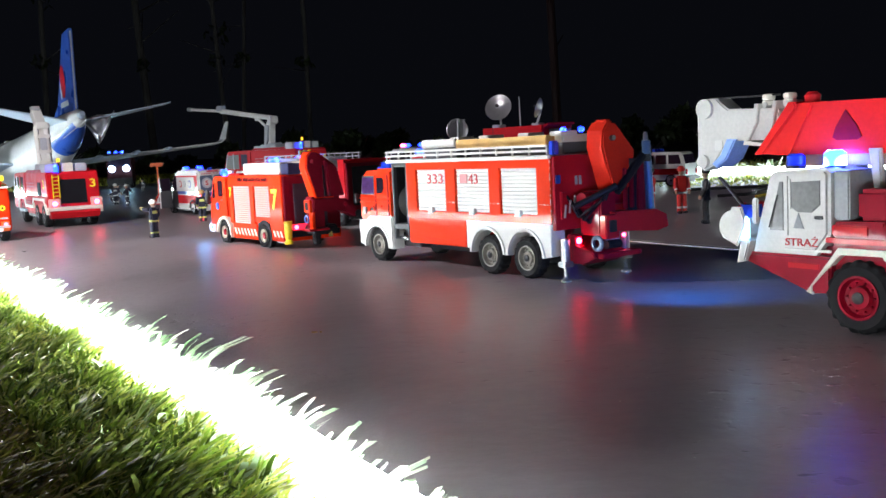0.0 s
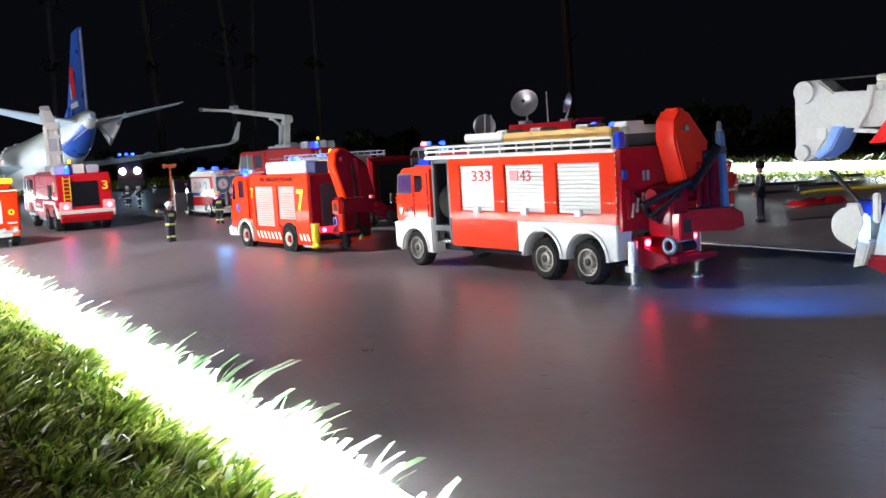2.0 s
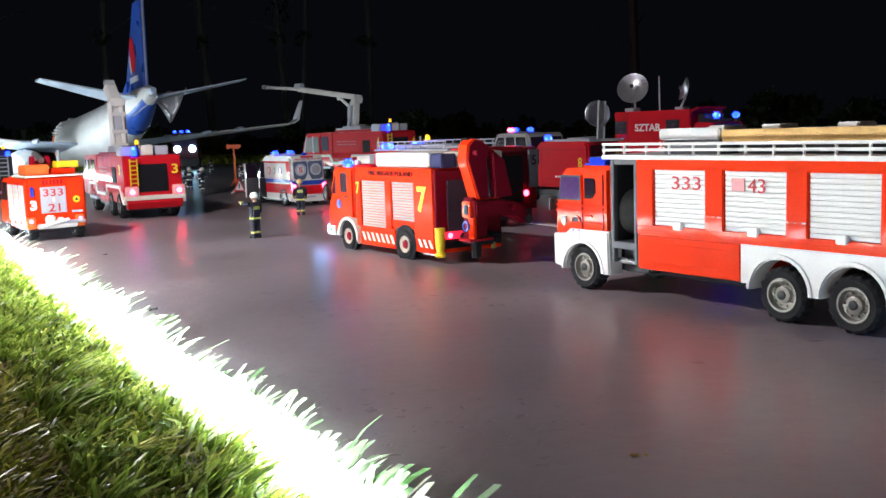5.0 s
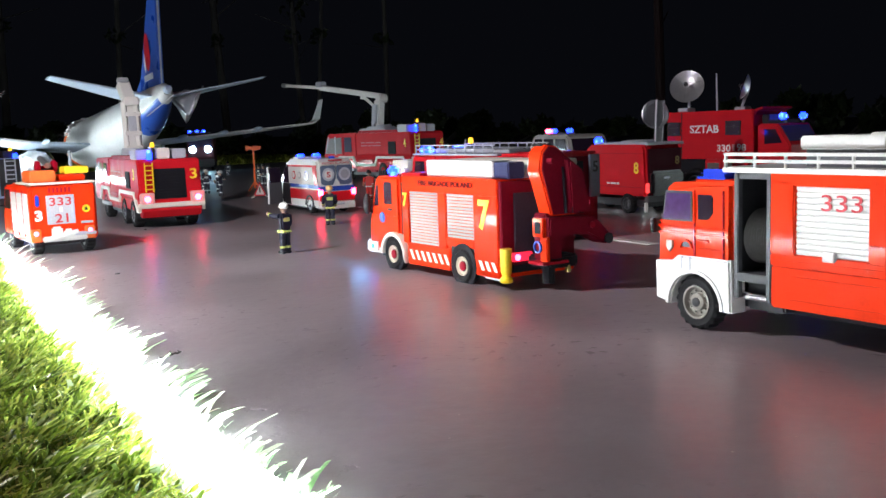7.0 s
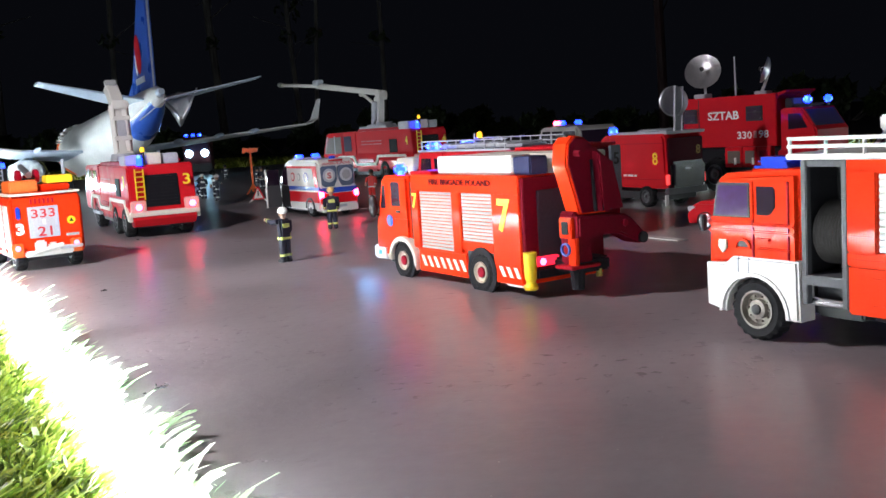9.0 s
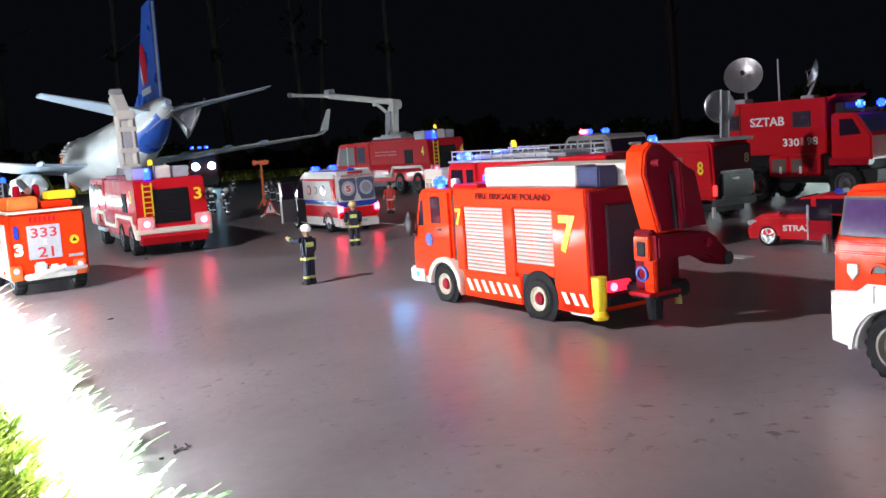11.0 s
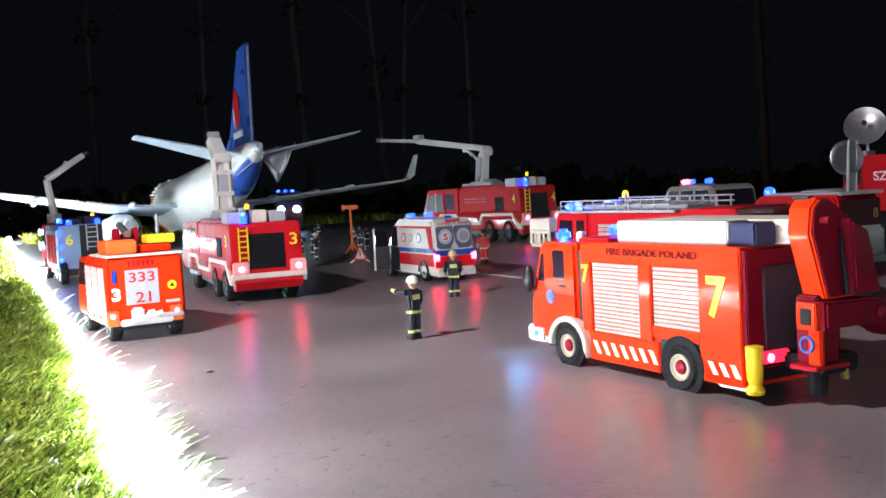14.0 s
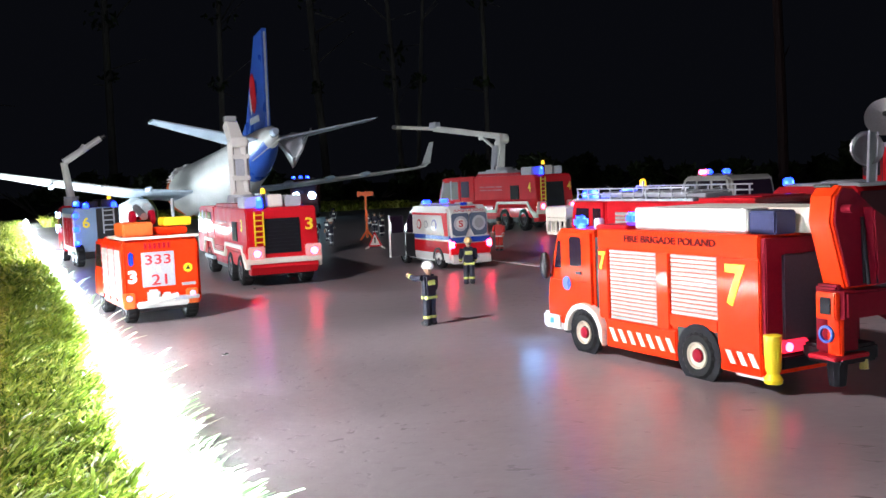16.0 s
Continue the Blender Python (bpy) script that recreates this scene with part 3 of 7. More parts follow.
light_rope([on_slab(-0.1 + 0.05 * i, -0.0125 + 0.002 * math.sin(1.7 * (i + 17)) + drift(-0.1 + 0.05 * i), 0.0042) for i in range(9)], 0.0042, "bright white light rope lying in the grass edge", MID_ROPE)
THIN_ROPE = glow("thin_white_rope", (0.80, 0.93, 1.0), 26.0)
light_rope([on_slab(0.3 + 0.05 * i, -0.0125 + 0.002 * math.sin(1.7 * (i + 25)) + drift(0.3 + 0.05 * i), 0.0042) for i in range(15)], 0.0034, "thin glowing white light rope beside the tanker", THIN_ROPE)
BRIGHT_ROPE = glow("bright_white_rope", (0.78, 0.93, 1.0), 120.0)
light_rope([on_slab(1.0 + 0.05 * i, -0.0125 + 0.002 * math.sin(1.7 * (i + 39)) + drift(1.0 + 0.05 * i), 0.0042) for i in range(37)], 0.0042, "glowing white light rope beside the airliner", BRIGHT_ROPE)
light_rope([on_slab(-0.6 + 0.05 * i, WIDTH + 0.011 + 0.005 * math.sin(0.5 * i) + 0.003 * math.sin(2.3 * i), 0.011) for i in range(52)], 0.005, "glowing white light rope in the far lawn", FAR_ROPE)

TAN = surface("dull_cream_rim", (0.5, 0.43, 0.33), 0.5, vary=0.12)
def worn_paint(name, paint, under):
    """Paint with small pale spots: rubbed through to a pale coat, and glints painted in."""
    m, nt, p = principled(name)
    n = nt.nodes.new("ShaderNodeTexNoise")
    n.inputs["Scale"].default_value, n.inputs["Detail"].default_value = 700.0, 4
    nt.links.new(nt.nodes.new("ShaderNodeTexCoord").outputs["Object"], n.inputs["Vector"])
    r = nt.nodes.new("ShaderNodeValToRGB")
    r.color_ramp.elements[0].position, r.color_ramp.elements[0].color = 0.5, (*paint, 1)
    r.color_ramp.elements[1].position, r.color_ramp.elements[1].color = 0.58, (*under, 1)
    nt.links.new(n.outputs["Fac"], r.inputs["Fac"])
    nt.links.new(r.outputs["Color"], p.inputs["Base Color"])
    p.inputs["Roughness"].default_value = 0.4
    return m


WORN_GLINT_RED = worn_paint("worn_glint_red", (0.7, 0.05, 0.01), (0.8, 0.72, 0.66))
RIM_GREY = surface("cast_grey_rim", (0.24, 0.22, 0.19), 0.35, metal=0.5, vary=0.15)

# Violet stands for the blue flash reflected in the panes, set as base colour.
VIOLET = surface("flash_tinted_glass", (0.06, 0.024, 0.10), 0.1, vary=0.2, grain=30, bump=0.0, spec=0.5)
RING_STEEL = surface("blued_steel", (0.12, 0.15, 0.2), 0.35, metal=0.6)


# ---- rescue truck with three roller shutters and a rear crane ----
def rescue_truck(x, y, yaw):
    t = thing("rescue_fire_truck", "red and white model rescue fire truck with rear loading crane", "fire truck", x, y, yaw, "fire vehicles")
    W = 50
    part("chassis", box(B(), 15, W - 15, -152, 12, 8, 14, 0.5), MATT_BLACK, t)
    # cab
    bm = prism(B(), [(16.4, 24), (15.9, 37), (14.8, 40), (11.6, 51.4), (8.6, 53.4), (-19, 54.6), (-20, 53.4), (-20, 24)], 0.4, W - 0.4, 2.2)
    cab = part("cab", bm, RED_ORANGE, t)
    for xs, o in ((0, -1), (W, 1)):
        x0, x1 = (-0.1, 0.9) if o < 0 else (W - 0.9, W + 0.1)
        part("side_window", prism(B(), [(12.6, 39.8), (10.6, 49.8), (-1.2, 49.8), (-1.2, 39.8)], x0 + 0.15, x1 - 0.15, 0.2), VIOLET, cab)
        part("side_window", prism(B(), [(-4.4, 40.4), (-4.4, 49.4), (-10.6, 49.4), (-11.4, 48.4), (-11.4, 43), (-9.6, 40.8), (-8.4, 40.4)], x0 + 0.15, x1 - 0.15, 0.2), GLASS, cab)
        part("window_frame", prism(B(), [(13.8, 38.7), (13.8, 39.4), (-2.3, 39.4), (-2.3, 51), (-3.2, 51), (-3.2, 38.7)], x0 - 0.1, x1 + 0.1, 0.15), RED_ORANGE, cab)
        for z in (36.6, 34.2):
            part("door_trim", box(B(), x0 - 0.5, x1 + 0.5, -18.6, 15, z, z + 1.3, 0.5), RED_ORANGE, cab)
        part("door_seam", box(B(), x0 - 0.05, x1 + 0.05, -3.2, -2.6, 27, 39), DEEP_RED, cab)
        part("door_seam", box(B(), x0 - 0.05, x1 + 0.05, -16.4, -15.9, 27, 51), DEEP_RED, cab)
        # No hollow is cut; a black block gives its shade.
        part("handle_recess", box(B(), x0 + 0.1, x1 - 0.1, -1.6, 3.4, 30, 32.2, 0.1), BLACK, cab, "black block for the shaded handle hollow")
        part("recess_arch", arc_band(1.0, 29.6, 3.2, 10, 0.7, x0 - 0.4, x1 + 0.4), RED_ORANGE, cab)
        part("door_rib", box(B(), x0 - 0.4, x1 + 0.4, -17, -5, 29.2, 30.2, 0.4), RED_ORANGE, cab)
        part("window_seal", prism(B(), [(13.3, 39.3), (11.2, 50.5), (-1.8, 50.5), (-1.8, 39.3)], x0 + 0.22, x1 - 0.22, 0.2), BLACK, cab)
        part("door_handle", box(B(), x0 - 0.5, x1 + 0.5, -9.5, -4, 32.4, 33.2, 0.2), RED_ORANGE, cab)
        part("door_badge", prism(B(), [(10.6, 32), (7.6, 32), (7.4, 29.6), (9.1, 27.6), (10.8, 29.6)], x0 - 0.25, x1 + 0.25, 0.1), surface("worn_silver_crest", (0.42, 0.36, 0.3), 0.35, metal=0.4, vary=0.4, grain=300), cab, "worn silver crest")
        part("mirror", box(B(), xs - 2.6 if o < 0 else xs + 0.3, xs - 0.3 if o < 0 else xs + 2.6, 15.0, 16.8, 34.5, 40, 0.4), BLACK, cab)
    part("windscreen", prism(B(), [(15.6, 39.4), (12.4, 50.6), (12.0, 50.6), (15.0, 39.4)], 4, W - 4, 0.1), GLASS, cab)
    # white bumper and wing round the front wheel
    low = [(16.2, 10), (16.4, 24), (8.4, 24.4), (5, 26.8), (-19.5, 26.8), (-20, 8)]
    cut = [(-3 - 11.6 * math.cos(math.pi * i / 12), 8.2 + 12.6 * math.sin(math.pi * i / 12)) for i in range(13)]
    part("front_wing", prism(B(), low + [(-16, 8)] + [c for c in cut] + [(9.5, 8.5)], -0.4, 8, 0.9), WHITE, t)
    part("arch_lip", arc_band(-3, 8.4, 13.6, 14, 1.2, -0.9, 0.2), WHITE, t)
    for yy in (2.6, -1.4):
        part("wing_groove", box(B(), -0.55, 0.2, yy, yy + 0.4, 21.8, 26.4), LIGHT_GREY, t)
    part("front_wing", prism(B(), low + [(-16, 8)] + [c for c in cut] + [(9.5, 8.5)], W - 8, W + 0.4, 0.5), WHITE, t)
    part("bumper", box(B(), 0, W, 12, 16.6, 10, 23.5, 1.2), WHITE, t)
    part("headlamp", box(B(), 0.6, 6, 15.6, 17.0, 15.4, 20.4, 0.6), LIGHT_GREY, t)
    part("step", box(B(), 0.5, 10, -19.9, -15.5, 22, 24, 0.3), WHITE, t)
    # gap behind the cab, with hose reel
    # Black block and panels stand in for the shade deep in the bay.
    part("pump_bay", box(B(), 17, W - 3, -36, -20.5, 13, 57, 0.3), BLACK, t, "open pump bay, its shade made as a black block")
    part("bay_shade_panel", box(B(), 1.2, W - 1.2, -21.4, -20.3, 22, 56, 0.2), BLACK, t)
    part("bay_shade_panel", box(B(), 3.2, W - 1.2, -36.0, -35.2, 22, 56, 0.2), BLACK, t)
    part("bay_roof", box(B(), 1, W - 1, -36, -20.2, 55.4, 57.4, 0.2), DARK_GREY, t)
    part("bay_frame", box(B(), 0.5, 3, -22.4, -20.4, 14, 57.4, 0.3), DARK_GREY, t)
    part("bay_frame", box(B(), 0.5, 3, -36, -34, 14, 57.4, 0.3), DARK_GREY, t)
    coils = [(2.0, 0), (8.6, 0)] + [(9.8 - 0.6 * (i % 2), 0.3 + 0.52 * i) for i in range(24)] + [(8.6, 12.8), (2.0, 12.8)]
    part("hose_reel", lathe(B(), coils, 30, Matrix.Translation((12.6, -34.6, 35)) @ Matrix.Rotation(-math.pi / 2, 4, "X")), surface("dark_hose_rubber", (0.05, 0.046, 0.042), 0.6, vary=0.25), t, "dark grey coiled hose reel")
    part("bay_floor", box(B(), 0.4, 20, -36, -20.5, 20, 23, 0.3), DARK_GREY, t)
    part("air_tank", rod(B(), (4, -35, 14.5), (4, -21, 14.5), 1.3), CHROME, t)
    part("fuel_tank", box(B(), 8, 40, -36, -20, 9, 20, 0.8), BLACK, t)
    # body
    body = part("body", box(B(), 1.6, W - 1.6, -153.6, -36.2, 27, 57.4, 0.6), RED_ORANGE, t)
    part("body_rail", box(B(), 0, 1.9, -154, -36, 53.6, 58.0, 0.4), RED_ORANGE, t)
    part("body_rail", box(B(), 0, 1.9, -154, -36, 27, 31, 0.4), RED_ORANGE, t)
    for y0, y1 in ((-36, -45.4), (-72, -81), (-108.5, -117.4), (-144.2, -154)):
        part("pillar", box(B(), 0, 1.9, y1, y0, 30.9, 55.5, 0.4), RED_ORANGE, t)
    part("right_side", box(B(), W - 1.7, W, -154, -36, 27, 57.5, 0.4), RED_ORANGE, t)
    for y0, y1 in ((-45.6, -71.8), (-81.2, -108.3), (-117.6, -144)):
        shutter(t, y0, y1, 31.2, 53.8, 12, WHITE)
    for y0, y1 in ((-36, -45.4), (-72, -81), (-108.5, -117.4), (-145.4, -154)):
        part("pillar_trim", box(B(), -0.35, 0.2, y1 + 0.3, y0 - 0.3, 35.4, 36.0, 0.15), RED_ORANGE, t)
    # Pale specks along edges: wear, and edge glints put into the colour.
    for y0, y1 in ((-72.4, -80.6), (-109, -117), (-146, -153)):
        part("worn_glint_edge", box(B(), -0.5, -0.1, y1, y0, 35.9, 36.5, 0.1), WORN_GLINT_RED, t)
    part("worn_glint_edge", box(B(), -0.1, 0.3, -154.1, -153.7, 30, 57, 0.1), WORN_GLINT_RED, t)
    part("body_trim", box(B(), -0.35, 0.2, -153, -37, 28.4, 29.2, 0.2), RED_ORANGE, t)
    part("lower_locker", box(B(), 0.2, W - 0.2, -89, -36.2, 12.8, 27.2, 0.6), RED_ORANGE, t)
    part("locker_trim", box(B(), -0.1, 0.6, -84, -44, 23.4, 24, 0.1), RED_ORANGE, t)
    part("locker_trim", box(B(), -0.1, 0.6, -80, -44, 15.6, 16.2, 0.1), RED_ORANGE, t)
    # white rear wings with twin arches
    def wing(x0, x1):
        pts = [(-89, 27), (-89, 12.6), (-91.5, 12.6)]
        for c in (-106, -135):
            pts += [(c + 12.6 * math.cos(math.pi * i / 10), 10.5 + 12.2 * math.sin(math.pi * i / 10)) for i in range(11)]
        pts += [(-153.6, 11.8), (-153.6, 27)]
        return prism(B(), pts, x0, x1, 0.4)
    part("rear_wing", wing(-0.1, 9), WHITE, t)
    part("rear_wing", wing(W - 9, W + 0.1), WHITE, t)
    for c in (-106, -135):
        part("arch_lip", arc_band(c, 10.8, 13.8, 14, 1.3, -0.9, 0.3), WHITE, t)
    for c, r in ((-3, 10), (-106.5, 9.9), (-134.6, 9.9)):
        wheel(t, 0.4, c, r, 7.5, RIM_GREY)
        wheel(t, W - 0.4, c, r, 7.5, RIM_GREY, 1)
    # roof deck, rails and boxes
    part("roof_deck", box(B(), -0.6, W + 0.6, -154, -16, 57.6, 59.4, 0.4), WHITE, t)
    part("cab_roof_deck", box(B(), 4, W - 4, -15.6, 0, 53.4, 54.8, 0.2), RED_ORANGE, t)
    for xs in (0, W):
        for z in (61.0, 63.3):
            part("rail", box(B(), xs - 0.5, xs + 0.5, -152.6, -16.5, z, z + 1.1, 0.2), WHITE, t)
        for i in range(12):
            yy = -17 - i * 12.3
            part("rail_post", box(B(), xs - 0.5, xs + 0.5, yy - 0.9, yy, 59, 64.0, 0.2), WHITE, t)
    part("roof_box", box(B(), 7, 24, -73, -42, 65.2, 69.6, 0.6), WHITE, t, "white roof chest")
    # Dark filler block, added to make the gaps between the rails dark.
    part("rail_gap_filler", box(B(), 9, 24, -72, -43, 59.2, 65.4, 0.3), DARK_GREY, t)
    part("roof_ladder", box(B(), 6, 12, -146, -75, 64, 68.8, 0.5), surface("varnished_wood", (0.6, 0.36, 0.1), 0.4, vary=0.2, grain=120), t, "yellowish wooden stowed ladder")
    part("roof_box", box(B(), 13, 44, -150, -74, 65.0, 68.6, 0.8), CREAM, t)
    # Another dark filler block behind the rails.
    part("rail_gap_filler", box(B(), 15, 42, -148, -76, 59.2, 65.2, 0.3), DARK_GREY, t)
    for yy in (-70, -95, -126, -149):
        part("roof_hatch_lid", box(B(), 9, 20, yy - 4, yy + 4, 68.2, 70.4, 0.4), WHITE, t)
    part("roof_chest", box(B(), 28, 44, -66, -30, 59.2, 64, 0.5), DARK_GREY, t)
    for xs in (4, 35):
        part("beacon_base", box(B(), xs, xs + 11, -13.6, -0.4, 54.4, 55.6, 0.3), BLUE_PLASTIC, t)
        part("beacon", box(B(), xs + 0.5, xs + 10.5, -13, -1, 55.5, 58.2, 1.2), BLUE_PLASTIC if xs < 10 else BLUE_LIT, t, "blue light bar")
    part("corner_lamp", box(B(), 0.6, 4.5, -156.2, -152.8, 59.4, 66, 0.5), BLUE_PLASTIC, t, "dark blue corner lamp")
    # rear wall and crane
    # Rear wall, frame and crane base use darker reds that carry the shade there.
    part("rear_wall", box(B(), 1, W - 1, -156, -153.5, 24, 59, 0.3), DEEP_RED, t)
    bars("rear", (16, -156.2, 47), [1.6, 1.6], 4.2, 1.0, GREY, t)
    part("lamp_box", box(B(), 8, 13.4, -160.6, -155, 15.6, 21.6, 0.6), DEEP_RED, t)
    lamp(t, "rear", (10.6, -161, 18.8), 1.4, STRONG_RED_LIT, "tail_lamp", "glowing red tail lamp")
    lamp(t, "rear", (41, -161, 18.8), 0.8, STRONG_RED_LIT, "tail_lamp", "glowing red tail lamp")
    part("rear_frame", prism(B(), [(-153, 8), (-153, 20), (-160, 17), (-172, 14), (-174, 11.6), (-166, 8)], 8, 30, 0.5), CRIMSON, t)
    part("crane_base", box(B(), 14, 25, -172, -158, 21, 42, 1.0), CRIMSON, t)
    bm = prism(B(), [(23.5, 41), (16.4, 62), (17.2, 69.6), (20.4, 73.4), (26, 72.6), (38, 60), (35.4, 44), (30, 40)], -172.4, -161.4, 0.7, "y")
    arm_red = surface("arm_red_paint", (0.68, 0.026, 0.012), 0.4, coat=0.2, spec=0.08, vary=0.07)
    part("crane_arm", bm, arm_red, t, "folded red crane arm")
    part("crane_cap", box(B(), 20.4, 25, -171, -163, 72.2, 74.6, 0.8), arm_red, t)
    part("arm_pin", rod(B(), (22, -174.4, 66), (22, -159, 66), 1.2), STEEL, t)
    part("crane_pivot", rod(B(), (9, -165, 38), (40, -165, 38), 3.6), CRIMSON, t)
    part("stabiliser_beam", prism(B(), [(20, 23), (20, 32), (50, 31), (57, 28), (58, 22), (50, 20.6)], -175, -164, 0.6, "y"), RED, t)
    part("beam_plate", box(B(), 57.6, 59.6, -172.5, -166.5, 22.5, 27, 0.3), LIGHT_GREY, t)
    part("hydraulic_ram", rod(B(), (22, -175.4, 41), (41, -174, 57), 1.7, 2.3), MATT_BLACK, t)
    part("hydraulic_ram", rod(B(), (36, -171, 31), (36, -172, 56), 2.6), MATT_BLACK, t)
    part("hydraulic_ram", rod(B(), (43, -171, 31), (41, -172, 54), 2.2), SHADE_RED, t)
    part("lift_post", rod(B(), (50.6, -170, 30), (48.4, -170, 64), 2.1), surface("dark_blue_steel", (0.09, 0.17, 0.28), 0.35, metal=0.4), t)
    part("post_tip", rod(B(), (48.4, -170, 63), (48.2, -170, 68), 1.5, 0.9), STEEL, t)
    part("post_cap", box(B(), 42, 49, -173, -167, 54, 57.5, 0.5), BLACK, t)
    part("hook_plate", box(B(), 12, 21, -177.4, -173, 20, 31, 0.5), RED, t)
    part("plate_slot", box(B(), 14, 19, -177.8, -177, 23, 28.6, 0.3), BLACK, t)
    part("towing_ring", lathe(B(), [(2.0, 0), (3.2, 0), (3.8, 0.5), (3.8, 1.3), (3.2, 1.8), (2.0, 1.8), (2.0, 0)], 24, Matrix.Translation((9.5, -173, 18)) @ Matrix.Rotation(math.pi / 2, 4, "Y"), False), RING_STEEL, t, "dark steel towing ring")
    part("winch_motor", rod(B(), (15, -174, 17), (24, -174, 17), 2.0), MATT_BLACK, t)
    part("tow_plate", box(B(), 10, 36, -177, -170, 11, 13.4, 0.5), CRIMSON, t)
    part("valve_bank", box(B(), 4, 8, -157.6, -155.6, 29, 42, 0.4), DEEP_RED, t)
    for k in range(3):
        part("valve_lever", rod(B(), (5 + 3 * k, -158, 30 + 2 * k), (4 + 3 * k, -160, 36 + 2 * k), 0.6, seg=6), STEEL, t)
    for k in range(4):
        # hoses looping from the valves up to the arm
        part("hydraulic_hose", rod(B(), (7 + 2.2 * k, -157.6, 40 - 2 * k), (9 + 2.4 * k, -163 - k, 30 - 1.5 * k), 0.7, seg=8), MATT_BLACK, t)
        part("hydraulic_hose", rod(B(), (9 + 2.4 * k, -163 - k, 30 - 1.5 * k), (13 + 2 * k, -174.5, 38 + 2 * k), 0.7, seg=8), MATT_BLACK, t)
    part("hydraulic_ram", rod(B(), (4, -165, 35), (21, -176, 44), 1.5), MATT_BLACK, t)
    for xs in (28, 32.4, 37):
        part("arm_rib", box(B(), xs, xs + 1.4, -175.2, -173, 33, 52 - 0.3 * xs + 8, 0.3), SHADE_RED, t)
    part("rear_plate", box(B(), 1.6, 4.4, -156.8, -155.4, 46, 50, 0.3), BLUE_PAINT, t)
    for xs in (3.4, 44):
        jack = part("stabiliser_leg", rod(B(), (xs, -159, 8), (xs, -159, 20), 2.1), STEEL, t)
        part("leg_piston", rod(B(), (xs, -159, 1.5), (xs, -159, 9), 1.1), CHROME, jack)
        part("leg_foot", lathe(B(), [(2.6, 0), (2.6, 0.8), (1.2, 1.8)], 14, Matrix.Translation((xs, -159, 0.05))), STEEL, jack)
        part("leg_collar", box(B(), xs - 2.8, xs + 2.8, -161.6, -156.4, 7, 9.6, 0.4), STEEL, jack)
    # numbers
    lettering("333", "left", (-0.1 + 0.7, -62.4, 48.6), 14.5, 5.2, INK_RED, t, bold=0.0)
    lettering("43", "left", (0.6, -95.6, 48.4), 7.6, 5.2, INK_RED, t, bold=0.0)
    part("crest_mark", box(B(), 0.5, 0.9, -90.5, -84.5, 46.2, 51.0, 0.1), surface("pale_red_ink", (0.6, 0.25, 0.25), 0.5), t)
    return t


rescue_truck(0.0473, 0.8915, 41.7)


# ---- smaller pump truck with the large yellow seven ----
def pump_truck(x, y, yaw):
    t = thing("pump_fire_truck", "orange-red model pump fire truck with silver shutters and a yellow seven", "fire truck", x, y, yaw, "fire vehicles")
    W = 46
    part("chassis", box(B(), 5, W - 5, -94, 24, 5, 12, 0.5), BLACK, t)
    bm = prism(B(), [(29, 9), (29, 20), (28.2, 27), (20.6, 49.5), (18.4, 51), (-5, 51), (-5, 9)], 0.2, W - 0.2, 1.4)
    cab = part("cab", bm, RED_ORANGE, t)
    for xs, o in ((0, -1), (W, 1)):
        x0, x1 = (0.05, 0.9) if o < 0 else (W - 0.9, W - 0.05)
        part("quarter_window", prism(B(), [(22.6, 34), (19.4, 46), (17.2, 46), (17.2, 34)], x0, x1, 0.2), GLASS, cab)
        part("side_window", prism(B(), [(11, 35.4), (11, 47), (9.6, 48), (3.6, 48), (2.4, 47), (2.4, 35.4)], x0, x1, 0.2), GLASS, cab)
        part("door_handle", box(B(), x0 - 0.4, x1 + 0.4, 2.6, 6.6, 32.2, 33.4, 0.2), BLACK, cab)
        part("door_trim", box(B(), x0 - 0.3, x1 + 0.3, -4, 25, 28.6, 29.2, 0.1), RED_ORANGE, cab)
        part("door_badge", lathe(B(), [(3.0, 0), (3.0, 0.3)], 18, Matrix.Translation((xs + 0.1 * o, 13, 28)) @ SIDE["left" if o < 0 else "right"]), BLUE_PAINT, cab, "round blue badge")
    part("windscreen", prism(B(), [(28.4, 29), (21.6, 48), (21.2, 48), (27.8, 29)], 4, W - 4, 0.1), GLASS, cab)
    part("mirror_arm", rod(B(), (-0.5, 24, 30), (-2.6, 26, 34), 0.6), BLACK, t)
    part("mirror", ball(B(), (-2.6, 25.6, 35), 5, 0.45, 0.55, 1.2, 16), BLACK, t, "large black wing mirror")
    part("mirror", ball(B(), (W + 2.6, 25.6, 35), 5, 0.45, 0.55, 1.2, 16), BLACK, t)
    part("bumper", box(B(), -0.6, W + 0.6, 18, 31.6, 7.4, 14.6, 1.0), WHITE, t)
    for xs in (5, W - 5):
        part("headlamp", box(B(), xs - 4, xs + 4, 31.0, 32.2, 9, 13, 0.5), BLUE_WHITE_LIT, t, "lit headlamp")
    part("side_lamp", box(B(), -0.9, 0.4, 23, 26, 9.6, 12.4, 0.3), BLUE_LIT, t, "small lit blue marker lamp")
    # front wings
    def wing(x0, x1):
        pts = [(-12.6, 4.6), (-12.6, 11)]
        pts += [(0.4 - 13.4 * math.cos(math.pi * (0.08 + 0.92 * i / 12)), 8 + 12.6 * math.sin(math.pi * (0.08 + 0.92 * i / 12))) for i in range(13)]
        pts += [(11.2 * math.cos(math.pi * i / 12) + 0.4, 8 + 10.4 * math.sin(math.pi * i / 12)) for i in range(13)]
        return prism(B(), pts, x0, x1, 0.3)
    part("front_wing", wing(-2.0, 7), CREAM, t)
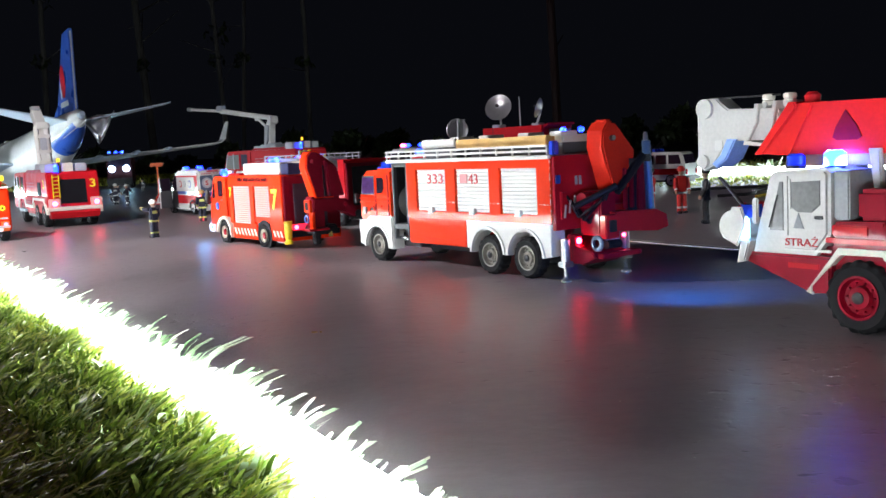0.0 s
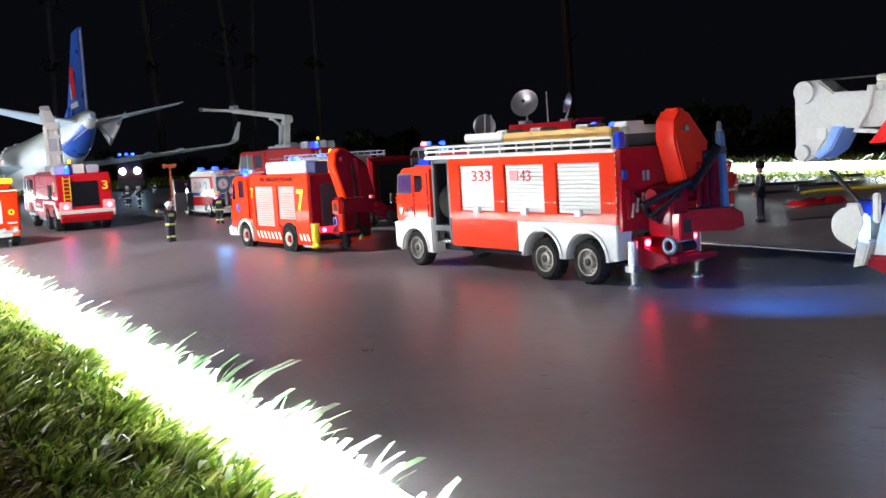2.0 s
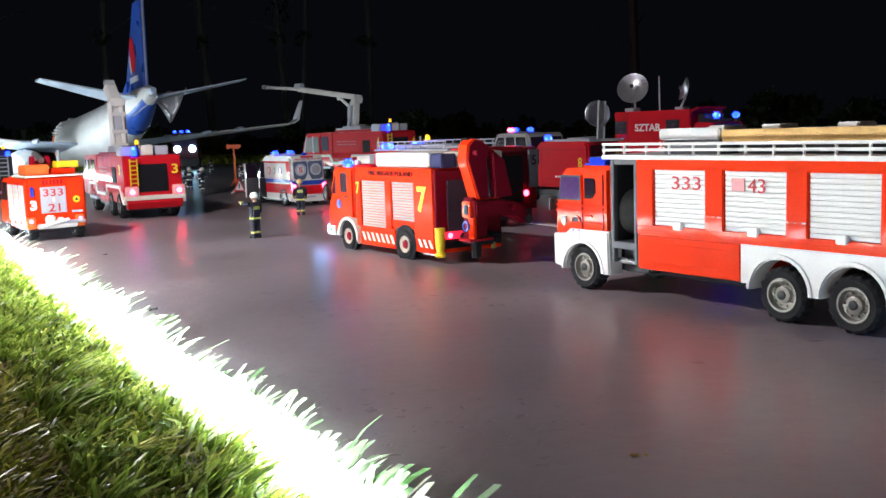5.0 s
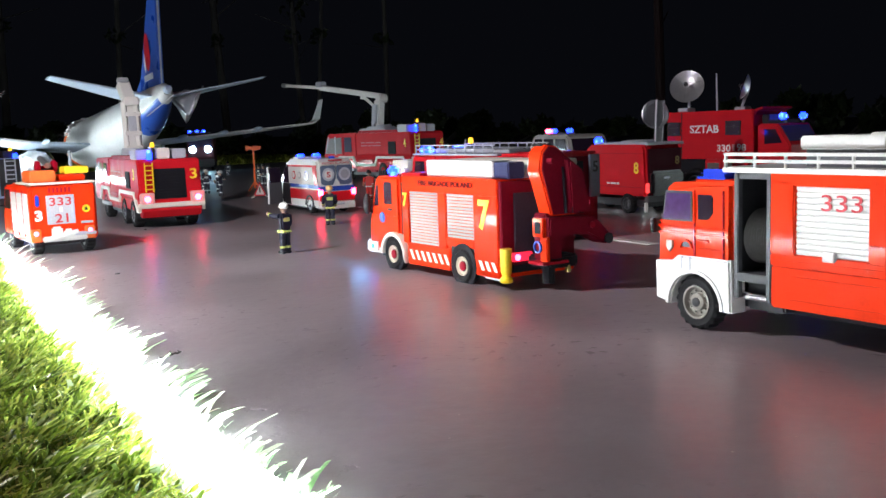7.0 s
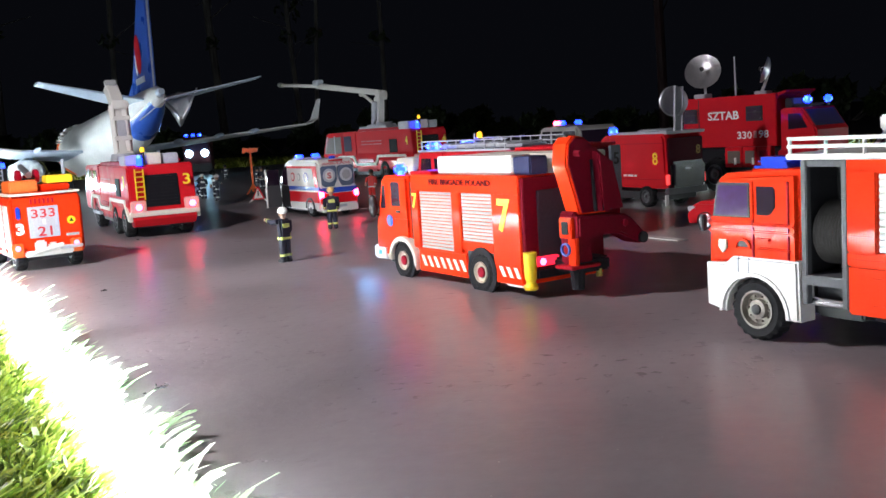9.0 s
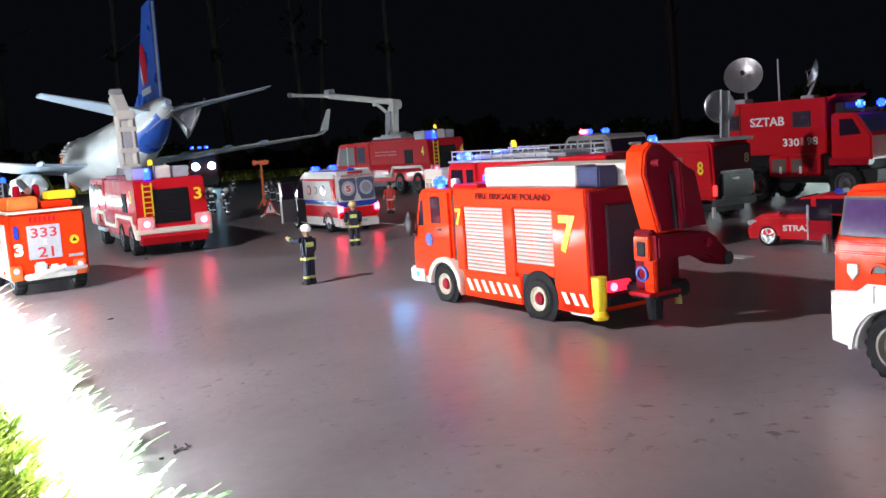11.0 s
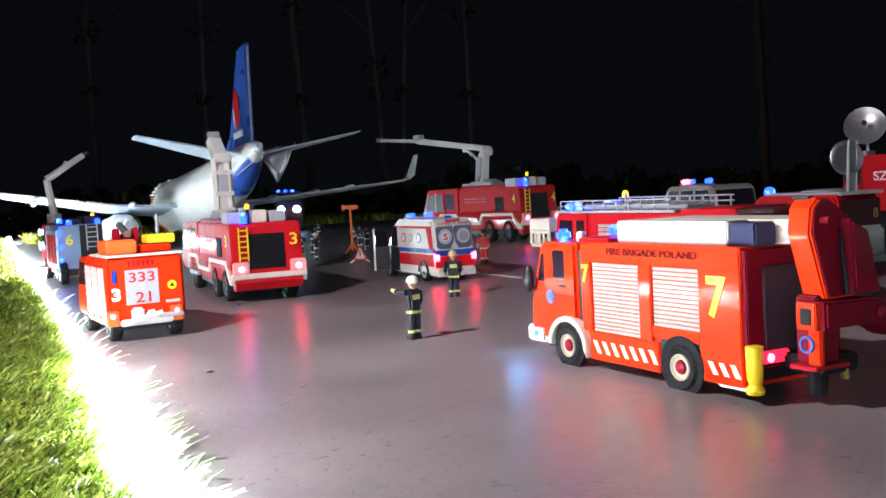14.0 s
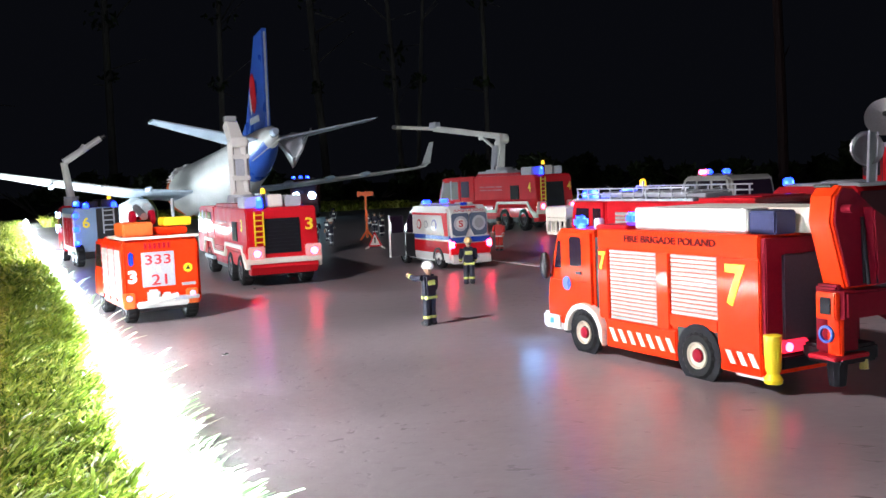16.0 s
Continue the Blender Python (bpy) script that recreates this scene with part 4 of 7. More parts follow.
    part("front_wing", wing(W - 7, W + 1.0), CREAM, t)
    part("cab_gap", box(B(), 2, W - 2, -9.2, -4.8, 8, 48, 0.2), BLACK, t)
    # body
    part("body", box(B(), 1.4, W - 1.4, -95.6, -9.2, 12, 51.5, 0.8), RED_ORANGE, t)
    part("upper_panel", box(B(), 0, 1.7, -96, -9, 43.8, 51.6, 0.5), RED_ORANGE, t)
    part("right_side", box(B(), W - 1.7, W, -96, -9, 12, 51.6, 0.5), RED_ORANGE, t)
    for y0, y1, z0 in ((-9, -15.4, 15.6), (-44.4, -51.6, 15.6), (-76.2, -96, 5)):
        part("pillar", box(B(), 0, 1.7, y1, y0, z0, 44, 0.4), RED_ORANGE, t)
    part("lower_panel", box(B(), 0, 20, -55, -13.2, 4.4, 15.8, 0.5), RED_ORANGE, t)
    part("lower_panel", box(B(), 0.1, 1.7, -76.4, -51.4, 17.4, 21.6, 0.4), RED_ORANGE, t)
    part("rear_skirt", box(B(), 0, W, -96.4, -78.6, 5, 13, 0.5), RED_ORANGE, t)
    part("wheel_house", box(B(), 0.8, W - 0.8, -78.6, -55, 12, 18, 0.2), BLACK, t)
    shutter(t, -15.6, -44.2, 15.8, 43.6, 18, SILVER, handle=False)
    shutter(t, -51.8, -76, 21.4, 43.6, 14, SILVER, handle=False)
    for z in (12.4, 36):
        part("trim_line", box(B(), -0.15, 0.4, -95.6, -78, z, z + 0.5, 0.1), RED_ORANGE, t)
    # slanting warning stripes
    for i in range(7):
        yy = -15.5 - 5.6 * i
        part("warning_stripe", prism(B(), [(yy, 12.4), (yy - 2.4, 12.4), (yy - 5.4, 7.4), (yy - 3.0, 7.4)], -0.2, 0.3), CREAM, t)
    for i in range(3):
        yy = -80 - 5.2 * i
        part("warning_stripe", prism(B(), [(yy, 12.4), (yy - 2.4, 12.4), (yy - 5.0, 8.0), (yy - 2.6, 8.0)], -0.2, 0.3), CREAM, t)
    part("skirt_trim", box(B(), 0.5, 7, -96.8, -84, 4, 5.4, 0.3), WHITE, t)
    for c in (0.6, -67):
        # Black disc on the body side stands for the shade inside the arch.
        part("arch_shade_disc", rod(B(), (-0.35, c, 8.6), (0.6, c, 8.6), 10.2 if c > 0 else 11.0, seg=28), MATT_BLACK, t)
        wheel(t, -1.3, c, 8.4, 7, TAN, -1, "redhub", "cream rim with red hub")
        wheel(t, W - 0.2, c, 8.4, 7, TAN, 1, "redhub")
    # roof load
    part("roof_box", box(B(), 5, 16, -86, -27, 51.6, 60, 0.5), WHITE, t, "white roof box")
    part("roof_box", box(B(), 5.6, 15.4, -98, -86, 51.6, 59.4, 0.6), surface("dark_blue_plastic", (0.025, 0.03, 0.085), 0.5, spec=0.2), t, "translucent blue box end")
    part("roof_box", box(B(), 17, 40, -107, -30, 51.6, 60, 0.5), CREAM, t, "pale roof box")
    part("roof_front", box(B(), 3, W - 3, -24, -4, 51, 53, 0.5), RED, t)
    part("spotlight", box(B(), 30, 36, -12, -6, 53, 58, 0.6), WHITE, t)
    for xs in (4, 32):
        part("beacon", box(B(), xs, xs + 6, 9, 14, 51, 56.2, 1.4), BLUE_LIT, t, "lit blue beacon")
    beacon(t, 13, -22, 53, BLUE_LIT, 2.6, 5)
    part("roof_lamp", box(B(), 5, 8, -4, 0, 51, 55.4, 0.5), WHITE, t, "small white roof lamp")
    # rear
    # Rear parts take the shade-toned red, so the truck's back is dark in colour.
    part("rear_wall", box(B(), 1, W - 1, -98, -95.5, 12, 50.6, 0.4), SHADE_RED, t)
    # Shutter grey lowered to near black, shade included in the colour.
    part("rear_shutter", box(B(), 8, 34, -99, -97.8, 15, 45, 0.3), surface("shade_toned_shutter", (0.05, 0.035, 0.05), 0.6, spec=0.2), t, "rear roller shutter coloured dark for the shade")
    part("yellow_bollard", lathe(B(), [(2.8, 4.0), (3.2, 5.4), (2.0, 7.2), (2.6, 9), (2.9, 19.8), (2.2, 20)], 16, Matrix.Translation((1.8, -99.6, -0.4))), YELLOW, t, "yellow nozzle holder")
    part("rear_light_bar", box(B(), 5.5, 17, -101.0, -98, 13.0, 17.0, 0.6), glow("glowing_red_lens", (1.0, 0.03, 0.08), 1.1), t, "red rear light bar")
    lamp(t, "rear", (7.6, -101.2, 15), 1.5, RED_LIT, "tail_lamp", "glowing red tail lamp")
    part("rear_bumper", box(B(), 4, W - 4, -102, -96, 8, 12, 0.5), MATT_BLACK, t)
    bm = prism(B(), [(15, 34.6), (8.4, 56), (9.6, 64), (13, 67.2), (18, 66.6), (31.6, 57), (33, 38), (29, 34.6)], -117.6, -108.4, 0.7, "y")
    part("crane_arm", bm, RED_ORANGE, t, "folded red crane arm")
    # Thin plate added to darken the arm's rear face as if shaded.
    part("arm_shade_plate", prism(B(), [(15.6, 35.4), (9.4, 56), (10.4, 63.4), (13.4, 66.4), (17.8, 65.8), (31, 56.6), (32.4, 38.4), (28.6, 35.4)], -118.4, -117.8, 0.2, "y"), SHADE_RED, t)
    part("crane_link", prism(B(), [(23.4, 35.6), (22, 60), (30, 55.6), (35, 36)], -122.4, -117.4, 0.6, "y"), SHADE_RED, t)
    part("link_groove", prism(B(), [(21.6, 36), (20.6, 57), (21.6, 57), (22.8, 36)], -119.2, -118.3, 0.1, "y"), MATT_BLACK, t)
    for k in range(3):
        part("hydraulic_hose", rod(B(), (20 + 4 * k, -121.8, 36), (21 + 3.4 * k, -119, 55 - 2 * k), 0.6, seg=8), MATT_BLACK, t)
    part("link_pin", rod(B(), (13, -122, 60), (13, -106.6, 60), 1.3), SHADE_RED, t)
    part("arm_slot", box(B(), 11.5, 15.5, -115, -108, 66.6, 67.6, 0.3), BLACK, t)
    part("crane_base", box(B(), 12, 22, -116.6, -107.6, 14, 36, 0.8), SHADE_RED, t)
    part("crane_beam", prism(B(), [(11, 25.6), (11, 34.4), (30, 34), (37, 33.2), (41, 31), (48, 24), (48, 21), (45, 19.8), (40, 22.4), (34, 25.2), (30, 25.6)], -121, -110, 0.8, "y"), SHADE_RED, t)
    part("beam_end", rod(B(), (46, -122, 22.4), (46, -109, 22.4), 2.5), BLACK, t)
    part("beam_pin", rod(B(), (36, -121.8, 29.5), (36, -109.4, 29.5), 1.6), CRIMSON, t)
    part("hook_ring", lathe(B(), [(2.0, 0), (2.8, 0), (2.8, 0.9), (2.0, 0.9), (2.0, 0)], 18, Matrix.Translation((8.6, -115.5, 21)) @ SIDE["left"], False), BLUE_PAINT, t, "blue hook ring")
    part("hook_plate", box(B(), 9, 11.4, -118.4, -110.6, 25.4, 34, 0.4), RED_ORANGE, t)
    part("base_plate", box(B(), 11.4, 13.4, -118.2, -113, 13.6, 26, 0.4), RED_ORANGE, t)
    part("base_flange", box(B(), 8, 24, -119, -108, 12.6, 14.0, 0.4), DEEP_RED, t)
    part("hook_window", box(B(), 8.7, 9.4, -116.8, -112.4, 27, 32.4, 0.3), MATT_BLACK, t)
    part("tow_gear", box(B(), 14, 32, -116, -100, 10, 16, 1.0), MATT_BLACK, t)
    part("stand_leg", rod(B(), (17, -112, 3), (17, -112, 12), 2.6, 3.4), MATT_BLACK, t, "black stabiliser leg")
    part("drain_valve", rod(B(), (27, -114, 7.4), (27, -114, 12.2), 1.5, 1.1), surface("dull_olive_brass", (0.3, 0.24, 0.05), 0.5), t, "dull brass valve")
    # numbers and words
    lettering("7", "left", (-0.15, -85.4, 34.6), 9.4, 14.4, INK_YELLOW, t, bold=0.03)
    lettering("7", "left", (-0.15, -12.2, 39.0), 4.4, 7.4, INK_YELLOW, t, bold=0.03)
    lettering("FIRE BRIGADE POLAND", "left", (-0.15, -51.5, 48.4), 50, 2.7, surface("dull_red_lettering", (0.09, 0.008, 0.012), 0.6, bump=0, spec=0.05), t, bold=0.03)
    return t


pump_truck(-0.0945, 1.052, 41.5)

# ---- airport crash tenders with a boom on the roof ----
def crash_tender(x, y, yaw, number, label, boom, scale=1.0, shorter=1.0):
    t = thing("airport_crash_tender", label, "fire truck", x, y, yaw, "fire vehicles", scale)
    t.matrix_basis = t.matrix_basis @ Matrix.Diagonal((1, shorter, 1, 1))
    W = 56
    part("chassis", box(B(), 5, W - 5, -22, 190, 8, 16, 0.5), BLACK, t)
    # main hull: sloped nose with the cab, chamfered sides
    hull = [(-31, 14), (-31, 23), (-27, 56), (-24, 58.5), (112, 58.5), (112, 14)]
    bm = prism(B(), hull, 1.5, W - 1.5, 1.0)
    part("hull", bm, RED, t)
    part("side_fold", prism(B(), [(1.6, 24), (0.2, 26), (4.5, 50), (8, 55.5), (12, 57)], -27.5, 112, 0.0, "y"), RED, t)
    cab = part("cab", prism(B(), [(112, 16), (112, 58), (116, 59.5), (188, 58.5), (192, 57), (203, 38), (206, 26), (204, 16)], 1, W - 1, 1.2), RED, t)
    part("windscreen", prism(B(), [(193, 55.6), (203.2, 38.4), (202.4, 37.8), (192, 55)], 5, W - 5, 0.1), CLEAR, cab)
    for x0, x1 in ((0.5, 1.6), (W - 1.6, W - 0.5)):
        part("side_window", prism(B(), [(152, 34), (152, 54), (186, 53), (194, 40), (195, 34)], x0, x1, 0.2), CAB_GLASS, cab)
        part("door_window", prism(B(), [(124, 36), (124, 54), (144, 54), (144, 36)], x0, x1, 0.2), CLEAR, cab)
        part("window_pillar", prism(B(), [(168, 33), (168, 55), (171, 55), (171, 33)], x0 - 0.3, x1 + 0.3, 0.2), LIGHT_GREY, cab)
        part("window_pillar", prism(B(), [(187, 55), (190, 55), (200, 34), (196, 34)], x0 - 0.3, x1 + 0.3, 0.2), LIGHT_GREY, cab)
        part("door_edge", box(B(), x0 - 0.2, x1 + 0.2, 146, 147.2, 20, 56, 0.1), DEEP_RED, cab)
    for xs in (8, W - 8):
        part("headlamp", box(B(), xs - 5, xs + 5, 203, 206.5, 19, 25, 0.6), WHITE_LIT, cab, "lit headlamp")
    # lower hull with white arch trim
    part("belly", box(B(), 2, W - 2, 62, 114, 12, 24, 0.6), DEEP_RED, t)
    for x0, x1 in ((-0.4, 2.4), (W - 2.4, W + 0.4)):
        trim = [(-31, 14), (-31, 18), (-20, 22), (-12, 31), (57, 31), (63, 22), (110, 22), (118, 31), (160, 31), (168, 20), (168, 17), (157, 28), (121, 28), (112, 19), (60, 19), (54, 28), (-10, 28), (-17, 20), (-24, 14)]
        part("arch_trim", prism(B(), trim, x0, x1, 0.3), CREAM, t, "cream wheel arch trim")
        part("locker_panel", box(B(), x0 + 0.1, x1 - 0.1, 66, 108, 23, 27, 0.3), DEEP_RED, t)
        part("vent_panel", box(B(), x0 + 1.2, x1 + 0.3, 8, 27, 33, 48, 0.4), MATT_BLACK, t)
        part("step_plate", box(B(), x0, x1, 118, 162, 13, 16, 0.3), LIGHT_GREY, t)
    for c in (0, 42, 141):
        wheel(t, 0.6, c, 12, 9, DARK_GREY)
        wheel(t, W - 0.6, c, 12, 9, DARK_GREY, 1)
    # rear face
    part("engine_grille", prism(B(), [(-31.6, 25), (-28.8, 50.5), (-27.5, 50.5), (-30.2, 25)], 14, 41, 0.2), MATT_BLACK, t, "black louvred engine door")
    for i in range(9):
        z = 27 + 2.6 * i
        part("louvre", box(B(), 15, 40, -32.4 + 0.109 * (z - 25), -30.6 + 0.109 * (z - 25), z, z + 0.9), MATT_BLACK, t)
    part("rear_bumper", box(B(), 0, W, -34, -30, 17.6, 21.8, 0.6), CREAM, t)
    for xs in (7.4, W - 6):
        # Pink here is the tail lamp's red glow, painted onto the housing.
        part("lamp_housing", box(B(), xs - 6, xs + 6, -34, -29.6, 20.5, 30.5, 0.8), surface("glow_tinted_housing", (0.75, 0.42, 0.4), 0.4), t, "lamp housing coloured pink for the tail lamp's glow")
        lamp(t, "rear", (xs, -34.2, 25.4), 2.5, STRONG_RED_LIT, "tail_lamp", "glowing red tail lamp")
    part("rear_skirt", prism(B(), [(-33, 17.5), (-33, 15), (-29, 9.5), (-20, 9.5), (-20, 17.5)], 3, W - 3, 0.5), RED, t)
    # yellow ladder on the left rear corner
    lad = part("ladder_rail", box(B(), 6.6, 7.6, -32.2, -30.6, 31, 56, 0.2), YELLOW, t, "yellow ladder")
    part("ladder_rail", box(B(), 13, 14, -32.2, -30.6, 31, 56, 0.2), YELLOW, t)
    for i in range(6):
        part("ladder_rung", box(B(), 7, 13.6, -32, -30.8, 33 + 4 * i, 34 + 4 * i, 0.2), YELLOW, t)
    # deck equipment
    part("deck_box", box(B(), 2, 18, -20, 4, 58.5, 67, 0.8), LIGHT_GREY, t, "pale blue-grey deck box")
    part("deck_box", box(B(), 19, 31, -22, -8, 58.5, 68, 0.8), CREAM, t)
    part("deck_box", box(B(), 33, 45, -22, -4, 58.5, 67, 0.8), LIGHT_GREY, t)
    part("roof_rail", box(B(), 3, W - 3, 6, 108, 58.6, 61.5, 0.5), DEEP_RED, t)
    part("roof_hatch", box(B(), 14, 40, 70, 104, 61.5, 66, 0.8), LIGHT_GREY, t)
    beacon(t, 12.6, -25, 58.4, BLUE_LIT, 2.6, 8)
    part("beacon_post", rod(B(), (16, -24, 58), (16, -24, 70), 1.4), BLACK, t)
    beacon(t, 16, -24, 69, AMBER_LIT, 1.9, 4.0, "lit amber beacon")
    # boom
    def strut(p, q, w, h, name, mat=WHITE, lab=""):
        p, q = Vector(p), Vector(q)
        d = q - p
        m = Matrix.Translation(p) @ d.to_track_quat("Y", "Z").to_matrix().to_4x4()
        bm = box(B(), -w / 2, w / 2, 0, d.length, -h / 2, h / 2, 0.6)
        bmesh.ops.transform(bm, matrix=m, verts=bm.verts)
        return part(name, bm, mat, t, lab)
    boom(t, strut)
    lettering(number, "rear", (47.4, -32.2, 45.5), 6.0, 9.0, INK_YELLOW, t, bold=0.02)
    lettering(number, "left", (-0.0, -17, 46.0), 6.0, 9.5, INK_YELLOW, t, bold=0.02)
    bars("left", (0.1, 70, 47), [10, 22, 14], 1.3, 3, surface("dull_pink_lettering", (0.5, 0.14, 0.17), 0.6, bump=0), t)
    bars("left", (0.1, 70, 43.5), [16, 8, 22], 1.3, 3, surface("dull_pink_lettering", (0.62, 0.3, 0.33), 0.5, bump=0), t)
    return t


def boom_up(t, strut):
    part("turret", rod(B(), (22, 92, 58), (22, 92, 68), 13, 11, 20), LIGHT_GREY, t)
    for xs in (16.5, 27.5):
        strut((xs, 92, 62), (xs - 1, 90, 112), 4.6, 8, "boom_lower", WHITE, "white raised boom")
    for z in (66, 80, 98, 110):
        part("boom_cross", box(B(), 14, 30, 86, 94, z, z + 4, 0.6), WHITE, t)
    part("boom_panel", box(B(), 18, 26, 86.4, 92, 84, 98, 0.8), LIGHT_GREY, t)
    strut((21, 90, 110), (18, 104, 129), 11, 9, "boom_upper")
    part("boom_cladding", box(B(), 17, 27, 88.5, 91, 68, 112, 0.8), WHITE, t)
    part("boom_upper_frame", box(B(), 14, 29, 84, 98, 108, 116, 1.2), WHITE, t)
    part("nozzle", rod(B(), (18, 104, 129), (17, 110, 133), 3.4), BLACK, t)
    part("boom_camera", box(B(), 13, 23, 98, 107, 130, 135, 0.8), GREY, t)


def boom_out(t, strut):
    part("turret", rod(B(), (24, 74, 58), (24, 74, 68), 12, 10, 20), LIGHT_GREY, t)
    part("turret_deck", box(B(), 6, 44, 40, 110, 58.5, 64, 0.8), LIGHT_GREY, t)
    strut((24, 86, 62), (24, 80, 99), 8.5, 9, "boom_lower", WHITE, "white raised boom")
    strut((17, 92, 60), (18, 88, 92), 3.4, 5, "boom_lower", LIGHT_GREY)
    part("boom_ram", rod(B(), (14, 80, 70), (14, 76, 92), 2.4), LIGHT_GREY, t)
    strut((24, 72, 101.5), (24, 250, 118.5), 6, 6.4, "boom_upper")
    strut((24, 250, 118.5), (24, 362, 125.5), 4, 4, "boom_upper")
    part("boom_joint", rod(B(), (18, 78, 99.5), (31, 78, 99.5), 5.4, seg=16), WHITE, t)
    part("joint_box", box(B(), 16, 20, 70, 84, 88, 97, 0.8), WHITE, t)
    part("boom_ram", rod(B(), (24, 88, 86), (24, 126, 103), 1.9), WHITE, t)
    part("ram_lug", box(B(), 22, 26, 122, 132, 100, 106, 0.6), WHITE, t)
    part("boom_camera", box(B(), 20, 28, 240, 258, 119, 126, 0.8), LIGHT_GREY, t)
    part("nozzle", rod(B(), (24, 358, 125.3), (24, 370, 126.2), 3.0), GREY, t)


crash_tender(-0.383, 1.325, 36.5, "3", "red model airport crash tender with raised white boom", boom_up)
crash_tender(-0.265, 1.927, 51.7, "4", "red model airport crash tender with outstretched white boom", boom_out, 1.26, 0.71)


# ---- ambulance ----
def ambulance(x, y, yaw):
    t = thing("ambulance", "white and red model ambulance van with open front door", "ambulance", x, y, yaw)
    W = 37
    part("chassis", box(B(), 4, W - 4, -18, 84, 4, 9, 0.5), BLACK, t)
    body = part("body", prism(B(), [(-22, 5), (-22.5, 22), (-20, 48), (-16, 51.5), (48, 51.5), (55, 49), (70, 32), (84, 26), (89, 20), (89, 6)], 0, W, 2.2), WHITE, t)
    part("red_panel", prism(B(), [(-19, 27), (-18, 46), (52, 46), (64, 33), (62, 29), (50, 44), (-8, 44), (-13, 27)], -0.25, 0.6), RED, body)
    part("white_panel", box(B(), -0.15, 0.6, -9, 46, 29, 44, 0.1), WHITE, body)
    part("blue_band", box(B(), -0.2, 0.6, -22, 56, 24, 27.4, 0.1), BLUE_PAINT, body)
    part("red_band", box(B(), -0.2, 0.6, -20, 52, 13, 22.6, 0.1), RED, body)
    part("side_window", prism(B(), [(50, 28), (50, 46), (56, 45), (68, 31), (68, 28)], -0.3, 0.6), GLASS, body)
    part("side_window", prism(B(), [(50, 28), (50, 46), (56, 45), (68, 31), (68, 28)], W - 0.6, W + 0.3), GLASS, body)
    # Black sheet on the closed body, for the shade inside the doorway.
    part("door_gap", box(B(), -0.3, 0.7, 47, 66, 7, 27.6, 0.1), BLACK, body)
    part("windscreen", prism(B(), [(58, 47), (71, 32), (70.4, 31.4), (57, 46.4)], 3, W - 3, 0.1), GLASS, body)
    door = part("front_door", prism(B(), [(-17, 62.4), (-1, 66), (-1, 67.4), (-17, 63.8)], 7, 28, 0.3, "z"), DARK_GREY, t, "open front door with dark inside")
    part("door_window", prism(B(), [(-15.6, 62.9), (-2, 66), (-2, 67), (-15.6, 63.9)], 28, 43, 0.2, "z"), GLASS, door)
    part("door_edge", box(B(), -17.6, -16.2, 62, 64, 7, 44, 0.3), WHITE, door)
    for r, yy, mt in ((4.2, 36, RED), (3.4, 22, GREY), (4.4, 6, BLUE_PAINT)):
        part("badge", lathe(B(), [(r, 0), (r, 0.3)], 20, Matrix.Translation((-0.2, yy, 36)) @ SIDE["left"]), mt, body)
        part("badge", lathe(B(), [(r * 0.72, 0), (r * 0.72, 0.5)], 20, Matrix.Translation((-0.2, yy, 36)) @ SIDE["left"]), WHITE, body)
    # rear doors
    for x0, x1, sign in ((2.6, 17.6, 1), (19.4, 34.4, 0)):
        part("rear_window", prism(B(), [(x0, 29 if sign else 33), (x0, 44), (x0 + 2, 45.5), (x1 - 1, 45.5), (x1, 44), (x1, 33 if sign else 29), (x1 - 3, 27), (x0 + 3, 27)], -22.4, -20.0, 0.2, "y"), surface("blue_grey_rear_glass", (0.10, 0.13, 0.19), 0.12, vary=0.1, bump=0.0), body)
        c = (x0 + x1) / 2
        part("window_badge", lathe(B(), [(6.2, 0), (6.2, 0.3)], 20, Matrix.Translation((c, -22.5, 37)) @ SIDE["rear"]), LIGHT_GREY, body)
        part("window_badge", lathe(B(), [(4.2, 0), (4.2, 0.4)], 20, Matrix.Translation((c, -22.6, 37)) @ SIDE["rear"]), WHITE if sign else GREY, body)
    lettering("S", "rear", (10.1, -23.2, 37), 4, 5.4, INK_RED, body, bold=0.02)
    part("rear_red", box(B(), 0.4, W - 0.4, -23, -22, 12, 21, 0.2), RED, body)
    part("rear_blue", box(B(), 0.4, W - 0.4, -23.1, -22, 21.6, 26, 0.2), BLUE_PAINT, body)
    part("rear_step", box(B(), 1, W - 1, -25, -21, 4.5, 11, 0.6), WHITE, t)
    bars("rear", (W / 2, -25.2, 9.5), [12], 2.2, 0, LIGHT_GREY, t)
    lettering("AMBULANS", "rear", (W / 2, -21.2, 47.6), 28, 2.0, INK_RED, body)
    bars("rear", (W / 2, -20.2, 50.2), [14], 1.6, 0, INK_RED, body)
    for xs in (1.6, W - 1.6):
        part("tail_lamp", box(B(), xs - 2.4, xs + 2.4, -23.8, -21, 17, 23.5, 0.8), STRONG_RED_LIT, t, "glowing red tail lamp")
    for c in (0, 72):
        wheel(t, -0.3, c, 7.6, 6, STEEL)
        wheel(t, W + 0.3, c, 7.6, 6, STEEL, 1)
        part("arch_lip", arc_band(c, 7.6, 9.8, 12, 1.6, -0.9, 0.3), BLACK, t)
    part("roof_bar", box(B(), 5, W - 5, 38, 46, 51.4, 53, 0.5), WHITE, t)
    for xs in (10, W - 10):
        part("beacon", box(B(), xs - 4, xs + 4, 39, 44, 52.8, 56, 1.2), BLUE_LIT, t, "lit blue light bar")
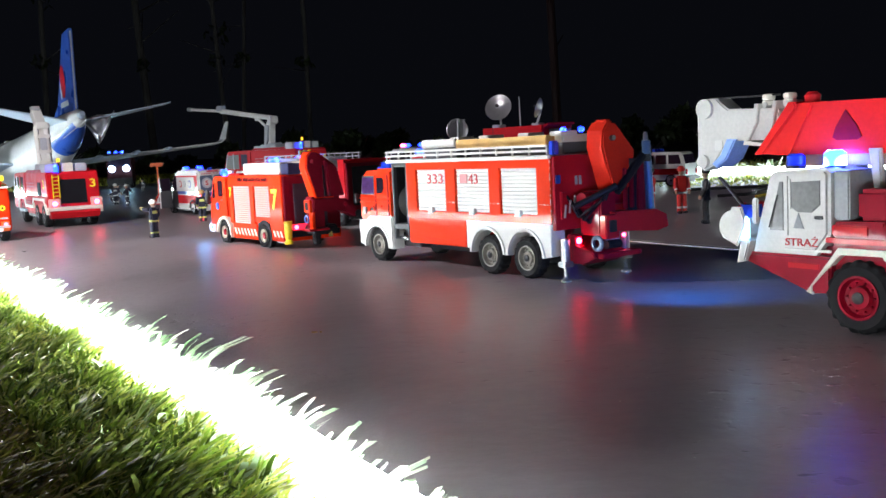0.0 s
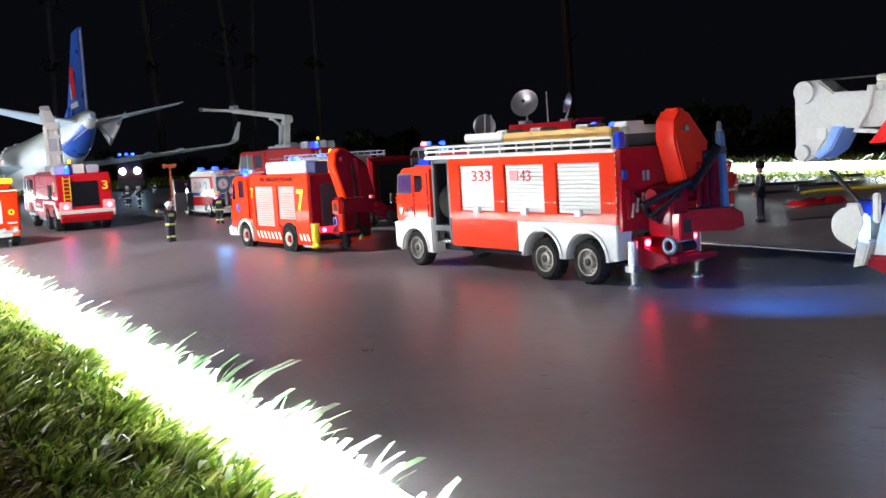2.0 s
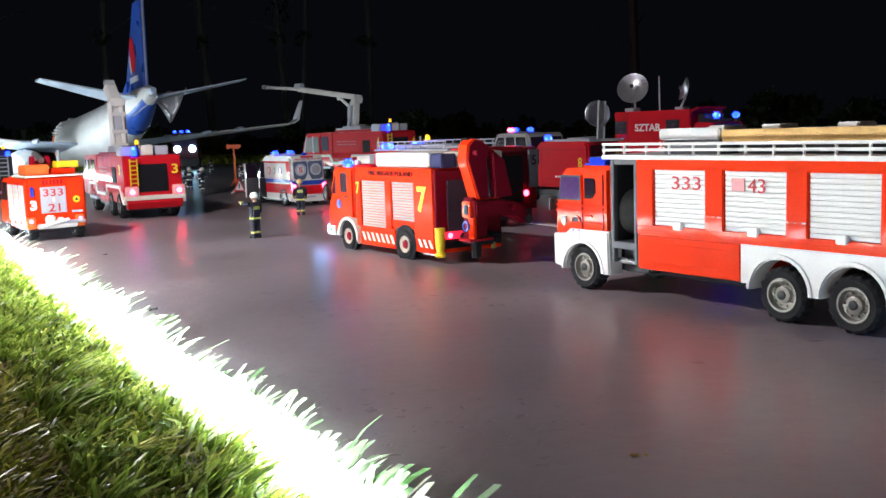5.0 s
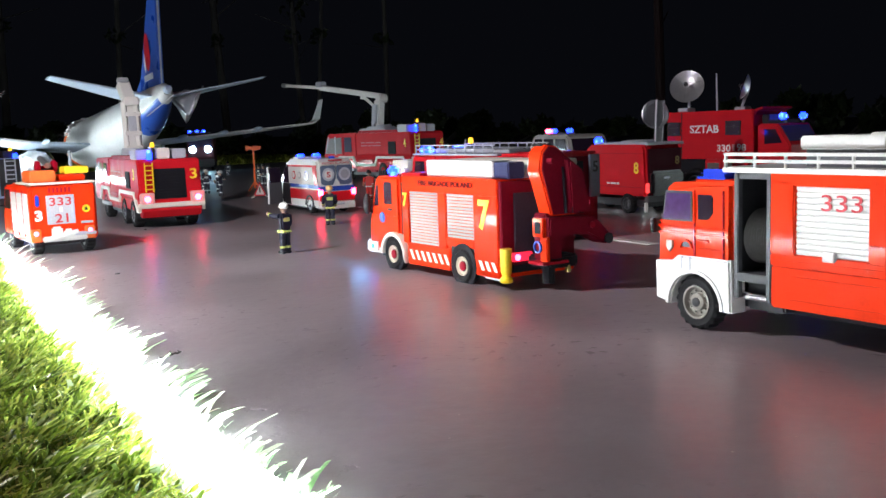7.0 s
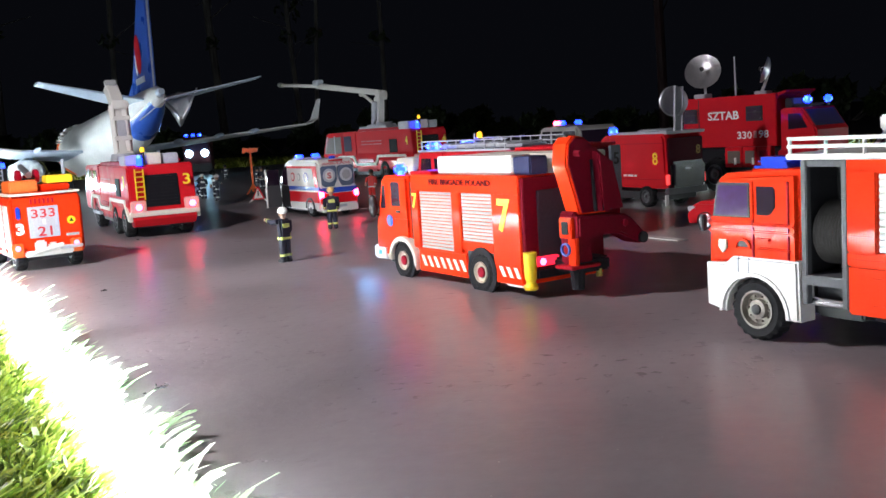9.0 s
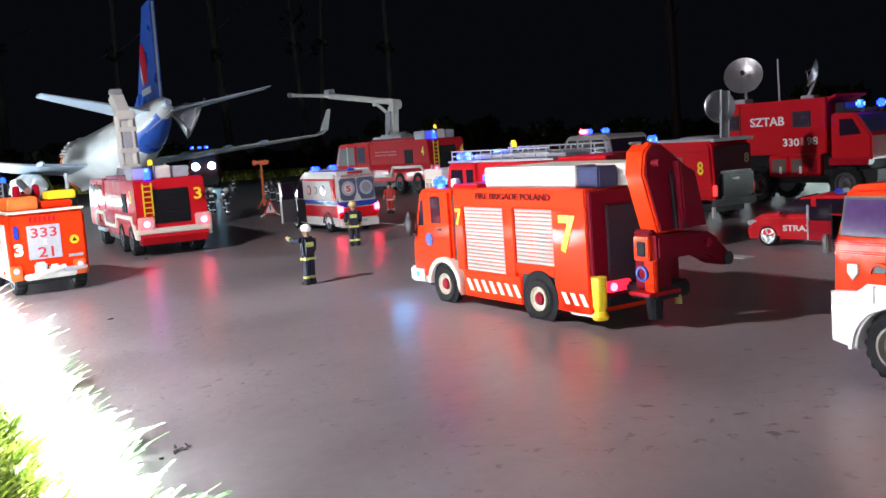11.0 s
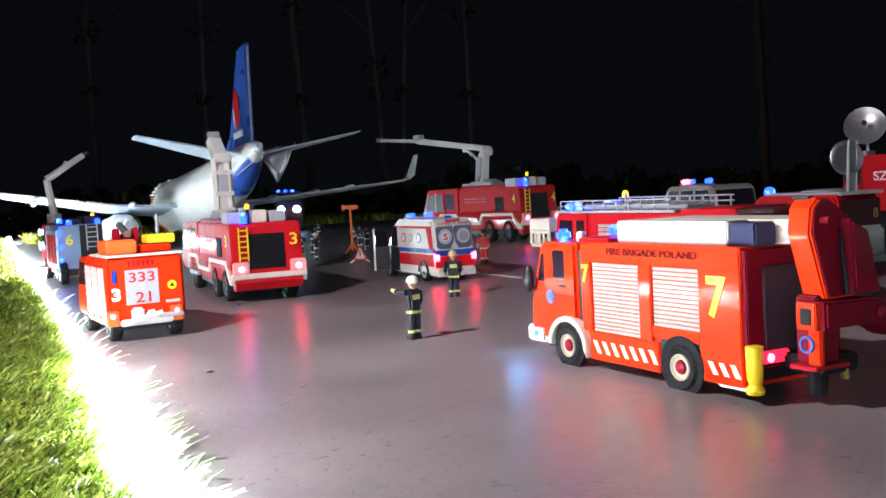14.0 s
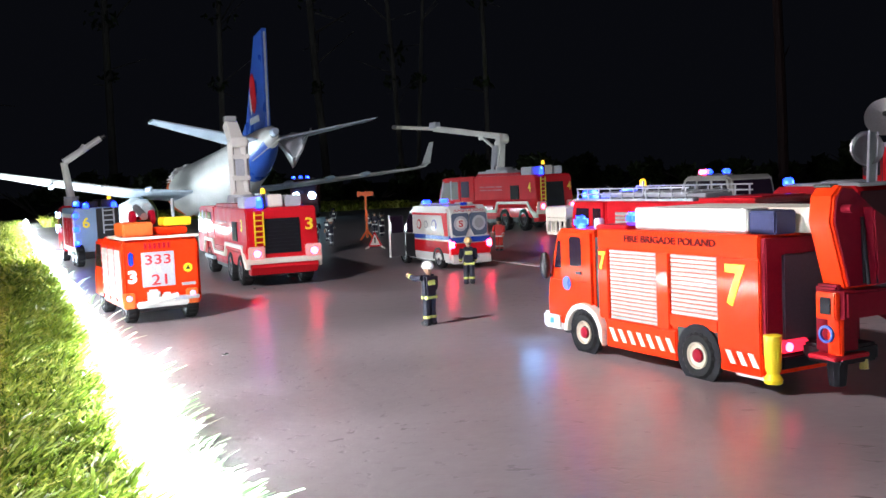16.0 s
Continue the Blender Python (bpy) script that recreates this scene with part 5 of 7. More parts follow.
    part("beacon", box(B(), 15, 22, -15, -11, 51.4, 54, 1.0), BLUE_PLASTIC, t, "lit blue light bar")
    return t


ambulance(-0.254, 1.431, 40)


# ---- older tanker with the white plate on its tail ----
def tanker(x, y, yaw):
    t = thing("tanker_fire_truck", "orange-red model tanker fire truck with white plate on the tail", "fire truck", x, y, yaw, "fire vehicles")
    W = 42
    part("chassis", box(B(), 4, W - 4, -6, 84, 6, 12, 0.5), BLACK, t)
    body = part("body", prism(B(), [(0, 9), (-1.2, 12), (-1.4, 44), (1.5, 48), (W / 2, 49.6), (W - 1.5, 48), (W + 0.6, 44), (W + 0.6, 12), (W - 0.5, 9)], -11, 48, 1.2, "y"), RED_ORANGE, t)
    part("cab", prism(B(), [(48, 10), (48, 47), (70, 46), (77, 28), (80, 24), (80, 10)], 0, W, 1.4), RED_ORANGE, t)
    part("side_window", prism(B(), [(52, 29), (52, 43), (67, 43), (73, 29)], -0.3, 0.8, 0.2), GLASS, t)
    part("side_window", prism(B(), [(52, 29), (52, 43), (67, 43), (73, 29)], W - 0.8, W + 0.3, 0.2), GLASS, t)
    for yy in (8, 26, 44):
        part("locker_trim", box(B(), -1.8, -0.8, yy, yy + 0.9, 12, 44, 0.1), RED, t)
    # White panels and ribs carry the light rope's glare on this side.
    for y0, y1 in ((-6, 7.4), (9.4, 25.4), (27.4, 43.4)):
        part("glare_white_shutter", box(B(), -1.75, -0.6, y0, y1, 14, 42, 0.3), WHITE, t, "side shutter, coloured white for the rope's glare")
        for i in range(6):
            part("shutter_rib", box(B(), -2.1, -1.6, y0 + 0.4, y1 - 0.4, 16 + 4.4 * i, 17 + 4.4 * i, 0.1), WHITE, t)
    part("rear_face", box(B(), 0, W - 0.6, -12.4, -10.8, 12, 47, 0.8), RED_ORANGE, t)
    part("roof_edge", box(B(), -1, W + 0.4, -13, 30, 47.6, 49, 0.4), CREAM, t)
    part("plate", box(B(), 9, 27.4, -13.0, -12.2, 20.6, 40.2, 0.2), LIGHT_GREY, t, "white number plate board")
    lettering("333", "rear", (18.2, -13.1, 36), 14.5, 5.6, INK_RED, t, bold=0.012)
    lettering("21", "rear", (18.4, -13.1, 24.6), 8.6, 6.0, INK_RED, t, bold=0.012)
    part("plate_mark", box(B(), 17.4, 19.2, -13.3, -13.0, 28.8, 32.2), WHITE, t)
    lettering("3", "rear", (3.6, -12.6, 27), 5, 7.4, INK_WHITE, t, bold=0.05)
    part("round_badge", lathe(B(), [(2.6, 0), (2.6, 0.4)], 18, Matrix.Translation((35, -12.4, 30)) @ SIDE["rear"]), YELLOW, t)
    part("badge_mark", prism(B(), [(33.6, 29), (36.4, 29), (35, 31.6)], -13.0, -12.6, 0, "y"), BLACK, t)
    part("blue_lamp", box(B(), 1.8, 4.6, -13.8, -12.2, 33, 41, 0.8), BLUE_PLASTIC, t, "dark blue tail beacon")
    for i in range(6):
        part("vent_slot", box(B(), 11 + 2.6 * i, 12.4 + 2.6 * i, -12.8, -12.2, 42, 45.4), DEEP_RED, t)
    for xs in (0.8, 36.4):
        part("lamp_box", box(B(), xs - 3.4, xs + 3.4, -14.4, -11, 9.4, 18, 0.6), ORANGE, t)
        lamp(t, "rear", (xs, -14.6, 15.2), 1.6, RED_LIT, "tail_lamp", "glowing tail lamp")
    bars("rear", (35, -12.6, 20.8), [8], 1.6, 0, LIGHT_GREY, t)
    bm = B()
    box(bm, 5, 34, -15.4, -11, 9, 12.6, 0.8)
    box(bm, 11, 18, -16, -12, 11, 19, 1.2)
    box(bm, 19, 25, -16, -12, 11, 17, 1.2)
    rod(bm, (8, -15, 11), (28, -15, 15), 1.6)
    part("rear_pump", bm, WHITE, t, "white rear pump fittings")
    part("tow_bar", box(B(), 26, 40, -16, -12, 12.2, 14.4, 0.4), LIGHT_GREY, t)
    part("roof_chest", box(B(), 1, 18, -8, 16, 49, 57, 0.8), ORANGE, t, "orange roof chest")
    part("roof_chest", box(B(), 20, 38, -6, 14, 49, 53.5, 0.8), RED_ORANGE, t)
    part("monitor_base", rod(B(), (17, 14, 49), (17, 14, 60), 4, 3), RED, t)
    part("monitor", rod(B(), (16.5, 6, 60), (16.5, 26, 65), 2.2), STEEL, t)
    for xs in (9, 20):
        part("monitor_drum", lathe(B(), [(1.6, 0), (4.2, 0.6), (4.6, 2), (4.2, 3.4), (1.6, 4)], 22, Matrix.Translation((xs, 12, 59)) @ Matrix.Rotation(math.pi / 2, 4, "Y")), CRIMSON, t, "round red hose drum")
    part("monitor_frame", box(B(), 12, 21, 8, 15, 50, 58, 0.6), BLACK, t)
    part("roof_case", box(B(), 25, 41, -4, 10, 54, 59, 0.6), YELLOW, t, "yellow roof case")
    for c in (-0.0, 62):
        wheel(t, 0.5, c, 8.6, 7, DARK_GREY)
        wheel(t, W - 0.5, c, 8.6, 7, DARK_GREY, 1)
    return t


tanker(-0.366, 1.140, 44)


# ---- airliner ----
def airliner(x, y, yaw, k):
    """k: millimetres of the model to a metre of the airliner; y = 0 at the tail cone."""
    t = thing("airliner", "white and blue model airliner broken open ahead of the wings", "airplane", x, y, yaw)
    t.matrix_basis = pose(x + 0.011 * math.sin(radians(yaw)), y - 0.011 * math.cos(radians(yaw)), 0.0152, 0, 0, yaw) @ pose(0, 0, 0, -5)
    n = 32
    def ring(yy, rx, rz, cz):
        return [(rx * math.cos(2 * math.pi * i / n) * k, yy * k, (cz + rz * math.sin(2 * math.pi * i / n)) * k) for i in range(n)]
    stations = [(0, 0.28, 0.34, 5.9), (0.6, 0.55, 0.7, 5.75), (2.2, 0.95, 1.15, 5.35), (4.5, 1.35, 1.55, 4.9), (7, 1.65, 1.8, 4.6), (10, 1.86, 1.95, 4.4), (13, 1.88, 2.0, 4.35),
                (17, 1.88, 2.0, 4.35), (21.9, 1.86, 1.98, 4.32)]
    bm = B()
    rings = [[bm.verts.new(p) for p in ring(*s)] for s in stations]
    for a, b in zip(rings, rings[1:]):
        for i in range(n):
            f = bm.faces.new((a[i], a[(i + 1) % n], b[(i + 1) % n], b[i]))
            f.material_index = 1 if (a is rings[1] or a is rings[2]) and 18 <= i <= 29 else 0
    jag = random.Random(17)
    for v in rings[-1]:
        v.co.y += jag.uniform(-0.5, 0.6) * k
        v.co.z += jag.uniform(-0.12, 0.12) * k
    bm.faces.new(rings[0])
    bm.faces.new(rings[-1][::-1])
    bmesh.ops.recalc_face_normals(bm, faces=bm.faces)
    body = part("fuselage", bm, [PLANE_WHITE, FIN_BLUE], t)
    for i in range(15):
        a = radians(60 + 7 * i)
        c = Vector((1.95 * math.cos(a) * k, (20.9 + jag.uniform(-0.6, 0.9)) * k, (4.35 + 2.06 * math.sin(a)) * k))
        part("torn_flap", box(B(), c.x - 5, c.x + 5, c.y - jag.uniform(6, 16), c.y + jag.uniform(4, 14), c.z - 1.2, c.z + jag.uniform(0.4, 2.4), 0.5), PLANE_WHITE, body)
    part("torn_edge", lathe(B(), [(1.86 * k, 0), (1.96 * k, 0.2 * k), (1.9 * k, 0.7 * k), (1.6 * k, 0.5 * k)], 32, Matrix.Translation((0, 21.3 * k, 4.32 * k)) @ Matrix.Rotation(-math.pi / 2, 4, "X")), ORANGE, body, "torn orange fuselage edge")
    torn = B()
    q = random.Random(5)
    grid = [[torn.verts.new(((0.9 + 2.1 * u) * k, (2.6 - 1.3 * u + 0.25 * q.uniform(-1, 1)) * k, (6.25 + 0.1 * u - v * 2.5 * (1 - abs(2 * u - 0.9)) - 0.1 + 0.08 * q.uniform(-1, 1)) * k)) for v in (0, 0.25, 0.5, 0.75, 1)] for u in (0, 0.2, 0.4, 0.5, 0.7, 1)]
    for a, b in zip(grid, grid[1:]):
        for i in range(4):
            torn.faces.new((a[i], a[i + 1], b[i + 1], b[i]))
    sk = part("torn_panel", torn, surface("crumpled_foil", (0.5, 0.52, 0.55), 0.35, metal=0.6), t, "crumpled silver panel hanging from the tailplane")
    sk.modifiers.new("thick", "SOLIDIFY").thickness = 0.0012
    part("tail_line", rod(B(), (-1.0 * k, 1.6 * k, 4.4 * k), (0.4 * k, -0.1 * k, 5.6 * k), 0.8, seg=6), PLANE_WHITE, body)
    part("tail_cone", rod(B(), (0, 4, 5.92 * k), (0, -9, 5.98 * k), 7.2, 4.6, 16), PLANE_GREY, body)
    def wing(name, root, tip, thick_r, thick_t, mat, par, lab=""):
        """root and tip: (x, y leading, y trailing, z)."""
        bm = B()
        secs = []
        for (xx, yl, yt, zz), th in ((root, thick_r), (tip, thick_t)):
            pts = []
            for u, h in ((0, 0), (0.12, 0.6), (0.35, 1), (0.7, 0.6), (1, 0.3), (1, -0.3), (0.7, -0.4), (0.35, -0.6), (0.12, -0.5)):
                pts.append(bm.verts.new((xx * k, (yl + (yt - yl) * u) * k, (zz + h * th) * k)))
            secs.append(pts)
        a, b = secs
        for i in range(len(a)):
            bm.faces.new((a[i], a[(i + 1) % len(a)], b[(i + 1) % len(b)], b[i]))
        bm.faces.new(a[::-1])
        bm.faces.new(b)
        bmesh.ops.recalc_face_normals(bm, faces=bm.faces)
        return part(name, bm, mat, par, lab)
    for sgn, side in ((1, "right"), (-1, "left")):
        wing("tailplane", (sgn * 0.6, 5.4, 1.2, 5.7), (sgn * 7.2, 1.7, 0.2, 6.85), 0.22, 0.1, PLANE_GREY, t, "grey-blue tailplane")
        wing("wing", (sgn * 1.4, 22, 14, 3.7), (sgn * 6.2, 18.7, 13.1, 3.95), 0.3, 0.22, PLANE_GREY, t, "white wing with winglet")
        dz = 0.9 if sgn < 0 else 0.0
        w2 = wing("outer_wing", (sgn * 6.2, 18.7, 13.1, 3.95), (sgn * 16.8, 14.4, 12.4, 4.75 + dz), 0.22, 0.12, PLANE_WHITE, t)
        wing("winglet", (sgn * 16.8, 14.4, 12.4, 4.75 + dz), (sgn * 17.4, 14.1, 12.5, 5.1 + dz), 0.14, 0.1, PLANE_WHITE, w2)
        wing("winglet_blade", (sgn * 17.35, 14.1, 12.5, 5.05 + dz), (sgn * 17.9, 13.5, 12.7, 6.75 + dz), 0.1, 0.06, PLANE_WHITE, w2)
        for xx in (5.2, 8.6, 11.6):
            part("flap_fairing", ball(B(), (sgn * xx * k, 12.9 * k, (3.55 + 0.07 * xx) * k), 0.2 * k, 1, 6, 1, 10), PLANE_GREY, w2)
        eng = part("engine", lathe(B(), [(0.55 * k, -2.2 * k), (0.85 * k, -1.4 * k), (1.05 * k, 0.5 * k), (0.95 * k, 1.8 * k), (0.75 * k, 1.6 * k)], 24, Matrix.Translation((sgn * 4.9 * k, 19.7 * k, 2.5 * k)) @ Matrix.Rotation(-math.pi / 2, 4, "X")), PLANE_WHITE, t)
        if sgn < 0:
            q2 = random.Random(8)
            wrap = B()
            rows = [[wrap.verts.new(((-4.9 + (1.18 + 0.16 * q2.random()) * math.cos(0.45 * j - 0.4)) * k, (17.2 + 0.65 * i) * k, (2.5 + (1.15 + 0.18 * q2.random()) * math.sin(0.45 * j - 0.4)) * k)) for j in range(9)] for i in range(6)]
            for ra, rb in zip(rows, rows[1:]):
                for j in range(8):
                    wrap.faces.new((ra[j], rb[j], rb[j + 1], ra[j + 1]))
            cowl = part("torn_cowling", wrap, surface("olive_foil", (0.3, 0.31, 0.12), 0.4, metal=0.3), eng, "crumpled olive cowling")
            cowl.modifiers.new("thick", "SOLIDIFY").thickness = 0.001
            lump = B()
            bmesh.ops.create_icosphere(lump, subdivisions=3, radius=1.15 * k, matrix=Matrix.Translation((-5.3 * k, 17.2 * k, 2.7 * k)) @ Matrix.Diagonal((1.1, 1.5, 0.85, 1)))
            for v in lump.verts:
                v.co += Vector((q2.uniform(-1, 1), q2.uniform(-1, 1), q2.uniform(-1, 1))) * 0.13 * k
            part("crushed_cowling", lump, PLANE_WHITE, eng, "crushed white engine cowling")
        part("pylon", box(B(), (sgn * 4.9 - 0.15) * k, (sgn * 4.9 + 0.15) * k, 17.0 * k, 20.7 * k, 3.1 * k, 4.0 * k, 0.5), PLANE_GREY, eng)
    # fin
    bm = prism(B(), [(7.4 * k, 6.0 * k), (4.9 * k, 7.4 * k), (1.9 * k, 12.4 * k), (0.25 * k, 12.5 * k), (1.0 * k, 6.0 * k)], -0.16 * k, 0.16 * k, 0.8)
    fin = part("fin", bm, FIN_BLUE, t, "tall blue fin with a red and white emblem")
    # Grey strip painted as the highlight along the trailing edge.
    part("rudder_highlight", prism(B(), [(0.34 * k, 12.3 * k), (0.2 * k, 12.3 * k), (0.95 * k, 6.2 * k), (1.09 * k, 6.2 * k)], -0.06 * k, 0.06 * k, 0.3), LIGHT_GREY, fin)
    for xs in (-0.19, 0.19):
        part("emblem", ball(B(), (xs * k, 2.9 * k, 8.9 * k), 1.0 * k, 0.03, 0.62, 1.3, 16), RED, fin)
        part("emblem", ball(B(), (xs * k, 3.5 * k, 8.3 * k), 0.7 * k, 0.05, 0.28, 1.0, 16), INK_WHITE, fin)
        part("emblem", box(B(), (xs - 0.03) * k, (xs + 0.03) * k, 2.1 * k, 3.9 * k, 7.0 * k, 7.4 * k), INK_WHITE, fin)
    # undercarriage
    for xs in (-2.9, 2.9):
        leg = part("landing_gear", rod(B(), (xs * k, 16 * k, 1.2 * k), (xs * k, 16 * k, 3.4 * k), 3), STEEL, t)
        part("gear_wheel", rod(B(), ((xs - 0.5) * k, 16 * k, 28), ((xs + 0.5) * k, 16 * k, 28), 12, seg=20), TYRE, leg)
    return t


airliner(-0.603, 1.905, 42.5, 22.3)

# ---- ladder truck ----
def ladder_truck(x, y, yaw):
    t = thing("ladder_fire_truck", "red model ladder fire truck with silver roof rails", "fire truck", x, y, yaw, "fire vehicles")
    W = 48
    part("chassis", box(B(), 4, W - 4, -100, 54, 6, 13, 0.5), BLACK, t)
    cab = part("cab", prism(B(), [(60, 9), (60, 32), (55, 55), (52, 57), (22, 57), (22, 9)], 0, W, 1.4), RED, t)
    for x0, x1 in ((-0.2, 0.8), (W - 0.8, W + 0.2)):
        part("side_window", prism(B(), [(54, 34), (51, 52), (38, 52), (38, 34)], x0, x1, 0.2), GLASS, cab)
        part("side_window", prism(B(), [(34, 34), (34, 52), (26, 52), (26, 34)], x0, x1, 0.2), GLASS, cab)
    part("windscreen", prism(B(), [(59.6, 34), (56, 53), (55.6, 53), (59.0, 34)], 3, W - 3, 0.1), GLASS, cab)
    part("body", box(B(), 0.4, W - 0.4, -100, 21, 12, 56.4, 0.8), RED, t)
    for i in range(2):
        shutter(t, 12 - 38 * i, -20 - 38 * i, 16, 50, 14, SILVER, x=0.2, handle=False)
    # Rear wall and shutter coloured dark for the shade behind the truck.
    part("rear_wall", box(B(), 1, W - 1, -103, -99.8, 12, 55, 0.5), SHADE_RED, t)
    part("rear_shutter", box(B(), 6, 34, -103.8, -102.6, 18, 52, 0.3), MATT_BLACK, t)
    part("rear_panel", box(B(), 39, W, -104.4, -102.4, 28, 56, 0.5), surface("slate_plastic", (0.16, 0.17, 0.22), 0.45), t, "slate grey rear panel")
    lettering("5", "rear", (43.6, -104.6, 48), 4.4, 7.4, BLACK, t, bold=0.02)
    lamp(t, "rear", (36, -104.2, 24), 2.2, RED_LIT, "tail_lamp", "glowing red tail lamp")
    # basket at the front
    bk = part("rescue_basket", box(B(), 2, 22, 66, 88, 34, 36, 0.5), CREAM, t, "cream rescue basket with barred sides")
    for z in (43, 50.6):
        part("basket_rail", box(B(), 2, 22, 86.8, 88, z, z + 2.0, 0.2), CREAM, bk)
        part("basket_rail", box(B(), 2, 3.2, 66, 88, z, z + 2.0, 0.2), CREAM, bk)
        part("basket_rail", box(B(), 20.8, 22, 66, 88, z, z + 2.0, 0.2), CREAM, bk)
    part("basket_panel", box(B(), 1.6, 22.4, 65.6, 88.4, 45.6, 52, 0.4), CREAM, bk)
    for i in range(5):
        part("basket_bar", box(B(), 1.8, 3, 67 + 5 * i, 68.6 + 5 * i, 36, 46, 0.2), CREAM, bk)
        part("basket_bar", box(B(), 2.4 + 4.6 * i, 3.8 + 4.6 * i, 87, 88.2, 36, 46, 0.2), CREAM, bk)
    part("basket_arm", box(B(), 8, 16, 52, 68, 40, 46, 0.6), LIGHT_GREY, t)
    # roof rails
    part("roof_edge", box(B(), -0.6, W + 0.6, -56, 54, 56.4, 57.8, 0.3), LIGHT_GREY, t)
    for xs in (0.4, W - 0.4):
        for z in (60.2, 63.4):
            part("roof_rail", box(B(), xs - 0.4, xs + 0.4, -52, 50, z, z + 0.9, 0.15), LIGHT_GREY, t)
        for i in range(10):
            part("rail_post", box(B(), xs - 0.4, xs + 0.4, 49 - 11 * i, 50 - 11 * i, 57.6, 64.2, 0.15), LIGHT_GREY, t)
    for xs in (4, 34):
        part("beacon", box(B(), xs, xs + 10, 44, 51, 57.6, 62.8, 1.2), BLUE_LIT, t, "lit blue light bar")
    part("beacon_post", rod(B(), (45, 40, 57), (45, 40, 64), 1.0), BLACK, t)
    beacon(t, 45, 40, 64, AMBER_LIT, 2.2, 4.6, "lit amber beacon")
    part("roof_ladder", box(B(), 14, 34, -50, 44, 58, 60, 0.4), LIGHT_GREY, t)
    for i in range(12):
        part("ladder_rung", rod(B(), (14, -47 + 8 * i, 61), (34, -47 + 8 * i, 61), 0.6, seg=6), LIGHT_GREY, t)
    part("pole", rod(B(), (10, -2, 57), (10, -3, 68), 0.7), LIGHT_GREY, t)
    part("roof_chest", box(B(), 8, 40, -97, -66, 56, 58.6, 0.6), DEEP_RED, t)
    part("roof_edge", box(B(), -0.4, W + 0.4, -100, -60, 56.4, 58, 0.3), RED, t)
    for c in (32, -62, -88):
        wheel(t, 0.4, c, 9.4, 7.5, DARK_GREY)
        wheel(t, W - 0.4, c, 9.4, 7.5, DARK_GREY, 1)
    return t


ladder_truck(-0.087, 1.232, 42)


# ---- off-road cars ----
def offroad_car(x, y, yaw, paint, label, stripe=None, k=1.0, bar=BLUE_LIT, name="offroad_car", pods=False):
    t = thing(name, label, "car", x, y, yaw, "cars", k)
    W = 40
    part("chassis", box(B(), 4, W - 4, -18, 72, 6, 11, 0.5), BLACK, t)
    part("body", prism(B(), [(-19, 9), (-20, 24), (-19, 29), (50, 29), (76, 26), (80, 22), (80, 9)], 0, W, 1.6), paint, t)
    top = part("cabin", prism(B(), [(-19, 28), (-15, 43), (-11, 45.4), (36, 45.4), (40, 44), (52, 28)], 2, W - 2, 1.6), paint, t)
    for x0, x1 in ((1.6, 3.4), (W - 3.4, W - 1.6)):
        part("side_window", prism(B(), [(-14, 30), (-11, 42), (4, 42), (4, 30)], x0, x1, 0.2), GLASS, top)
        part("side_window", prism(B(), [(7, 30), (7, 42), (22, 42), (22, 30)], x0, x1, 0.2), GLASS, top)
        part("side_window", prism(B(), [(25, 30), (25, 42), (36, 42), (45, 30)], x0, x1, 0.2), GLASS, top)
    part("windscreen", prism(B(), [(41.8, 43), (52.4, 29.5), (51.2, 29.5), (40.4, 43)], 4, W - 4, 0.1), GLASS, top)
    part("rear_window", prism(B(), [(-19.2, 30), (-16, 42), (-15, 42), (-18, 30)], 5, W - 5, 0.1), GLASS, top)
    if stripe:
        part("side_stripe", box(B(), -0.3, 0.6, -17, 76, 16, 24, 0.1), stripe, t)
        part("side_stripe", box(B(), W - 0.6, W + 0.3, -17, 76, 16, 24, 0.1), stripe, t)
    part("bumper", box(B(), 0, W, 79, 83, 9, 15, 0.6), BLACK, t)
    part("bumper", box(B(), 0, W, -23, -19, 9, 14, 0.6), BLACK, t)
    for xs in (5, W - 5):
        part("headlamp", box(B(), xs - 3, xs + 3, 79.6, 81, 17, 22, 0.5), LIGHT_GREY, t)
        part("tail_lamp", box(B(), xs - 2, xs + 2, -21, -19.4, 16, 23, 0.4), RED, t)
    part("light_bar_base", box(B(), 7, W - 7, 24, 31, 45.2, 46.6, 0.4), GREY, t)
    for xs in (10, 15, 30) if pods else (10, 20, 30):
        w = 2.3 if pods else 3.6
        part("beacon", box(B(), xs - w, xs + w, 24.6, 30.4, 46.4, 50, 1.0), STRONG_RED_LIT if pods and xs < 12 else bar, t, "lit red pod" if pods and xs < 12 else "blue light bar")
    for c in (0, 60):
        wheel(t, -0.4, c, 8.4, 7, STEEL, -1, "car")
        wheel(t, W + 0.4, c, 8.4, 7, STEEL, 1, "car")
    return t


offroad_car(0.318, 1.575, 56, WHITE, "white model off-road car with red side stripe on the slab", RED, 0.96, BLUE_PLASTIC)
offroad_car(-0.027, 1.655, 33, SILVER, "silver-grey model off-road car with lit red and blue roof pods", None, 1.43, pods=True)


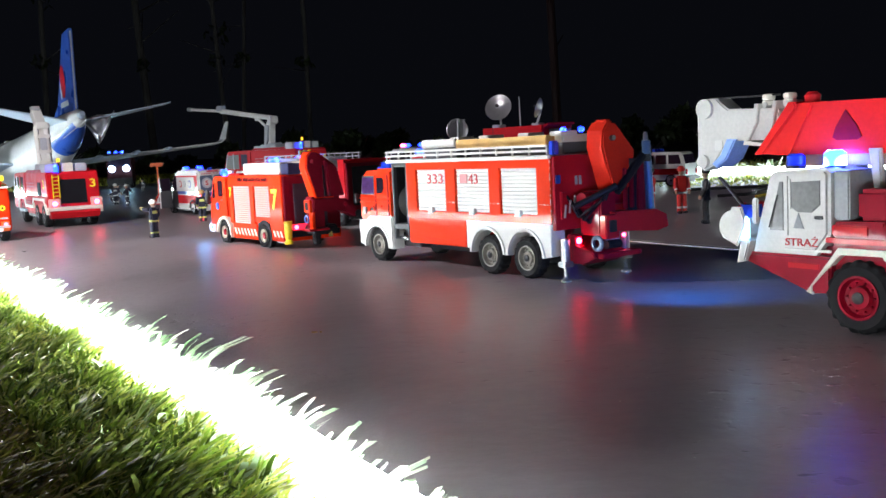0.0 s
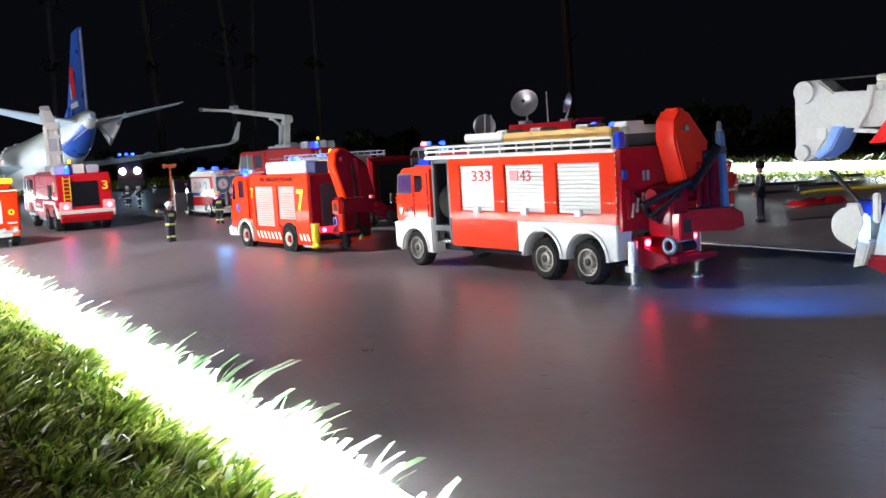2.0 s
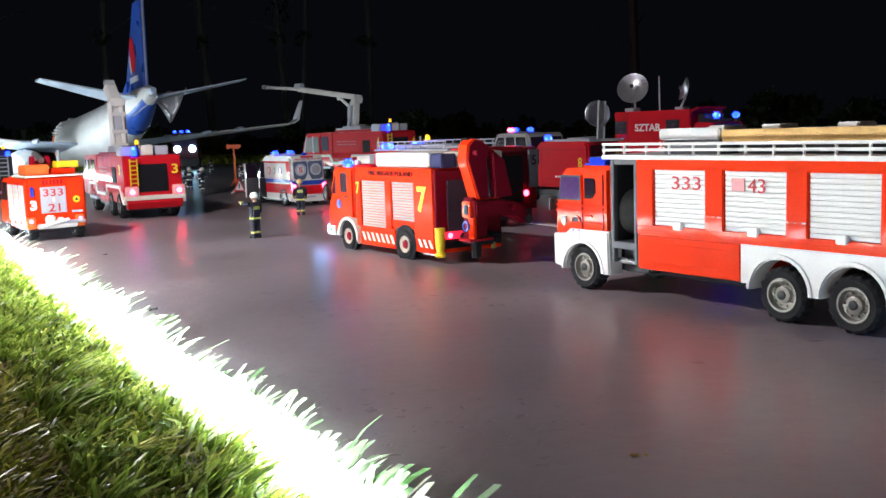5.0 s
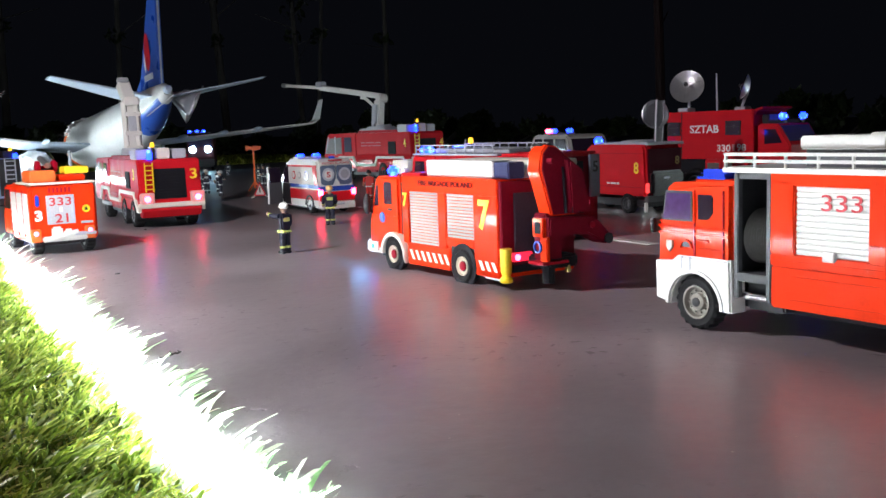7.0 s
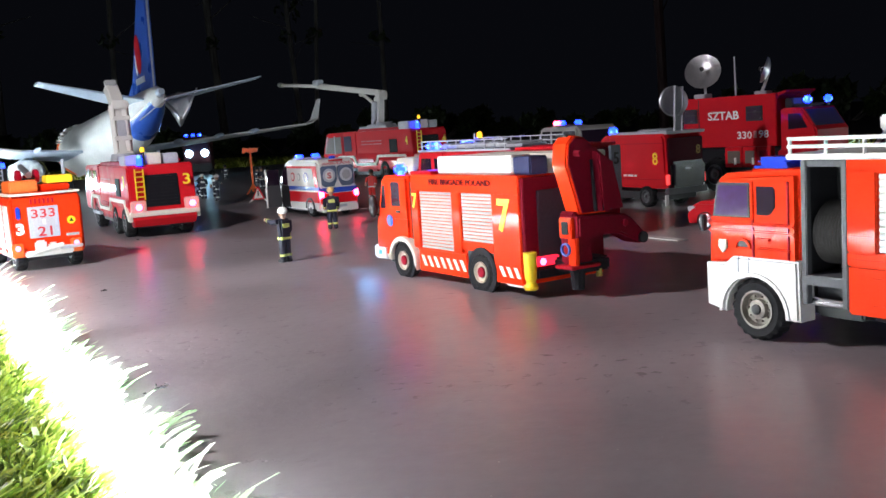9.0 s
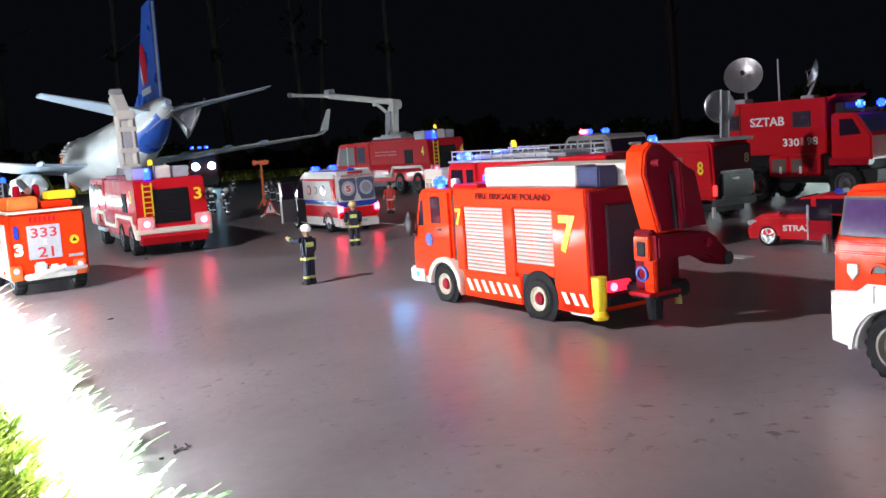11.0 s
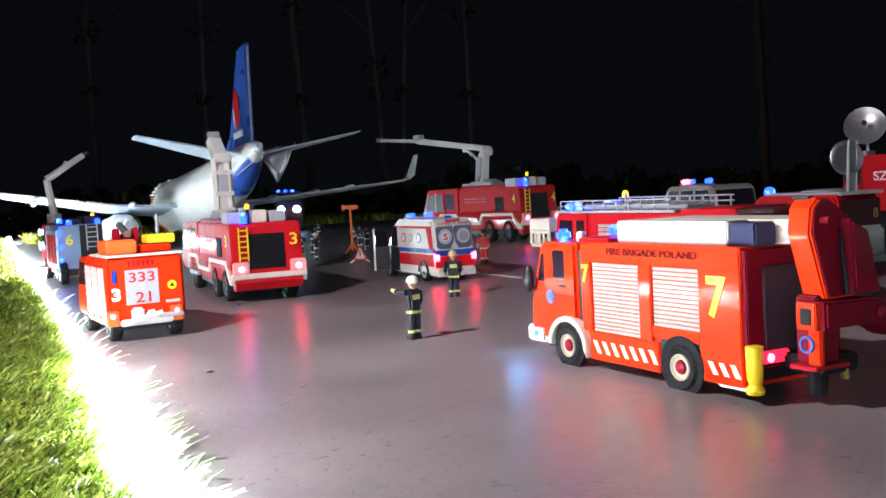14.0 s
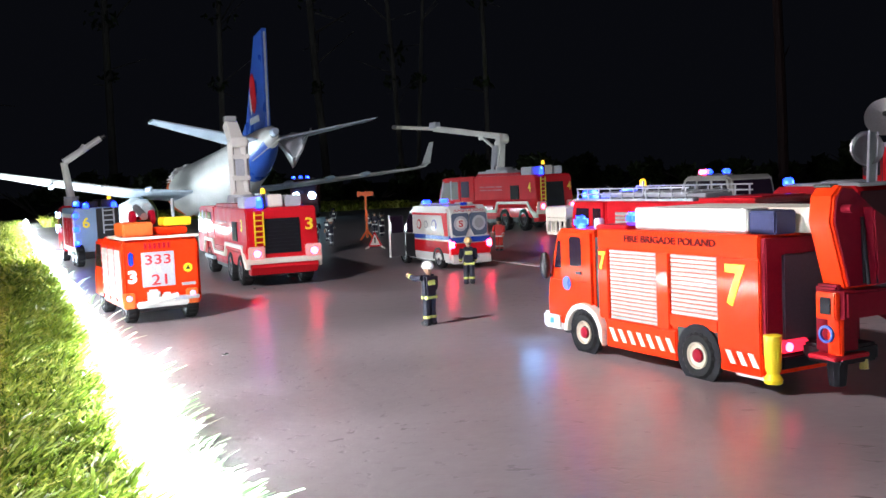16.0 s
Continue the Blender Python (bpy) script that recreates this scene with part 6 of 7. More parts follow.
# ---- red van with a dish on its roof ----
def van(x, y, yaw):
    t = thing("fire_van", "red model fire van with yellow eight and roof dish", "van", x, y, yaw, "fire vehicles")
    W = 39
    part("chassis", box(B(), 4, W - 4, -18, 92, 6, 12, 0.5), BLACK, t)
    body = part("body", prism(B(), [(-22, 15), (-23, 24), (-21, 54), (-18, 57.5), (52, 57.5), (58, 54), (72, 36), (88, 31), (95, 24), (95, 10), (80, 10), (80, 15)], 0, W, 1.8), RED, t)
    part("side_window", prism(B(), [(54, 36), (54, 51), (59, 50), (69, 36)], -0.3, 0.6, 0.1), GLASS, body)
    part("windscreen", prism(B(), [(60, 53), (73, 36.4), (72.2, 35.8), (59, 52)], 3, W - 3, 0.1), GLASS, body)
    part("side_groove", box(B(), -0.2, 0.4, -20, 50, 50, 50.6), DEEP_RED, body)
    part("side_groove", box(B(), -0.2, 0.4, -20, 50, 22, 22.6), DEEP_RED, body)
    part("door_seam", box(B(), -0.2, 0.4, 50, 50.7, 14, 54), DEEP_RED, body)
    part("rear_door", box(B(), 2, W - 2, -24, -22, 15, 54, 0.5), surface("black_satin_paint", (0.05, 0.004, 0.01), 0.5, spec=0.08), t, "dark glossy rear door")
    part("spare_cover", box(B(), 2.4, W - 2.4, -28.4, -23.2, 15.4, 36, 2.4), surface("black_gloss_plastic", (0.012, 0.01, 0.012), 0.18, spec=0.4, bump=0.0), t, "black glossy lower tail")
    part("door_handle", box(B(), 14, 20, -29.2, -28, 29.4, 31, 0.3), STEEL, t)
    lettering("8", "rear", (32, -24.2, 44), 4.4, 7, surface("dull_gold_ink", (0.25, 0.16, 0.03), 0.5), t, bold=0.02)
    for xs in (1.4, W - 1.4):
        part("tail_lamp", box(B(), xs - 1.6, xs + 1.6, -24.4, -22, 18, 26, 0.5), DIM_RED_LIT, t, "glowing red tail lamp")
    part("rear_bumper", box(B(), -0.4, W + 0.4, -26, -21, 10.6, 15.6, 0.6), DARK_GREY, t)
    part("mud_flap", box(B(), 0.6, 3.6, -21, -19.6, 2, 10, 0.2), WHITE, t)
    lettering("8", "left", (-0.15, -10.6, 38.4), 6, 9.6, INK_YELLOW, t, bold=0.02)
    bars("left", (-0.15, 20, 25), [4, 7, 3], 1.6, 1.2, INK_WHITE, t)
    for c in (2, 70):
        wheel(t, -0.2, c, 8.4, 7, DARK_GREY)
        wheel(t, W + 0.2, c, 8.4, 7, DARK_GREY, 1)
    # roof rack and dishes
    part("roof_rack", box(B(), 2, W - 2, -21, 48, 57.6, 59.4, 0.4), LIGHT_GREY, t)
    beacon(t, 8, 50, 58, BLUE_LIT, 4, 6)
    part("rear_spoiler", box(B(), 0, W, -25, -21, 57, 59.2, 0.5), LIGHT_GREY, t)
    part("dish_rest", lathe(B(), [(15, 0), (15.4, 1), (12, 1.6), (3, 0.8)], 28, Matrix.Translation((19, 8, 59.6))), LIGHT_GREY, t, "flat grey dish lying on the roof")
    m = Matrix.Translation((18.4, -13, 82)) @ Matrix.Rotation(radians(-20), 4, "Z") @ Matrix.Rotation(radians(86), 4, "X")
    d = part("dish", lathe(B(), [(11.6, 0), (11.9, 0.6), (11.2, 1.2), (6.6, -1.0), (1, -2.0)], 36, m), STEEL, t, "upright grey dish on a post")
    part("dish_post", prism(B(), [(16, 58), (24, 58), (26, 93), (18, 93)], -15.4, -14.4, 0.3, "y"), GREY, d)
    part("dish_post_rib", prism(B(), [(16, 58), (17, 58), (19, 94), (18, 94)], -16.2, -14.2, 0.2, "y"), LIGHT_GREY, d)
    part("dish_post_rib", prism(B(), [(23.4, 58), (24.2, 58), (26.4, 93), (25.6, 93)], -16.2, -14.2, 0.2, "y"), LIGHT_GREY, d)
    return t


van(0.043, 1.360, 37)


DISH_METAL = surface("brushed_dish_metal", (0.5, 0.5, 0.5), 0.32, metal=0.7, vary=0.15)

# ---- command truck with the satellite dishes ----
def dish_part(parent, c, aim, r, post, mat=CHROME, label="silver satellite dish"):
    m = Matrix.Translation(c) @ Vector(aim).to_track_quat("Z", "Y").to_matrix().to_4x4()
    prof = [(r, 0.32 * r), (r * 1.03, 0.33 * r), (r * 0.99, 0.26 * r), (r * 0.75, 0.1 * r), (r * 0.45, -0.03 * r), (r * 0.1, -0.1 * r)]
    bm = B()
    seg = 36
    rings = [[bm.verts.new(m @ Vector((q * math.cos(2 * math.pi * i / seg), q * math.sin(2 * math.pi * i / seg), h))) for i in range(seg)] for q, h in
             [(0.06 * r, 0.02 * r), (r * 0.45, 0.06 * r), (r * 0.75, 0.17 * r)] + prof]
    for a, b in zip(rings, rings[1:]):
        for i in range(seg):
            bm.faces.new((a[i], a[(i + 1) % seg], b[(i + 1) % seg], b[i]))
    bm.faces.new(rings[0])
    bm.faces.new(rings[-1][::-1])
    bmesh.ops.recalc_face_normals(bm, faces=bm.faces)
    d = part("dish", bm, mat, parent, label)
    f = m @ Vector((0, 0, 0.62 * r))
    part("feed_horn", rod(B(), f, m @ Vector((0, 0, 0.75 * r)), 0.13 * r, seg=10), BLACK, d)
    for i in range(3):
        a = 2 * math.pi * i / 3 + 0.4
        part("feed_strut", rod(B(), m @ Vector((0.85 * r * math.cos(a), 0.85 * r * math.sin(a), 0.25 * r)), f, 0.25, seg=6), STEEL, d)
    part("dish_mount", rod(B(), post, m @ Vector((0, 0, -0.08 * r)), 1.3, 0.9, seg=10), LIGHT_GREY, d)
    return d


def command_truck(x, y, yaw):
    t = thing("command_truck", "dark red model command truck with satellite dishes on the roof", "truck", x, y, yaw, "fire vehicles")
    W = 50
    X = -W
    part("chassis", box(B(), X + 5, -5, -26, 108, 16, 26, 0.5), BLACK, t)
    part("body", box(B(), X, 0, -30, 69, 39.6, 84, 0.8), RED, t)
    for y0, y1 in ((39, 56), (-29, -13)):
        part("window_frame", box(B(), -0.6, 0.6, y0, y1, 61.5, 74.5, 0.3), BLACK, t)
        part("window", box(B(), -0.2, 0.9, y0 + 1.6, y1 - 1.6, 63, 73, 0.2), surface("dull_dark_glass", (0.05, 0.04, 0.05), 0.25), t)
        part("window_bar", box(B(), 0, 1.1, y0 + 1.6, y1 - 1.6, 68.6, 69.6), BLACK, t)
    part("body_seam", box(B(), -0.2, 0.3, -12, -11.2, 41, 83), BLACK, t)
    lettering("SZTAB", "right", (0.15, 15, 67.4), 33, 7.4, INK_WHITE, t, bold=0.02)
    lettering("330", "right", (0.15, 37.2, 49.6), 15, 6.4, INK_WHITE, t, bold=0.015)
    lettering("98", "right", (0.15, 56.6, 50.2), 10, 6.4, INK_WHITE, t, bold=0.015)
    part("crest_mark", box(B(), 0, 0.3, 46.4, 49.6, 47, 53), surface("pale_red_ink", (0.6, 0.25, 0.25), 0.5), t)
    cab = part("cab", prism(B(), [(72, 34), (72, 69), (75, 71), (93, 70.4), (103, 56), (106, 52), (106, 34)], X + 1, -1, 1.4), RED, t)
    part("side_window", prism(B(), [(80, 53), (80, 66), (91, 66), (98, 54)], -1.4, -0.6, 0.1), GLASS, cab)
    part("windscreen", prism(B(), [(94.6, 69), (104, 55.4), (103, 54.8), (93.6, 68)], X + 4, -4, 0.1), CLEAR, cab)
    part("roof_wedge", prism(B(), [(68, 84), (76, 86), (77, 84.4), (71, 82), (69, 79)], X + 3, -3, 0.4), DEEP_RED, t)
    for y0, y1 in ((15.5, 33.6), (34, 48.4), (48.8, 63)):
        part("locker", box(B(), X + 2, -0.4, y0, y1, 21.6, 39.4, 0.5), RED, t)
        if y0 < 48:
            part("locker_plate", box(B(), -0.6, 0.2, y0 + 3, y1 - 2, 25, 36, 0.3), surface("dull_locker_plate", (0.16, 0.13, 0.11), 0.4, metal=0.4), t)
            part("locker_mark", box(B(), 0, 0.5, y0 + 10, y0 + 12.4, 24, 30, 0.2), WHITE, t)
        else:
            part("locker_frame", box(B(), -0.6, 0.2, y0 + 3, y1 - 3, 25, 36, 0.3), CRIMSON, t)
    for c in (-27, 3.5, 84):
        wheel(t, -0.4, c, 15, 9, DARK_GREY, 1)
        wheel(t, X + 0.4, c, 15, 9, DARK_GREY, -1)
    for xs in (-12, X + 12):
        part("lamp_bracket", box(B(), xs - 3, xs + 3, 73, 94, 71, 74, 0.6), BLACK, t)
    # Black block added for the shaded opening below the roof wedge.
    part("wedge_shade_block", box(B(), X + 12, -8, 72, 80, 71, 79, 0.8), BLACK, t)
    part("wing", box(B(), -9, 0, 70, 104, 30, 36, 0.8), DEEP_RED, t)
    part("underbody", box(B(), X + 8, -6, -29, 102, 20, 39.4, 0.6), MATT_BLACK, t)
    for xs in (-10, X + 10):
        part("beacon", box(B(), xs - 4, xs + 4, 90, 95, 74, 80, 1.6), BLUE_LIT, t, "lit blue beacon")
    dish_part(t, (-24, -24, 107), (0.80, 0.45, 0.35), 16, (-24, -22, 84), DISH_METAL)
    dish_part(t, (-24, 46, 104), (0.5, -0.82, 0.32), 11.5, (-24, 38, 85), DISH_METAL, label="small silver satellite dish")
    part("dish_base", box(B(), -28, -16, -30, -18, 84, 88, 0.6), LIGHT_GREY, t)
    part("dish_base", box(B(), -29, -19, 34, 46, 84, 87, 0.6), LIGHT_GREY, t)
    part("antenna", rod(B(), (-24, 11, 84), (-24, 10.3, 119.5), 0.8, 0.6), LIGHT_GREY, t, "thin white antenna")
    return t


command_truck(0.107, 1.484, -135)


# ---- small red car ----
def red_car(x, y, yaw):
    t = thing("red_car", "small red model fire service car with silver wheels", "car", x, y, yaw, "cars")
    W = 34
    body = part("body", prism(B(), [(-66, 4), (-68, 12), (-66, 17), (-60, 18.4), (4, 18), (11, 14), (13, 9), (12, 4)], 0, W, 2.0), RED, t)
    top = part("cabin", prism(B(), [(-62, 17), (-50, 26.5), (-44, 28), (-24, 28), (-18, 26.6), (-2, 17.5)], 2.5, W - 2.5, 1.8), RED, t)
    for x0, x1 in ((2.0, 3.4), (W - 3.4, W - 2.0)):
        part("side_window", prism(B(), [(-4, 18.6), (-17, 26), (-24, 26.4), (-24, 18.6)], x0, x1, 0.2), GLASS, top)
        part("side_window", prism(B(), [(-27, 18.6), (-27, 26.4), (-42, 26.4), (-54, 18.6)], x0, x1, 0.2), GLASS, top)
    part("windscreen", prism(B(), [(-17, 27.2), (-1.6, 18.4), (-2.6, 18), (-18, 26.6)], 5, W - 5, 0.1), GLASS, top)
    door = part("open_door", box(B(), -9.6, -8.8, -40, -27, 5, 16, 0.4), DEEP_RED, t, "open rear door")
    part("door_glass", box(B(), -9.5, -9.0, -39, -28, 16, 23.4, 0.2), GLASS, door)
    part("door_frame", box(B(), -9.8, -8.7, -27.8, -26.6, 5, 24.2, 0.3), LIGHT_GREY, door)
    part("door_frame", box(B(), -9.8, -8.7, -40.4, -39.4, 5, 24.2, 0.3), BLACK, door)
    # Thin black sheet in place of the shaded interior behind the door.
    part("doorway", box(B(), -0.25, 0.4, -44, -27, 5, 17.4), MATT_BLACK, body)
    part("door_seam", box(B(), -0.2, 0.3, -8, -7.5, 5, 17.5), DEEP_RED, body)
    part("door_seam", box(B(), -0.2, 0.3, -26, -25.5, 5, 17.5), DEEP_RED, body)
    part("headlamp", box(B(), 1, 7, 7, 12.6, 11.6, 14.6, 0.6), LIGHT_GREY, t)
    part("headlamp", box(B(), W - 7, W - 1, 7, 12.6, 11.6, 14.6, 0.6), LIGHT_GREY, t)
    part("mirror", box(B(), -3, 0, -9, -7, 17.6, 20, 0.5), RED, t)
    lettering("STRAŻ", "left", (-0.15, -17, 11), 16, 4.4, INK_WHITE, t, bold=0.02)
    for c in (0, -52):
        wheel(t, -0.3, c, 6, 5, CHROME, -1, "car")
        wheel(t, W + 0.3, c, 6, 5, CHROME, 1, "car")
    part("beacon", box(B(), 12, 22, -38, -33, 28, 31, 0.8), BLUE_PLASTIC, t)
    return t


red_car(0.068, 1.190, 55)


# ---- mobile crane ----
def mobile_crane(x, y, yaw):
    t = thing("mobile_crane", "red and white model mobile crane with a white cab", "crane", x, y, yaw, "fire vehicles")
    W = 52
    BOOM_RED = surface("bright_boom_red_paint", (0.8, 0.02, 0.018), 0.35, coat=0.2, spec=0.1, vary=0.06)
    part("chassis", box(B(), 3, W - 3, -130, 20, 12, 27, 1.0), CRIMSON, t)
    nose = prism(B(), [(44, 21), (41, 24), (10, 24), (10, 12), (17, 11.4)], 0, W, 0.8)
    part("nose", nose, CRIMSON, t)
    part("nose_recess", box(B(), -0.2, 0.6, 14, 26, 19.5, 21.5, 0.2), RED, t)
    part("deck", prism(B(), [(10, 25), (9, 35.6), (-8, 36), (-8, 35), (-120, 35), (-120, 26)], 1, W - 1, 0.8), CRIMSON, t)
    part("deck_trim", box(B(), 0.2, 4, -120, 12, 28.6, 30.4, 0.3), RED, t)
    part("deck_panel", box(B(), 0.6, 3, -3, 10, 31, 34.6, 0.4), RED, t)
    # arch trim round the wheel
    part("arch_trim", prism(B(), [(19, 12), (16.6, 11.2), (16.6, 14), (6.4, 25), (-8, 25.2), (-16, 14), (-18, 14), (-9, 27.2), (7.2, 27.2)], -0.4, 5, 0.3), CREAM, t)
    # cab
    cab = part("cab", prism(B(), [(40.5, 24), (38.4, 33), (33.4, 50.4), (31.5, 52), (12, 53), (10.4, 51.5), (10.4, 31), (16, 24)], 0, 25, 1.2), OFF_WHITE, t)
    part("side_window", prism(B(), [(24.4, 40), (24.4, 48.4), (13.4, 49), (13.4, 41), (16.5, 38.4), (22, 38.4)], -0.25, 0.6, 0.2), CAB_GLASS, cab)
    part("quarter_window", prism(B(), [(33, 32), (29, 48.6), (27.4, 48.6), (27.4, 32)], -0.25, 0.6, 0.2), CAB_GLASS, cab)
    part("door_frame", prism(B(), [(26.4, 30.4), (26.4, 50.4), (25.6, 50.4), (25.6, 30.4)], -0.5, 0.6, 0.1), OFF_WHITE, cab)
    part("seat_back", box(B(), 8, 16, 14, 20, 36, 45, 1), GREY, cab)
    part("windscreen", prism(B(), [(38.6, 33.4), (33.8, 49.6), (33.2, 49.2), (38, 33)], 2, 23, 0.1), CAB_GLASS, cab)
    part("door_handle", box(B(), -0.5, 0.4, 12.4, 15.6, 36.2, 37.4, 0.2), BLACK, cab)
    part("door_emblem", prism(B(), [(23.6, 33), (19.6, 33), (21.6, 38.2)], -0.25, 0.3), GREY, cab, "grey triangle emblem")
    part("wiper", rod(B(), (-0.4, 33, 33), (-0.4, 29.6, 44), 0.3, seg=6), BLACK, cab)
    part("mirror", box(B(), -2.0, -0.6, 36.5, 39, 34, 43, 0.5), OFF_WHITE, cab)
    part("window_frame", prism(B(), [(25.2, 39.4), (25.2, 49.4), (24.4, 49.4), (24.4, 39.4)], -0.45, 0.5, 0.1), WHITE, cab)
    part("door_sill", box(B(), -0.5, 0.6, 9.8, 27, 25.4, 26.2, 0.1), WHITE, cab)
    lettering("STRAŻ", "left", (-0.15, 20.6, 28.8), 12.4, 3.4, INK_RED, cab, bold=0.01)
    # winch drum, cable and lamp in front of the cab
    part("winch_drum", rod(B(), (-3, 46.5, 33), (6, 46.5, 33), 5.6, seg=20), OFF_WHITE, t, "white winch drum lit blue")
    part("drum_bracket", prism(B(), [(50, 29), (44, 26), (40, 34), (42, 40), (46, 40)], -4, -2.6, 0.4), OFF_WHITE, t)
    part("drum_bracket", prism(B(), [(45.6, 20), (42, 21), (40, 28), (44, 29)], -2, 4, 0.5), OFF_WHITE, t)
    part("hook_block", box(B(), -1, 5, 38, 46, 36, 40.5, 1.0), BLUE_PLASTIC, t)
    part("cable", rod(B(), (2, 45, 39.5), (2, 55.6, 50), 0.7), BLACK, t)
    part("work_lamp", box(B(), -3.6, -1.6, 39.4, 43.6, 28.4, 36.6, 0.8), glow("lit_pale_blue_lens", (0.3, 0.6, 1.0), 7.0), t, "lit blue-white lamp")
    # superstructure
    part("machine_house", box(B(), 26, 48, -60, 4, 36, 52, 1.4), CRIMSON, t)
    part("engine_cover", box(B(), 2, 24, -60, 2, 36, 46, 1.4), CRIMSON, t)
    part("cab_rear_panel", box(B(), 2, 24, 4.4, 10.2, 36, 52, 0.6), GREY, t)
    boom = part("boom", prism(B(), [(51, 58), (48.5, 58), (34, 74.4), (30, 74.8), (-150, 73), (-150, 56.4), (40, 57)], 15, 33, 0.8), BOOM_RED, t, "long red boom")
    part("boom_rib", prism(B(), [(50, 57.4), (46, 57.4), (32, 73.6), (33, 75.4), (35.6, 75.4)], 14.2, 33.8, 0.5), BOOM_RED, boom)
    part("boom_rib", prism(B(), [(36, 57.2), (34.6, 57.2), (26, 73.6), (27, 75)], 14.4, 33.6, 0.4), BOOM_RED, boom)
    part("boom_emblem", prism(B(), [(13.8, 71.6), (17.4, 66), (18.6, 62.6), (17, 61.6), (9.6, 61.6), (8, 62.6), (9.4, 66)], 14.6, 15.2, 0.1), CRIMSON, boom, "dark teardrop emblem")
    part("boom_cap", lathe(B(), [(2.6, 0), (2.8, 2.4), (1.6, 3.6)], 16, Matrix.Translation((20, 29.5, 75))), RED, boom)
    jib = part("jib_head", prism(B(), [(66, 62.6), (73, 53.6), (78, 51.4), (81, 53.6), (81, 74.6), (78, 79), (71.5, 79), (66, 74.6), (44, 73.8), (40, 62.8), (54, 62.4)], 20, 29, 0.6), OFF_WHITE, t, "white jib head")
    part("jib_rib", prism(B(), [(58.5, 61), (46.5, 60), (46.5, 61), (56, 62.4), (52, 69), (51.2, 75.8), (53, 75.8), (54, 69)], 18.6, 30.4, 0.3), OFF_WHITE, jib)
    part("jib_rib", prism(B(), [(47.8, 60), (46.2, 60), (43.4, 76.4), (45, 76.4)], 18.6, 30.4, 0.3), OFF_WHITE, jib)
    # Blue light on the jib's underside, painted as the gusset's colour.
    part("jib_gusset", prism(B(), [(66.4, 63.4), (62, 63.2), (66.5, 55.6), (71.6, 52.6), (73.4, 54.2), (69.4, 57.4)], 19.2, 29.8, 0.5), surface("blue_lit_tone", (0.25, 0.42, 0.85), 0.4), jib, "underside gusset coloured as if lit blue")
    part("label_plate", box(B(), 19.7, 20.2, 68.6, 72.2, 59.2, 63, 0.1), WHITE, jib)
    part("sheave", rod(B(), (18.6, 76.4, 75.2), (30.4, 76.4, 75.2), 3.8, seg=20), OFF_WHITE, jib)
    part("sheave", rod(B(), (18.6, 77.6, 55), (30.4, 77.6, 55), 2.6, seg=20), OFF_WHITE, jib)
    for yy in (49.4, 40.4):
        part("guide_roller", lathe(B(), [(2.1, 0), (2.3, 0.4), (2.3, 1.6), (1.9, 1.9), (2.3, 2.3), (2.3, 3.6), (1.6, 4.1)], 18, Matrix.Translation((22.5, yy, 75.0))), CREAM, jib)
        part("roller_rod", rod(B(), (20, yy, 75.2), (29, yy, 75.2), 1.1, seg=10), OFF_WHITE, jib)
    part("hoist_rope", rod(B(), (22, 75, 79.0), (22, 44, 78.6), 0.35, seg=6), BLACK, jib)
    part("boom_post", prism(B(), [(4.6, 58.6), (0.4, 58.6), (-0.6, 44), (2.4, 43.4)], 12.6, 15, 0.6), OFF_WHITE, t)
    part("underboom_frame", box(B(), 17, 31, -20, 34, 53, 57.2, 0.5), surface("dull_amber_plastic", (0.45, 0.24, 0.04), 0.45), t, "yellow frame under the boom")
    for yy in (29.5, 14.5):
        part("beacon_base", rod(B(), (10, yy, 52.4), (10, yy, 53.6), 3.4), BLACK, t)
    part("beacon", lathe(B(), [(3.2, 0), (3.2, 3.4), (2.2, 4.2)], 16, Matrix.Translation((10, 29.5, 53.4))), BLUE_PLASTIC, t, "dark blue beacon")
    part("beacon", lathe(B(), [(3.6, 0), (3.6, 4), (2.4, 5)], 16, Matrix.Translation((10, 14.5, 53.4))), STRONG_BLUE_LIT, t, "lit blue beacon")
    for c in (0, -40, -74, -100):
        wheel(t, -1.0, c, 11.6, 9, CRIMSON, -1, "truck", "dark red rim")
        wheel(t, W + 1.0, c, 11.6, 9, CRIMSON, 1, "truck")
    return t


mobile_crane(0.243, 0.636, 40)


